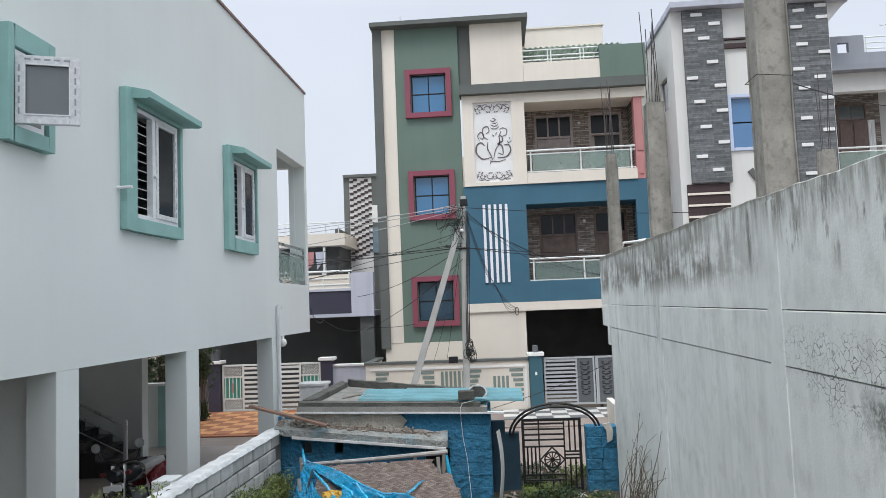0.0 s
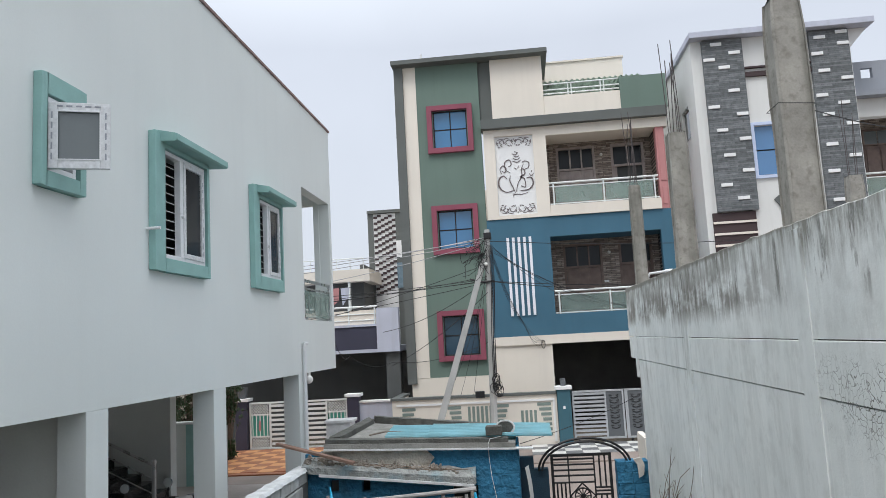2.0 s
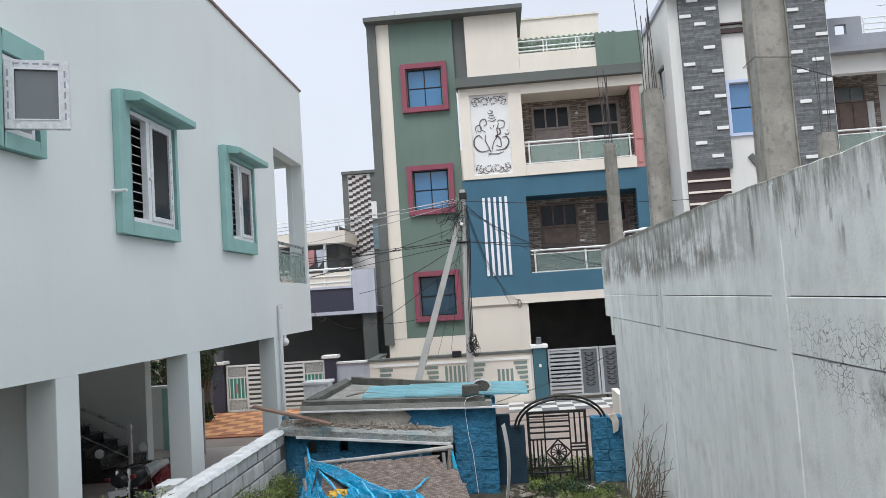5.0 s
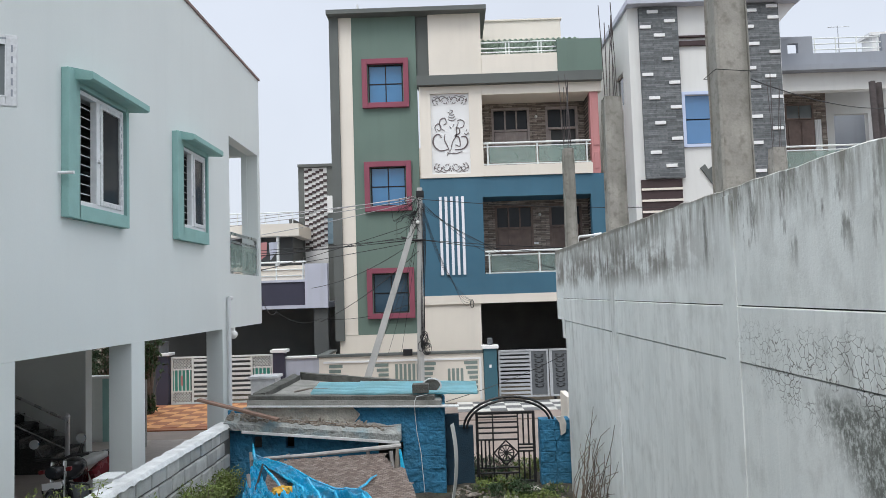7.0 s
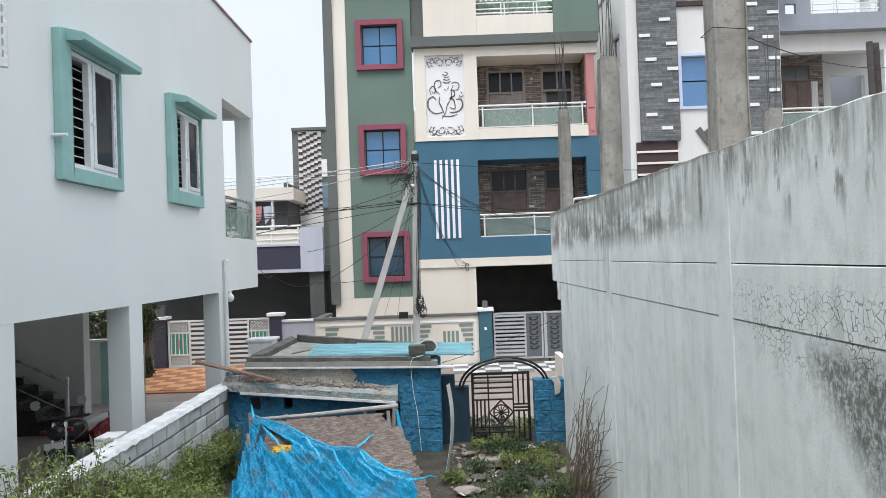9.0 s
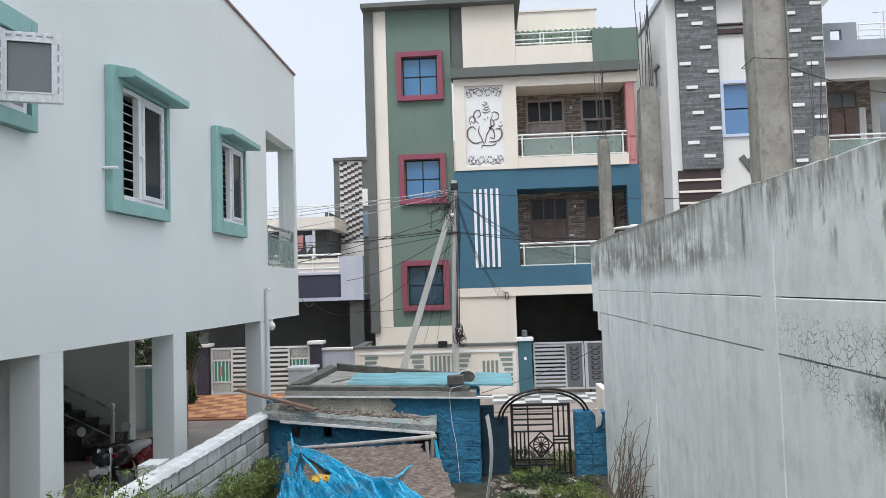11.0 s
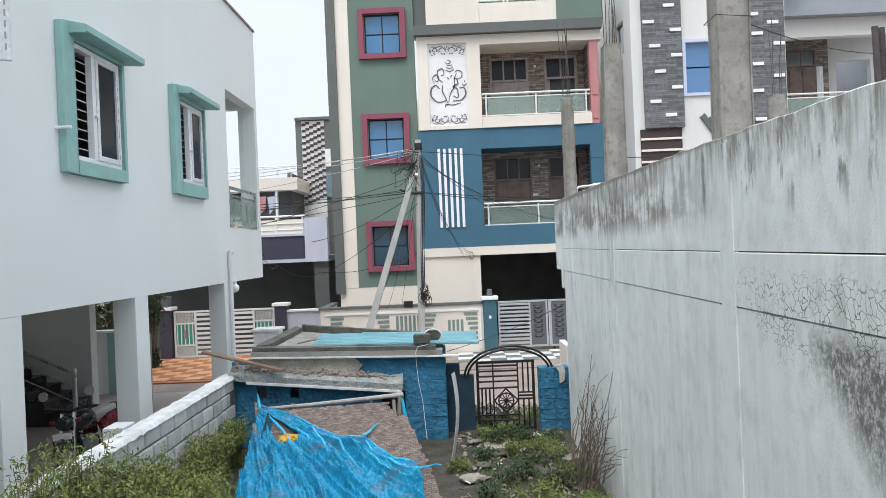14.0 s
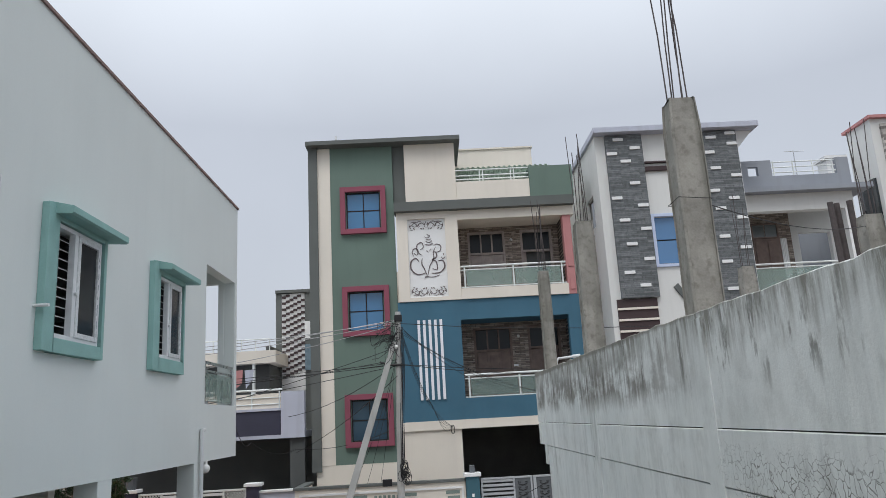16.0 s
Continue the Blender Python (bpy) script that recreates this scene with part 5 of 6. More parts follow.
for k in range(22):
    r = 0.03 + 0.09 * rng.random()
    cx, cz, sq = 0.20 + rng.uniform(-0.10, 0.08), 1.70 + rng.uniform(-0.16, 0.16), rng.uniform(0.4, 1.1)
    run(bm, [(cx + r * math.cos(a_ * 0.5) * sq, 17.48 - 0.06 * rng.random(), cz + r * math.sin(a_ * 0.5) * 1.3) for a_ in range(13)], 0.008, 4)
part("cable_coil", bm, "cable", up, "tangled bunch of spare black cable")
bm = bmesh.new()
for k in range(34):
    p0 = Vector((0.1 + rng.uniform(-0.1, 0.1), 17.5, 5.35 - rng.random() * 0.5))
    p2 = Vector((-0.55 + rng.random() * 0.75, 17.45, 4.3 + rng.random() * 0.8))
    p1 = (p0 + p2) / 2 + Vector((rng.uniform(-0.3, 0.1), 0, rng.uniform(-0.3, 0.2)))
    run(bm, [p0, p0.lerp(p1, 0.6) + Vector((0, 0, 0.05)), p1, p1.lerp(p2, 0.6) - Vector((0, 0, 0.05)), p2], 0.006, 4)
part("cable_tangle", bm, "cable", up, "snarl of service cables below the pole head")
bm = bmesh.new()
for k in range(5):
    x0 = 0.14 + 0.02 * k
    run(bm, [(x0 + 0.06, 17.48, 5.2), (x0 + 0.07, 17.47, 4.2), (x0 + 0.02 * (k % 2), 17.48, 3.0), (x0 - 0.02, 17.48, 1.9)], 0.008, 4)
part("down_cable", bm, "cable", up)
top = (0.17, 17.6, 5.45)
for k, (e, sg) in enumerate((((-14, 18.6, 4.9), 0.35), ((-14, 18.4, 5.1), 0.3), ((-14, 18.5, 4.75), 0.35), ((-9, 20.6, 4.4), 0.2))):
    cable("overhead_wire", [(0.12, 17.6, 5.40 - 0.04 * k), e], 0.009, "wire", "grey aluminium overhead line wire", sg)
for k, (z, e, sg) in enumerate(((4.33, (-13, 18.2, 4.3), 0.2), (4.28, (-13, 18.6, 4.05), 0.15), (4.25, (-10, 20.4, 3.2), 0.1), (4.3, (-13, 17.8, 3.7), 0.12), (4.7, (-9, 20.6, 2.9), 0.15), (4.4, (-7.5, 20.8, 4.1), 0.12), (4.3, (-3.2, 20.7, 3.2), 0.2), (4.0, (-3.0, 20.9, 2.2), 0.15))):
    cable("service_cable", [(0.1, 17.52, z), e], 0.008, "cable", "black service cable strung from the pole", sg)
for e, sg in (((16, 18.4, 5.6), 0.5), ((16, 19.0, 4.7), 0.55), ((5.4, 20.95, 4.0), 0.1)):
    cable("service_cable", [(0.18, 17.55, 5.3 if e[0] > 10 and e[2] > 5 else 4.28), e], 0.009, "cable", "black service cable crossing to the balcony house", sg)
for k in range(5):
    cable("service_cable", [(0.2, 17.55, 5.3 - k * 0.05), (0.75 + 0.06 * k, 18.8, 3.6 - 0.12 * k), (1.42 + 0.02 * k, 20.9, 2.72)], 0.0045, "cable", "black drop cable to the house beam", 0.12 + 0.05 * k)
for k in range(4):
    cable("service_cable", [(0.19, 17.55, 5.25 - k * 0.06), (2.6 + 0.9 * k, 20.88, 3.75 - 0.14 * k)], 0.006, "cable", "black drop cable strung across to the balcony", 0.18 + 0.06 * k)
for k in range(3):
    cable("service_cable", [(0.14, 17.53, 4.9 - 0.15 * k), (-0.5 - 0.35 * k, 18.98, 1.38)], 0.005, "cable", "slack black cable dropping to the compound wall", 0.12 + 0.08 * k)
bm = bmesh.new()
for k in range(5):
    run(bm, [(1.48 + 0.05 * math.sin(a_ * 0.52), 20.85, 2.6 + 0.12 * math.cos(a_ * 0.52)) for a_ in range(13)], 0.006 + 0.001 * k, 4)
solid("cable_loop", bm, "cable", "looped spare cable hung under the beam", "cable")
cable("service_cable", [(-3.25, 15.22, 2.95), (-3.6, 18, 2.6), (-3.0, 20.8, 2.3), (-0.1, 20.95, 2.75)], 0.008, "cable", "black cable slung between the houses", 0.2)
cable("gate_cable", [(0.76, 11.0, 1.2), (4.2, 19.0, 1.4)], 0.006, "cable", "thin dark wire slung across the lane", 0.1)

solid("pipe_elbow", run(run(bmesh.new(), [(2.95, 11.0, -0.03), (2.95, 11.0, 3.70), (2.98, 11.0, 3.76), (3.22, 11.0, 3.78)], 0.02, 8), [(3.22, 11.0, 3.78), (3.34, 11.0, 3.79)], 0.03, 8), "pvc", "white plastic pipe elbow standing behind the boundary wall", "pipe")

# ---- the blue shed ----
sh = thing("blue_shed", "small shed of blue-painted blocks with a mossy concrete roof", "shed", (-0.9, 10.5, 0))
part("wall", pierced(bmesh.new(), "x", 10.12, 10.27, -2.46, 0.74, 0, 1.29, [(-2.10, -1.96, 0.72, 0.90), (-1.61, -1.48, 0.72, 0.90), (-0.25, 0.12, 0.0, 0.76)]), "shed_blue", sh)
part("side_wall", boxes((0.60, 0.738, 10.272, 11.0, 0, 1.29)), "shed_blue", sh)
part("side_wall", boxes((-2.46, -2.32, 10.272, 12.9, 0, 1.2)), "shed_blue", sh)
part("back_wall", prism(bmesh.new(), [(-2.46, 12.8), (-2.4, 12.92), (0.73, 11.1), (0.70, 11.0)], "z", 0, 1.3), "shed_blue", sh)
# dark partition whose colour stands in for the shed's unlit inside
part("inner_dark", boxes((-2.3, 0.55, 10.6, 10.65, 0, 1.25)), "dark", sh)


def roof_z(x):
    return 1.375 - (x + 2.2) * 0.028


def slab(poly, h0, h1, rough=0.012):
    """A roof piece that follows the slope of the roof, with worn edges."""
    bm = bmesh.new()
    n = 14
    ring = []
    for i in range(len(poly)):
        a, c = Vector(poly[i]), Vector(poly[(i + 1) % len(poly)])
        ring += [a.lerp(c, k / n) for k in range(n)]
    lo = [bm.verts.new((p.x, p.y, roof_z(p.x) + h0)) for p in ring]
    hi = [bm.verts.new((p.x + rough * noise.noise((p.x * 6, p.y * 6, 1)), p.y + rough * noise.noise((p.x * 6, p.y * 6, 5)), roof_z(p.x) + h1 + rough * noise.noise((p.x * 9, p.y * 9, 3)))) for p in ring]
    m = len(ring)
    for i in range(m):
        bm.faces.new((lo[i], lo[(i + 1) % m], hi[(i + 1) % m], hi[i]))
    bm.faces.new(hi)
    bm.faces.new(lo[::-1])
    bmesh.ops.recalc_face_normals(bm, faces=bm.faces)
    bmesh.ops.triangulate(bm, faces=[f for f in bm.faces if len(f.verts) > 4])
    return bm


part("roof_slab", slab([(-2.14, 10.0), (0.70, 10.0), (0.70, 11.15), (-2.1, 13.0)], 0.0, 0.07), "roof_top", sh)
part("front_kerb", slab([(-2.12, 10.02), (0.60, 10.02), (0.60, 10.2), (-2.12, 10.2)], 0.071, 0.13), "roof_concrete", sh)
part("kerb", slab([(-2.11, 10.22), (-1.93, 10.22), (-1.9, 12.6), (-2.08, 12.95)], 0.071, 0.15), "roof_concrete", sh)
part("kerb", slab([(-1.88, 12.65), (-1.95, 12.85), (0.62, 11.22), (0.62, 11.05)], 0.071, 0.19), "roof_concrete", sh)
part("drip_edge", prism(bmesh.new(), [(-2.14, roof_z(-2.14) - 0.025), (0.95, roof_z(0.95) - 0.025), (0.95, roof_z(0.95) - 0.002), (-2.14, roof_z(-2.14) - 0.002)], "y", 9.98, 10.1), "limewash", sh)
# broken ledge over the front wall, sagging to one side
bm = bmesh.new()
n = 26
rows = []
for i in range(n + 1):
    f = i / n
    x = -2.46 + 2.56 * f
    z = 1.14 - 0.24 * f
    w = 0.018 * noise.noise((x * 5, 0, 0))
    end = 0.05 if i in (0, n) else 0
    rows.append([bm.verts.new(p) for p in ((x, 9.94 + w + end * 0.4, z - 0.10), (x + w, 9.925 + w + end * 0.4, z), (x, 9.96 + w, z + 0.035 + w), (x, 10.115, z + 0.11 + 2 * w), (x, 10.11, z - 0.10))])
for a, c in zip(rows, rows[1:]):
    for k in range(5):
        bm.faces.new((a[k], c[k], c[(k + 1) % 5], a[(k + 1) % 5]))
bm.faces.new(rows[0])
bm.faces.new(rows[-1][::-1])
bmesh.ops.recalc_face_normals(bm, faces=bm.faces)
part("ledge", bm, "ledge", sh, "sagging broken concrete ledge")
part("ledge_lip", prism(bmesh.new(), [(-2.2, 0.99), (0.08, 0.775), (0.08, 0.81), (-2.2, 1.025)], "y", 9.91, 9.945), "limewash", sh)
part("bare_plaster", prism(bmesh.new(), [(-2.2, 1.2), (-2.2, 1.335), (-0.62, 1.30), (-0.5, 1.18), (-0.62, 1.02), (-1.2, 1.08)], "y", 10.09, 10.119), "bare", sh)
rng = random.Random(11)
bm = bmesh.new()
for k in range(120):
    x = -2.4 + rng.random() ** 1.6 * 2.3
    s = 0.015 + 0.03 * rng.random()
    y = 9.97 + rng.random() * 0.13
    z = 1.14 - 0.24 * (x + 2.46) / 2.56 + 0.035 + (y - 9.96) * 0.5
    vs = bmesh.ops.create_icosphere(bm, subdivisions=1, radius=s)["verts"]
    q = Euler((rng.random() * 3, rng.random() * 3, 0)).to_matrix()
    for v in vs:
        v.co = q @ Vector((v.co.x * 1.5, v.co.y, v.co.z * 0.6)) + Vector((x, y, z))
tagged(part("rubble", bm, "rubble", sh), kind="stuff")
for k in range(5):
    pts = []
    for j in range(22):
        x0 = -2.2 + (0.05 + 0.09 * k) + j * 0.085
        pts.append((x0, 10.0 + 0.03 * noise.noise((x0 * 3, k, 0)) + 0.012 * k, 1.205 - 0.094 * (x0 + 2.46) + 0.02 * noise.noise((x0 * 4, k, 3)) + 0.006 * k))
    part("dry_root", run(bmesh.new(), pts, 0.005, 4), "dry", sh)
# roof sheets
for i, (x0, x1, y0, y1, dz) in enumerate(((-1.25, 0.55, 10.22, 11.05, 0.135), (-0.6, 1.24, 10.22, 11.06, 0.15))):
    bm = bmesh.new()
    rows = []
    n = 64
    for k in range(n + 1):
        y = y0 + (y1 - y0) * k / n
        zz = 0.034 * math.sin(k * math.tau / 8)
        rows.append([bm.verts.new((x, y, roof_z(x) + dz + (y - 10.2) * 0.07 + zz + 0.01 * noise.noise((x * 2, y * 2, 1)))) for x in [x0 + (x1 - x0) * j / 8 for j in range(9)]])
    for a, c in zip(rows, rows[1:]):
        for j in range(8):
            bm.faces.new((a[j], a[j + 1], c[j + 1], c[j]))
    geom = bmesh.ops.solidify(bm, geom=bm.faces[:], thickness=0.004)
    solid("roof_sheet", bm, "sheet", "light blue corrugated sheet lying on the shed roof", "roof sheet", group="roof sheets")
solid("loose_block", boxes((0.28, 0.52, 10.03, 10.2, roof_z(0.4) + 0.168, roof_z(0.4) + 0.30), bevel=0.012), "roof_concrete", "broken concrete block weighting the roof sheet", "block")
tb = bmesh.new()
prism(tb, [(0.56 + 0.13 * math.cos(k * math.tau / 6) * (1 + 0.1 * (k % 2)), roof_z(0.56) + 0.25 + 0.09 * math.sin(k * math.tau / 6)) for k in range(6)], "y", 10.32, 10.5)
solid("loose_stone", tb, "roof_concrete", "grey stone holding down the blue sheet", "stone")
bm = bmesh.new()
for k in range(3):
    run(bm, [(0.56 + (0.13 + 0.008 * k) * math.cos(a_ * 0.4), 10.30, roof_z(0.56) + 0.25 + (0.10 + 0.006 * k) * math.sin(a_ * 0.4)) for a_ in range(17)], 0.004, 4)
run(bm, [(0.5, 10.0, 1.46), (0.34, 9.99, 1.43), (0.31, 9.97, 1.36), (0.31, 10.06, 1.15), (0.33, 10.08, 0.9), (0.38, 10.09, 0.6), (0.40, 10.1, 0.3), (0.42, 10.1, 0.02)], 0.005, 5)
solid("white_rope", bm, "pvc", "pale plastic rope round the stone and down the shed wall", "rope")
bm = bmesh.new()
run(bm, [(-1.55, 10.5, 1.49), (-1.3, 10.55, 1.53), (-1.0, 10.5, 1.51), (-0.9, 10.52, 1.47)], 0.014, 6)
solid("roof_stick", bm, "stick", "short bent stick lying on the shed roof", "stick")
pb = bmesh.new()
box(pb, -0.62, 0.62, -0.055, 0.055, -0.018, 0.018, bevel=0.004)
bmesh.ops.transform(pb, matrix=pose(-2.25, 9.93, 1.33, 0, 14, -6), verts=pb.verts)
solid("loose_plank", pb, "plank", "weathered brown plank lying across the ledge", "plank")
ps = bmesh.new()
rows = []
for k in range(16):
    f = k / 15
    rows.append([ps.verts.new(p) for p in ((0.79 + 0.10 * math.sin(f * 2.6) - 0.02, 9.75 - 0.85 * (1 - f), 0.0 + 1.05 * f), (0.82 + 0.10 * math.sin(f * 2.6), 9.93 - 0.85 * (1 - f), 1.05 * f), (0.815 + 0.10 * math.sin(f * 2.6), 9.93 - 0.85 * (1 - f), 1.05 * f), (0.795 + 0.10 * math.sin(f * 2.6) - 0.02, 9.75 - 0.85 * (1 - f), 1.05 * f))])
for a, c in zip(rows, rows[1:]):
    for k in range(4):
        ps.faces.new((a[k], a[(k + 1) % 4], c[(k + 1) % 4], c[k]))
bmesh.ops.recalc_face_normals(ps, faces=ps.faces)
solid("leaning_board", ps, "pale_concrete", "bowed pale fibre board leaning on the shed", "board")

# ---- lean-to of mats and tarpaulin ----
lt = thing("mat_shelter", "low lean-to of woven mats under a torn blue tarpaulin", "shelter", (-0.8, 8.8, 0))
part("ridge_pole", run(bmesh.new(), [(-1.95, 9.5, 0.70), (-1.2, 9.48, 0.74), (-0.4, 9.46, 0.80), (0.14, 9.45, 0.84)], [0.024, 0.028, 0.03, 0.034], 8), "pole", lt)
for x, y, z in ((-1.95, 9.5, 0.80), (-1.43, 9.5, 0.76), (-0.32, 9.47, 0.83), (0.10, 9.46, 0.86), (0.02, 9.30, 0.80), (-1.72, 8.55, 0.72)):
    part("post", run(bmesh.new(), [(x, y, -0.05), (x + 0.02, y, z * 0.5), (x - 0.01, y + 0.01, z)], 0.025, 7), "pole", lt)


def drape(u, v, lift_):
    x = -1.88 + 2.08 * u + (0.33 + 0.22 * u) * v
    y = 9.46 - 2.5 * v - 0.10 * u * v
    z = (0.70 + 0.07 * u) * (1 - v) ** 0.75 - 0.10 * math.sin(math.pi * u) * v * (1 - v) * 2
    fold = 0.035 * noise.noise((x * 2.2 + y * 1.1, y * 2.0, 1)) + 0.022 * abs(noise.noise((x * 5 + y * 4.0, y * 3 - x * 2.2, 4)))
    return Vector((x, y, max(z + fold * (0.3 + v), 0.0) + lift_))


HEM = ((0.0, 0.0), (0.2, 0.11), (0.415, 0.31), (0.55, 0.385), (0.66, 0.39), (0.72, 0.50), (0.81, 0.62), (0.90, 0.645), (1.0, 0.64))


def hem(u):
    for (a, va), (c, vc) in zip(HEM, HEM[1:]):
        if u <= c:
            return va + (vc - va) * (u - a) / (c - a)
    return HEM[-1][1]


def crease(p):
    return max(0.0, 1 - abs(2.4 * noise.noise(p))) ** 3


def cloth_at(u, v, lift_, folds):
    """A point of the sheet; folds pull away from the tied corner and sag across the lower half."""
    p = drape(u, v, lift_)
    if folds:
        folds *= 0.25 + 0.75 * min(1.0, max(0.0, v - hem(u)) / 0.14)
        th, rr = math.atan2(v + 0.04, u * 0.85 + 0.05), math.hypot(u, v)
        pull = 0.35 + min(1.0, rr * 1.3)
        p.z += folds * pull * (0.085 * crease((th * 6.0, rr * 1.1, 9)) + 0.06 * crease((th * 14, rr * 2.2, 2)) + 0.03 * crease((th * 30, rr * 4, 7)))
        p.z += folds * (0.035 * crease((u * 6 - v * 3, v * 11 + u * 5, 5)) + 0.016 * crease((u * 20, v * 24 + u * 12, 6)) + 0.012 * crease((u * 34 - v * 20, v * 30, 1)))
        p.z += folds * 0.035 * max(0.0, u - 0.5) * crease((u * 3, v * 10 - u * 5, 8))
    return p


def sheet(keep, lift_, nu=70, nv=80, folds=0.0):
    bm = bmesh.new()
    made = {}
    for i in range(nu):
        for j in range(nv):
            if keep((i + 0.5) / nu, (j + 0.5) / nv):
                vs = []
                for key in ((i, j), (i + 1, j), (i + 1, j + 1), (i, j + 1)):
                    if key not in made:
                        made[key] = bm.verts.new(cloth_at(key[0] / nu, key[1] / nv, lift_, folds))
                    vs.append(made[key])
                bm.faces.new(vs)
    bmesh.ops.solidify(bm, geom=bm.faces[:], thickness=-0.006)
    for f in bm.faces:
        f.smooth = True
    return bm


part("woven_mat", sheet(lambda u, v: 0.10 < u < 0.86 + 0.15 * v + 0.02 * noise.noise((v * 30, 0, 0)) and v > 0.015 + 0.02 * noise.noise((u * 22, 3, 0)), 0.0, 90, 80), "sack", lt, "frayed brown woven mat")
part("woven_mat", sheet(lambda u, v: 0.70 + 0.05 * noise.noise((v * 9, 1, 0)) < u < 0.94 + 0.06 * v + 0.02 * noise.noise((v * 26, 5, 0)) and v > 0.20 + 0.03 * noise.noise((u * 18, 2, 0)), 0.025, 90, 80), "sack", lt, "second frayed mat overlapping the first")
TEAR = ((0.055, 0.10), (0.13, 0.17), (0.21, 0.27), (0.285, 0.38), (0.27, 0.46), (0.20, 0.47), (0.13, 0.38), (0.08, 0.26))


def torn(u, v):
    """Inside the rent beside the tied corner."""
    inside = False
    for (a, va), (c, vc) in zip(TEAR, TEAR[1:] + TEAR[:1]):
        if (va > v) != (vc > v) and u < (c - a) * (v - va) / (vc - va) + a:
            inside = not inside
    return inside


def on_sheet(u, v):
    n_ = 0.012 * noise.noise((u * 30, v * 30, 2))
    return v > hem(u) + n_ and u < 0.945 - 0.035 * v + n_ and not torn(u + n_, v + n_)


part("tarpaulin", sheet(on_sheet, 0.035, 230, 230, folds=1.0), "tarp", lt, "crumpled torn blue plastic sheet")
# rolled hems, the loose strand up to the mats and the rag hung from the pole end
rim = [cloth_at(k / 40 * 0.90, hem(k / 40 * 0.90), 0.035, 1.0) + Vector((0, 0, 0.008)) for k in range(41)]
part("hem", run(bmesh.new(), rim, [0.012 + 0.007 * noise.noise((k * 0.6, 0, 0)) for k in range(41)], 6), "tarp", lt)
part("hem", run(bmesh.new(), [cloth_at(u, v, 0.05, 1.0) for u, v in ((0.66, 0.39), (0.70, 0.36), (0.74, 0.31), (0.775, 0.275))], [0.02, 0.016, 0.014, 0.008], 6), "tarp", lt)
for k in range(7):
    u0, v0 = 0.05 + 0.11 * k, hem(0.05 + 0.11 * k) + 0.06
    fold = [cloth_at(u0 + f * (0.22 + 0.02 * k), v0 + f * (0.46 - 0.03 * k) + 0.03 * math.sin(f * 5 + k), 0.036, 1.0) for f in [j / 14 for j in range(15)] if v0 + f * 0.46 < 0.98]
    if len(fold) > 3:
        part("fold", run(bmesh.new(), fold, [0.004 + 0.016 * math.sin(math.pi * j / (len(fold) - 1)) for j in range(len(fold))], 6), "tarp", lt)
part("rag", run(bmesh.new(), [(0.12, 9.42, 0.80), (0.16, 9.38, 0.55), (0.25, 9.3, 0.25), (0.3, 9.25, 0.05)], [0.02, 0.03, 0.025, 0.02], 6), "tarp", lt)
part("rag", run(bmesh.new(), [(0.09, 9.40, 0.84), (0.08, 9.37, 0.62), (0.05, 9.34, 0.42), (0.08, 9.3, 0.2)], [0.02, 0.035, 0.03, 0.015], 6), "stick", lt, "dark rag hung from the pole end")
part("tie", run(bmesh.new(), [(-1.93, 9.52, 0.92), (-1.91, 9.49, 0.80), (-1.88, 9.44, 0.72)], [0.008, 0.02, 0.03], 6), "tarp", lt)
part("stick", run(bmesh.new(), [(-1.66, 9.0, 0.74), (-1.62, 8.6, 0.62), (-1.60, 8.2, 0.50)], 0.014, 6), "iron", lt)
bm = bmesh.new()
bmesh.ops.create_icosphere(bm, subdivisions=3, radius=0.1)
for v in bm.verts:
    v.co = Vector((v.co.x * 1.3, v.co.y * 0.9, v.co.z * 0.6)) * (1 + 0.55 * noise.noise(v.co * 22) + 0.3 * noise.noise(v.co * 50)) + drape(0.225, 0.41, 0.07)
solid("yellow_cloth", bm, "yellow", "crumpled yellow cloth lying on the tarpaulin", "cloth")

# ---- yard gate and piers ----
yg = thing("iron_gate", "black wrought-iron yard gate with a wheel rosette in a diamond", "gate", (1.65, 10.5, 0))
gx0, gx1, gz0, gz1 = 1.20, 2.10, 0.03, 1.10
part("gate_frame", frame_ring(bmesh.new(), "x", 10.48, 10.52, gx0, gx1, gz0, gz1, 0.042), "iron", yg)


def gbar(x0, z0, x1, z1, r=0.0145):
    part("bar", tube(bmesh.new(), (x0, 10.5, z0), (x1, 10.5, z1), r, 6), "iron", yg)


for z in (1.02, 0.94, 0.86, 0.78):
    gbar(gx0, z, 1.84, z)
for z in (0.68, 0.26, 0.18):
    gbar(gx0, z, 1.84, z)
gbar(1.46, gz0, 1.46, gz1, 0.013)
gbar(1.84, gz0, 1.84, gz1, 0.013)
for x in (1.28, 1.34, 1.40):
    gbar(x, 0.27, x, 0.68)
for x in (1.92, 2.0):
    gbar(x, 0.6, x, 1.08)
    gbar(x, 0.05, x, 0.5)
for z in (0.6, 0.55, 0.5):
    gbar(1.84, z, 2.08, z)
for k in range(3):
    gbar(1.55 + 0.1 * k, 0.04, 1.55 + 0.1 * k, 0.18)
cx, cz, dr = 1.65, 0.48, 0.185
for (a, c) in (((0, dr), (dr, 0)), ((dr, 0), (0, -dr)), ((0, -dr), (-dr, 0)), ((-dr, 0), (0, dr))):
    gbar(cx + a[0], cz + a[1], cx + c[0], cz + c[1], 0.012)
part("ring", run(bmesh.new(), [(cx + 0.115 * math.cos(k * math.tau / 24), 10.5, cz + 0.115 * math.sin(k * math.tau / 24)) for k in range(25)], 0.012, 6), "iron", yg)
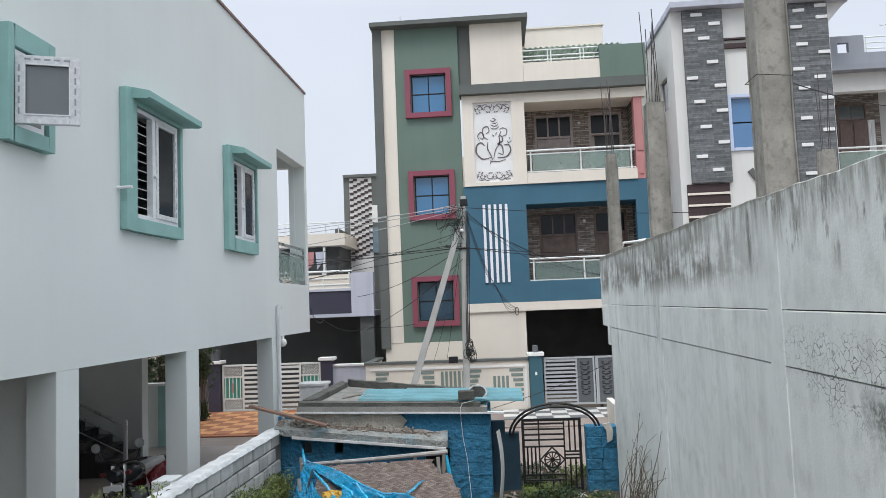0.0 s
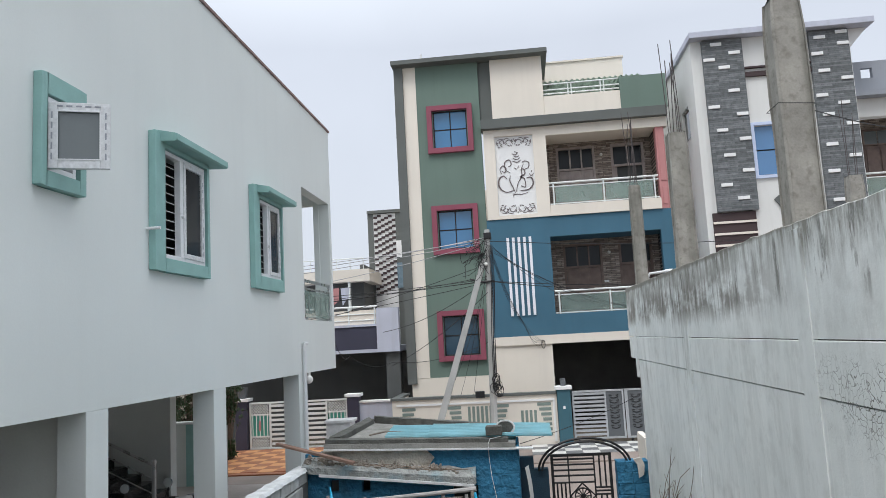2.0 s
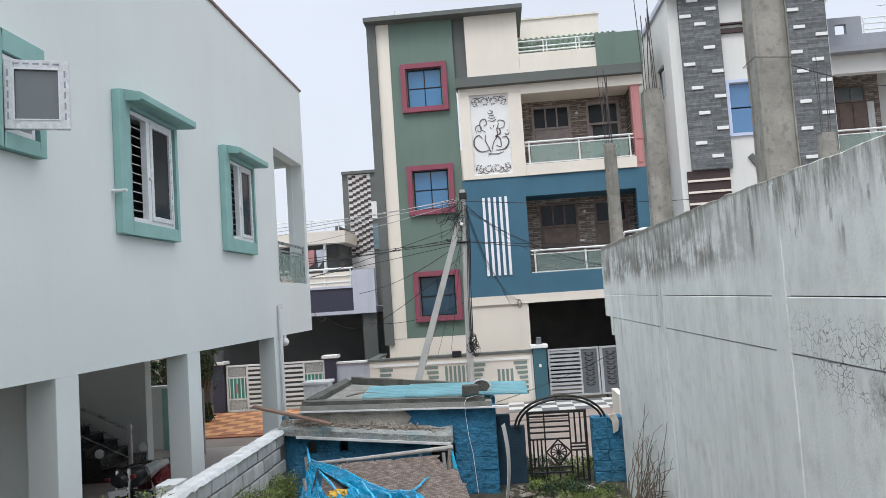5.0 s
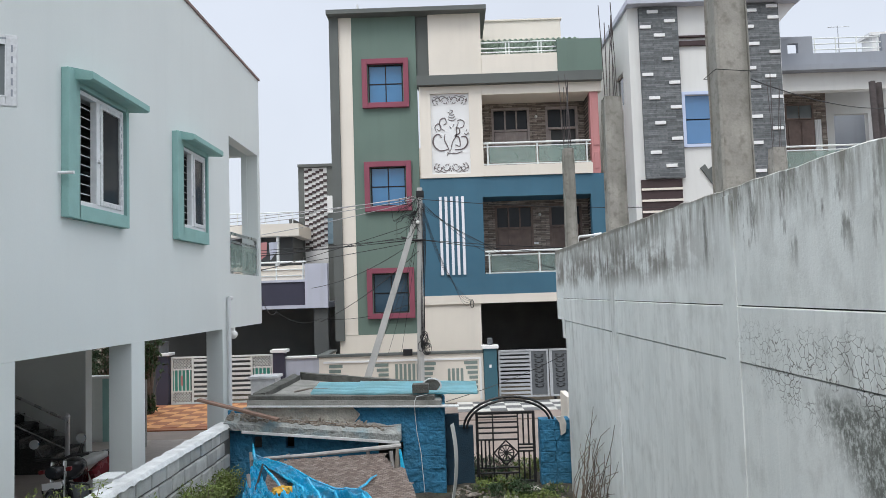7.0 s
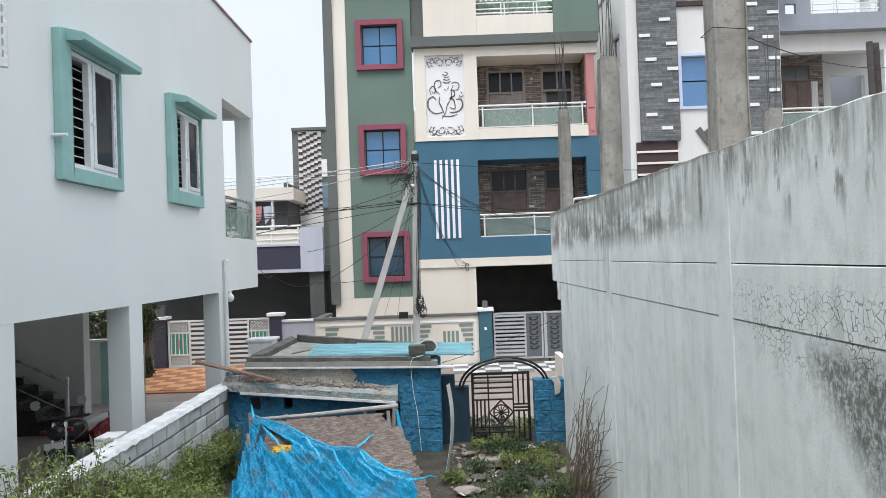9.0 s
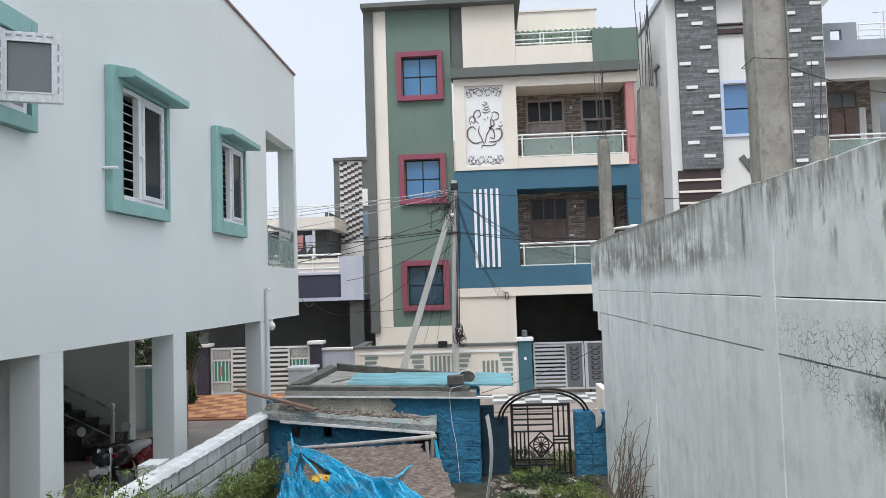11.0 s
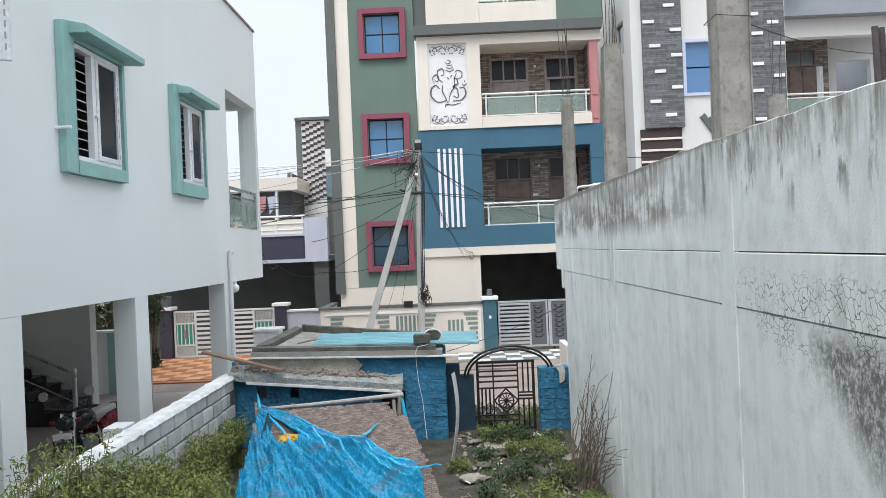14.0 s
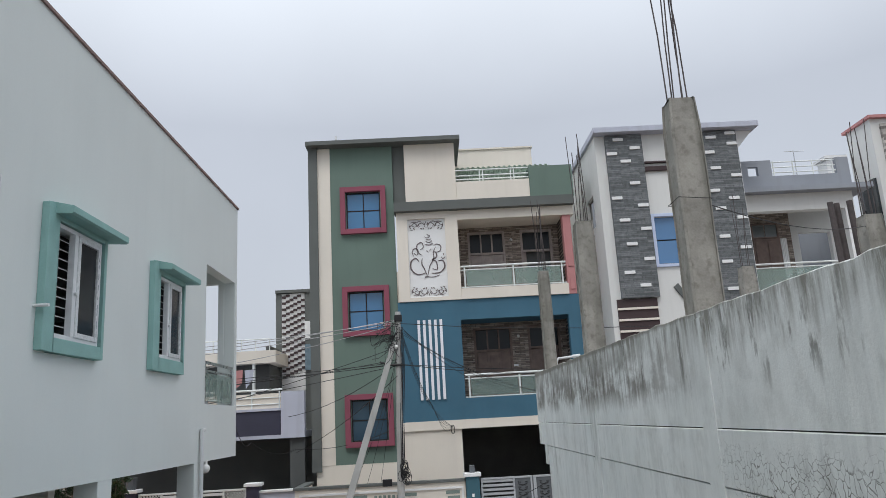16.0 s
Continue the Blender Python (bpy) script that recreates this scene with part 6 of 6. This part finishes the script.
for k in range(12):
    a = k * math.tau / 12
    gbar(cx + 0.03 * math.cos(a), cz + 0.03 * math.sin(a), cx + 0.11 * math.cos(a), cz + 0.11 * math.sin(a), 0.008)
part("hub", tube(bmesh.new(), (cx, 10.48, cz), (cx, 10.52, cz), 0.035, 12), "iron", yg)
arch = thing("gate_arch", "black iron double arch over the yard gate", "arch", (1.7, 10.5, 1))
for rr in (0.0, 0.05):
    part("arch_bar", run(bmesh.new(), [(1.70 - (0.68 - rr) * math.cos(k * math.pi / 24), 10.5, 0.86 + (0.43 - rr) * math.sin(k * math.pi / 24) + 0.06 * k / 24) for k in range(25)], 0.019, 6), "iron", arch)
dp = thing("gate_pier", "dark blue painted low wall beside the yard gate", "wall", (0.95, 10.6, 0), "gate piers")
part("wall", boxes((0.742, 1.165, 10.55, 10.72, 0, 0.88), (0.742, 0.95, 10.55, 10.72, 0.881, 1.06), bevel=0.008), "pier_dark", dp)
bp_ = thing("gate_pier", "flaking blue block gate pier with litter on top", "wall", (2.35, 10.5, 0), "gate piers")
part("core", boxes((2.165, 2.62, 10.46, 10.68, 0, 0.97)), "shed_blue", bp_)
solid("litter_bag", prism(bmesh.new(), [(2.40, 1.01), (2.52, 1.03), (2.56, 0.92), (2.54, 0.78), (2.47, 0.74), (2.46, 0.92)], "y", 10.36, 10.41), "paper", "white plastic scrap hanging over the blue pier", "litter")
solid("boundary_stub", boxes((2.74, 2.84, 11.4, 12.2, 0, 1.16), bevel=0.01), "cream", "cream plastered stub wall by the lane", "wall", "structure")
solid("step_stone", boxes((1.25, 1.75, 9.45, 9.8, -0.02, 0.04), bevel=0.02), "rubble", "worn stone slab in the yard path", "slab")

wp = thing("plastered_pillar", "white plastered low pillar by the lane", "pillar", (-3.0, 14.5, 0))
part("shaft", boxes((-3.30, -2.78, 14.4, 14.85, 0, 1.28), bevel=0.01), "limewash", wp)
part("cap", boxes((-3.34, -2.74, 14.36, 14.89, 1.281, 1.34), bevel=0.012), "limewash", wp)

# ---- yard: block wall ----
bw = thing("block_wall", "low grey concrete block wall with rough white mortar top", "wall", (-2.5, 7, 0))
part("mortar_core", boxes((-2.575, -2.425, -2, 10.1, -0.05, 1.10)), "mortar", bw)
bm = bmesh.new()
rows = []
for k in range(241):
    y = -2 + 12.15 * k / 240
    w, h = 0.02 * noise.noise((0, y * 9, 0)) + 0.012 * noise.noise((0, y * 31, 4)), 0.012 * noise.noise((3, y * 5, 0))
    rows.append([bm.verts.new(p) for p in ((-2.575, y, 1.10), (-2.575 + w, y, 1.125 + h), (-2.40 + 0.5 * w, y, 1.122 + h), (-2.372 + 0.4 * w, y, 1.078 + w * 1.2))])
for a, c in zip(rows, rows[1:]):
    for k in range(4):
        bm.faces.new((a[k], a[(k + 1) % 4], c[(k + 1) % 4], c[k]))
bm.faces.new(rows[-1])
bmesh.ops.recalc_face_normals(bm, faces=bm.faces)
part("mortar_cap", bm, "limewash", bw)
solid("wall_pad", boxes((-2.82, -2.605, 6.75, 7.05, 0, 1.14), bevel=0.01), "limewash", "white plastered pad behind the block wall", "ledge")


# ---- motorcycle in the parking ----
def motorcycle(at, turn):
    t = thing("motorcycle", "black motorcycle with dark red side panel and pale seat cover", "motorcycle", (0, 0, 0))

    def wheel(x):
        w = part("wheel", bmesh.new(), "rubber", t)
        bm = bmesh.new()
        n, r, rt = 28, 0.25, 0.055
        ring = []
        for k in range(n):
            a = k * math.tau / n
            ring.append([bm.verts.new((x + (r + rt * math.cos(b * math.tau / 8)) * math.cos(a), rt * math.sin(b * math.tau / 8), 0.305 + (r + rt * math.cos(b * math.tau / 8)) * math.sin(a))) for b in range(8)])
        for k in range(n):
            for b in range(8):
                bm.faces.new((ring[k][b], ring[k][(b + 1) % 8], ring[(k + 1) % n][(b + 1) % 8], ring[(k + 1) % n][b]))
        part("tyre", bm, "rubber", w)
        part("rim", run(bmesh.new(), [(x + 0.2 * math.cos(k * math.tau / 24), 0, 0.305 + 0.2 * math.sin(k * math.tau / 24)) for k in range(25)], 0.02, 6), "steel", w)
        for k in range(6):
            a = k * math.tau / 6
            part("spoke", tube(bmesh.new(), (x, 0, 0.305), (x + 0.2 * math.cos(a), 0, 0.305 + 0.2 * math.sin(a)), 0.014, 6), "steel", w)

    wheel(0.62)
    wheel(-0.62)

    def blob(name, c, s, material, label=""):
        bm = bmesh.new()
        bmesh.ops.create_uvsphere(bm, u_segments=18, v_segments=12, radius=1)
        for v in bm.verts:
            v.co = Vector((v.co.x * s[0] + c[0], v.co.y * s[1] + c[1], v.co.z * s[2] + c[2]))
        for f in bm.faces:
            f.smooth = True
        return part(name, bm, material, t, label)

    blob("fuel_tank", (0.16, 0, 0.80), (0.27, 0.15, 0.14), "bike")
    blob("engine", (0.05, 0, 0.42), (0.2, 0.15, 0.17), "gate_dark")
    part("seat", boxes((-0.62, 0.0, -0.12, 0.12, 0.76, 0.86), bevel=0.04), "seat", t, "pale grey seat cover")
    part("tail", boxes((-0.85, -0.55, -0.09, 0.09, 0.72, 0.84), bevel=0.03), "bike", t)
    hd = blob("headlight", (0.56, 0, 0.84), (0.09, 0.10, 0.095), "bike")
    part("lens", tube(bmesh.new(), (0.64, 0, 0.86), (0.665, 0, 0.86), 0.07, 18), "dark_glass", hd)
    part("front_mudguard", run(bmesh.new(), [(0.62 + 0.34 * math.cos(a * 0.2), 0, 0.305 + 0.34 * math.sin(a * 0.2)) for a in range(2, 13)], 0.04, 6), "bike", t)
    for s in (-1, 1):
        part("fork", tube(bmesh.new(), (0.62, s * 0.08, 0.30), (0.45, s * 0.08, 0.95), 0.022, 8), "chrome", t)
        part("handlebar", run(bmesh.new(), [(0.44, 0, 0.97), (0.42, s * 0.15, 1.0), (0.36, s * 0.34, 0.99)], 0.016, 8), "iron", t)
        part("indicator", boxes((0.52, 0.58, s * 0.17 - 0.03, s * 0.17 + 0.03, 0.84, 0.89), bevel=0.012), "bike_red", t)
        m_ = part("mirror", run(bmesh.new(), [(0.40, s * 0.22, 1.0), (0.42, s * 0.3, 1.15)], 0.008, 6), "iron", t)
        part("mirror_glass", tube(bmesh.new(), (0.42, s * 0.3, 1.2), (0.44, s * 0.3, 1.2), 0.06, 14), "mirror", m_)
        part("exhaust" if s > 0 else "side_panel", tube(bmesh.new(), (0.1, s * 0.17, 0.3), (-0.7, s * 0.18, 0.38), 0.045, 10) if s > 0 else boxes((-0.45, -0.1, -0.15, -0.1, 0.5, 0.74), bevel=0.03), "chrome" if s > 0 else "bike_red", t)
    part("tail_cowl", prism(bmesh.new(), [(-0.9, 0.70), (-0.15, 0.52), (-0.05, 0.70), (-0.5, 0.78), (-0.92, 0.80)], "y", 0.09, 0.15), "bike_red", t, "dark red rear cowl")
    part("frame", run(bmesh.new(), [(0.45, 0, 0.9), (0.3, 0, 0.62), (0.2, 0, 0.3), (-0.2, 0, 0.3), (-0.6, 0, 0.6)], 0.03, 8), "bike", t)
    part("swing_arm", boxes((-0.62, 0.0, 0.07, 0.1, 0.28, 0.34), (-0.62, 0.0, -0.1, -0.07, 0.28, 0.34)), "bike", t)
    part("number_plate", boxes((0.66, 0.67, -0.12, 0.12, 0.66, 0.74)), "wht", t)
    part("crash_guard", run(bmesh.new(), [(0.3, -0.28, 0.35), (0.36, -0.3, 0.6), (0.36, 0, 0.68), (0.36, 0.3, 0.6), (0.3, 0.28, 0.35)], 0.014, 6), "iron", t)
    t.matrix_basis = pose(*at, 6, 0, turn)
    return t


motorcycle((-4.0, 8.95, 0.012), -90)
pd = thing("pedal_cycle", "child's bicycle with cream wheel behind the motorcycle", "bicycle", (-4.5, 6.5, 0.012))
part("wheel", run(bmesh.new(), [(-4.55 + 0.2 * math.cos(k * 0.262), 6.45 + 0.03 * math.cos(k * 0.262), 0.25 + 0.2 * math.sin(k * 0.262)) for k in range(25)], 0.025, 6), "seat", pd)
part("frame", run(bmesh.new(), [(-4.55, 6.45, 0.25), (-4.75, 6.5, 0.5), (-5.05, 6.6, 0.45), (-5.1, 6.6, 0.22)], 0.018, 6), "bike_red", pd)
part("wheel", run(bmesh.new(), [(-5.1 + 0.2 * math.cos(k * 0.262), 6.6 + 0.03 * math.cos(k * 0.262), 0.25 + 0.2 * math.sin(k * 0.262)) for k in range(25)], 0.025, 6), "rubber", pd)


# ---- plants ----
def leaves(bm, centre, spread, count, size, rng, droop=0.3):
    for _ in range(count):
        r = rng.random() ** 0.6
        a, b = rng.random() * math.tau, math.acos(rng.uniform(-0.3, 1))
        p = Vector(centre) + Vector((spread[0] * r * math.cos(a) * math.sin(b), spread[1] * r * math.sin(a) * math.sin(b), spread[2] * r * math.cos(b)))
        q = Euler((rng.uniform(-1, 1), rng.uniform(-1, 1) + droop, rng.random() * math.tau)).to_matrix()
        s = size * rng.uniform(0.5, 1.3)
        vs = [bm.verts.new(p + q @ Vector(v) * s) for v in ((-1, 0, 0), (-0.2, -0.34, 0.08), (1, 0, -0.15), (-0.2, 0.34, 0.08))]
        bm.faces.new(vs)


def shrub(name, at, spread, stems, count, size, material, label, seed):
    rng = random.Random(seed)
    t = thing(name, label, "plant", at)
    st_, lf = bmesh.new(), bmesh.new()
    for _ in range(stems):
        a, r = rng.random() * math.tau, rng.random()
        e = Vector(at) + Vector((spread[0] * r * math.cos(a), spread[1] * r * math.sin(a), spread[2] * rng.uniform(0.5, 1.0)))
        m_ = Vector(at).lerp(e, 0.5) + Vector((0, 0, 0.08))
        b0 = Vector(at) + Vector((rng.uniform(-0.3, 0.3) * spread[0], rng.uniform(-0.3, 0.3) * spread[1], -0.05))
        run(st_, [b0, m_, e], [0.009, 0.006, 0.003], 4)
        for k in range(6):
            leaves(lf, b0.lerp(m_, k / 5) if k < 3 else m_.lerp(e, (k - 2) / 3), (0.10, 0.10, 0.09), count, size, rng)
    tagged(part("stem", st_, "dry", t), kind="stuff")
    tagged(part("foliage", lf, material, t), kind="stuff")
    return t


for k, (x, y, sx, sy, sz) in enumerate(((-2.15, 5.7, 0.3, 0.55, 0.62), (-1.9, 5.0, 0.45, 0.5, 0.70), (-1.45, 5.6, 0.4, 0.5, 0.50), (-2.2, 6.8, 0.22, 0.5, 0.5), (-2.15, 8.0, 0.2, 0.5, 0.42), (-2.25, 9.1, 0.15, 0.4, 0.45), (-1.7, 6.4, 0.35, 0.4, 0.4), (-0.9, 5.0, 0.5, 0.5, 0.35), (-2.1, 6.2, 0.35, 0.5, 0.75), (-1.75, 5.4, 0.4, 0.5, 0.8), (-2.2, 7.5, 0.25, 0.5, 0.6), (-2.2, 8.6, 0.2, 0.4, 0.55), (-1.5, 4.6, 0.5, 0.5, 0.8), (-1.9, 7.1, 0.3, 0.4, 0.5), (-2.0, 5.9, 0.4, 0.4, 0.95), (-1.6, 6.0, 0.45, 0.4, 0.8), (-2.15, 6.7, 0.3, 0.4, 0.85), (-1.2, 5.3, 0.5, 0.5, 0.8), (-2.2, 7.9, 0.25, 0.4, 0.75), (-2.2, 9.2, 0.2, 0.35, 0.6), (-2.25, 4.9, 0.35, 0.45, 1.22), (-2.2, 5.5, 0.3, 0.4, 1.16), (-2.2, 6.0, 0.25, 0.4, 1.0), (-2.25, 4.3, 0.4, 0.5, 1.28), (-1.8, 4.7, 0.5, 0.5, 1.0), (-1.85, 5.3, 0.45, 0.45, 0.98), (-2.36, 5.3, 0.3, 0.4, 1.36), (-2.36, 4.75, 0.3, 0.4, 1.42))):
    shrub("weed_bush", (x, y, 0), (sx, sy, sz), 58, 13, 0.025, "leaf", "bushy light green weeds by the block wall", 20 + k)
for k, (x, y, s) in enumerate(((1.75, 10.15, 0.2), (1.3, 10.2, 0.16), (2.2, 9.7, 0.2), (1.6, 9.2, 0.25), (1.9, 8.6, 0.3), (2.3, 8.0, 0.22), (1.5, 8.0, 0.3), (1.9, 7.3, 0.3), (1.2, 7.4, 0.25), (0.9, 8.6, 0.14), (1.85, 9.9, 0.15), (2.3, 7.0, 0.25), (1.45, 9.75, 0.25), (2.0, 9.3, 0.25), (1.7, 8.2, 0.28), (2.15, 8.9, 0.25), (1.25, 9.0, 0.2), (1.6, 10.3, 0.18), (2.05, 7.8, 0.3), (1.7, 6.8, 0.35), (1.3, 6.5, 0.3), (2.2, 6.2, 0.3), (1.4, 10.85, 0.3), (1.9, 10.9, 0.3), (1.65, 11.4, 0.35), (2.2, 11.3, 0.3), (1.2, 11.5, 0.3))):
    shrub("ground_weed", (x, y, 0), (s * 1.2, s * 1.2, s * 0.6), 14, 8, 0.028, "leaf" if k % 2 else "leaf_dark", "low green weeds growing in the yard path", 40 + k)
shrub("garden_shrub", (-7.12, 18.5, 0), (0.45, 0.8, 2.4), 60, 10, 0.07, "leaf_dark", "tall dark green shrub behind the parking", 71)
shrub("garden_shrub", (-7.9, 15.9, 0), (0.9, 0.5, 2.4), 60, 10, 0.06, "leaf_dark", "leafy dark green shrub over the screen wall", 73)
shrub("garden_shrub", (-7.6, 17.2, 0), (0.8, 0.8, 2.6), 60, 10, 0.07, "leaf_dark", "tall dark green shrub behind the parking", 72)
# broken chips, dead leaves and scraps trodden into the path
rng = random.Random(77)
for name, material, count, size, flat, label in (("path_rubble", "rubble", 260, 0.028, 0.45, "broken plaster chips and pebbles trodden into the path"), ("leaf_litter", "dry", 420, 0.022, 0.12, "dry brown leaves and twigs strewn on the path"), ("paper_scraps", "paper", 16, 0.04, 0.15, "pale paper and plastic scraps lying on the path")):
    bm = bmesh.new()
    for _ in range(count):
        x, y = rng.uniform(0.85, 2.5), 6.0 + 4.4 * rng.random()
        s = size * rng.uniform(0.4, 1.6)
        vs = bmesh.ops.create_icosphere(bm, subdivisions=1, radius=s)["verts"]
        q = Euler((rng.uniform(-0.4, 0.4), rng.uniform(-0.4, 0.4), rng.random() * math.tau)).to_matrix()
        k1, k2 = rng.uniform(0.8, 1.7), rng.uniform(0.5, 1.0)
        for v in vs:
            v.co = q @ Vector((v.co.x * k1 * rng.uniform(0.8, 1.2), v.co.y * k2 * rng.uniform(0.8, 1.2), v.co.z * flat)) + Vector((x, y, 0.03))
    solid(name, bm, material, label, "litter", "stuff")
# dry climber leaning on the boundary wall
rng = random.Random(9)
dc = thing("dry_creeper", "bare dry creeper stems leaning on the boundary wall", "plant", (2.35, 7.6, 0))
for k in range(64):
    y0, h = 7.2 + rng.random() * 1.3, 0.55 + rng.random() ** 1.4 * 1.05
    pts = []
    bx, cy = 2.25 + rng.random() * 0.22, rng.uniform(-0.35, 0.4)
    for j in range(9):
        f = j / 8
        pts.append((min(bx + 0.22 * f * rng.uniform(0.5, 1), 2.545), y0 + cy * f + 0.22 * math.sin(f * 4 + k) * f - (0.5 + 0.5 * (k % 5 == 0)) * f * f * (k % 3 < 2), -0.02 + h * (f ** 0.8) - (0.25 * max(0, f - 0.7) if k % 2 else 0)))
    part("stem", run(bmesh.new(), pts, [0.0075 - 0.0006 * j for j in range(9)], 4), "dry", dc)
# low grass over the yard earth
gr = bmesh.new()
for _ in range(5200):
    x, y = rng.uniform(0.85, 2.5), 5.5 + rng.random() * 4.9
    if noise.noise((x * 1.6, y * 1.2, 0)) + 0.25 * noise.noise((x * 5, y * 5, 0)) < -0.02 + 0.25 * (x < 1.2):
        continue
    h, a = rng.uniform(0.03, 0.12), rng.random() * math.tau
    dx, dy = 0.006 * math.cos(a), 0.006 * math.sin(a)
    b, e = Vector((x, y, 0.0)), Vector((x + rng.uniform(-0.05, 0.05), y + rng.uniform(-0.05, 0.05), h))
    gr.faces.new([gr.verts.new(p) for p in (b + Vector((dx, dy, 0)), b - Vector((dx, dy, 0)), e)])
solid("yard_grass", gr, "leaf", "sparse short grass on the damp earth", "grass", "stuff")
# litter and stones in the yard path
for k in range(16):
    x, y, s = rng.uniform(0.95, 2.45), rng.uniform(6.8, 10.2), rng.uniform(0.04, 0.14)
    bm = bmesh.new()
    bmesh.ops.create_icosphere(bm, subdivisions=2, radius=s)
    for v in bm.verts:
        v.co = Vector((v.co.x * 1.4, v.co.y, v.co.z * 0.35)) * (1 + 0.4 * noise.noise(v.co * 9 + Vector((k, 0, 0)))) + Vector((x, y, 0.02 + s * 0.15))
    solid("path_stone", bm, ("rubble", "soil", "roof_concrete")[k % 3], "flat broken stone lying in the yard path", "stone", group="yard stones")
lp = bmesh.new()
prism(lp, [(1.72, 10.05), (2.02, 10.15), (2.10, 9.95), (1.86, 9.88)], "z", 0.06, 0.075)
solid("paper_scrap", lp, "paper", "torn pale paper scrap on the weeds", "litter")

# ---- pieces of walls and ramps ----
def brick_mesh(lx, ly, lz, bev=0.008):
    bm = bmesh.new()
    box(bm, -lx / 2, lx / 2, -ly / 2, ly / 2, -lz / 2, lz / 2)
    bmesh.ops.bevel(bm, geom=bm.edges[:], offset=bev, segments=1, affect="EDGES")
    me = bpy.data.meshes.new("piece")
    bm.to_mesh(me)
    bm.free()
    return me


def piece(name, me, material, parent, at, rot=(0, 0, 0)):
    if not me.materials:
        me.materials.append(M[material])
    ob = new(name, me)
    ob.parent = parent
    ob.location = Vector(at) - BASE[parent.name]
    ob.rotation_euler = rot
    BASE[ob.name] = BASE[parent.name]
    return ob


rng = random.Random(3)
# grey blocks of the yard wall
full = brick_mesh(0.05, 0.374, 0.174, 0.012)
for r in range(6):
    y = 9.98 - (0.2 if r % 2 else 0.0)
    while y > 2.5:
        piece("block", full, "block", bw, (-2.420 + rng.uniform(-0.012, 0.010), y - 0.19, 0.995 - r * 0.197), (0, 0, rng.uniform(-0.012, 0.012)))
        y -= 0.398
# blue blocks of the shed and the pier
blk = brick_mesh(0.394, 0.03, 0.179, 0.006)
for r in range(4):
    x = -2.25 + (0.2 if r % 2 else 0)
    while x < 0.6:
        z = 0.09 + r * 0.182
        if not (-0.46 < x < 0.32) and not (r == 3):
            piece("block", blk, "shed_blue", sh, (x, 10.118 + rng.uniform(-0.005, 0.005), z), (0, 0, rng.uniform(-0.01, 0.01)))
        x += 0.398
for r in range(4):
    piece("block", blk, "shed_blue", sh, (0.535, 10.116, 0.64 + r * 0.182), (0, 0, rng.uniform(-0.01, 0.01)))
half = brick_mesh(0.221, 0.05, 0.157, 0.008)
for r in range(6):
    for k in range(2):
        piece("block", half, "shed_blue", bp_, (2.275 + k * 0.225 + (0.02 if r % 2 else 0), 10.452 + rng.uniform(-0.008, 0.008), 0.09 + r * 0.16), (0, 0, rng.uniform(-0.03, 0.03)))
# white stones on the slate towers
stone = brick_mesh(0.31, 0.05, 0.095, 0.006)
SET = (((0.38, 10.78), (0.86, 10.50), (0.16, 10.34), (0.55, 10.09), (0.75, 9.40), (0.17, 8.96), (0.92, 8.71), (0.33, 8.28), (0.93, 8.0), (0.46, 7.56), (0.92, 7.1), (0.3, 6.72), (0.72, 6.33)),
       ((0.27, 10.72), (0.86, 10.83), (0.88, 10.5), (0.17, 10.25), (0.30, 9.75), (0.88, 9.5), (0.17, 9.05), (0.72, 8.8), (0.28, 8.5), (0.88, 8.2), (0.28, 7.65), (0.85, 7.3), (0.25, 6.9), (0.8, 6.5), (0.3, 6.1)))
for (tower, x0, x1, z0), spots in zip(tw, SET):
    for dx, z in spots:
        piece("brick", stone, "wht", tower, (x0 + dx, GY - 0.13, z))
# chequered tiles
tile = [brick_mesh(0.40, 0.40, 0.012, 0.003) for _ in range(4)]
for i in range(10):
    for j in range(9):
        odd = (i + j) % 2
        piece("tile", tile[odd], "orange" if odd else "brown_tile", rp, (-8.15 + i * 0.405, 16.45 + j * 0.405, 0.036))
for i in range(9):
    for j in range(2, 6):
        odd = (i + j) % 2
        piece("tile", tile[2 + odd], "white_tile" if odd else "black_tile", rp2, (1.15 + i * 0.405, 16.65 + j * 0.405, 0.036))
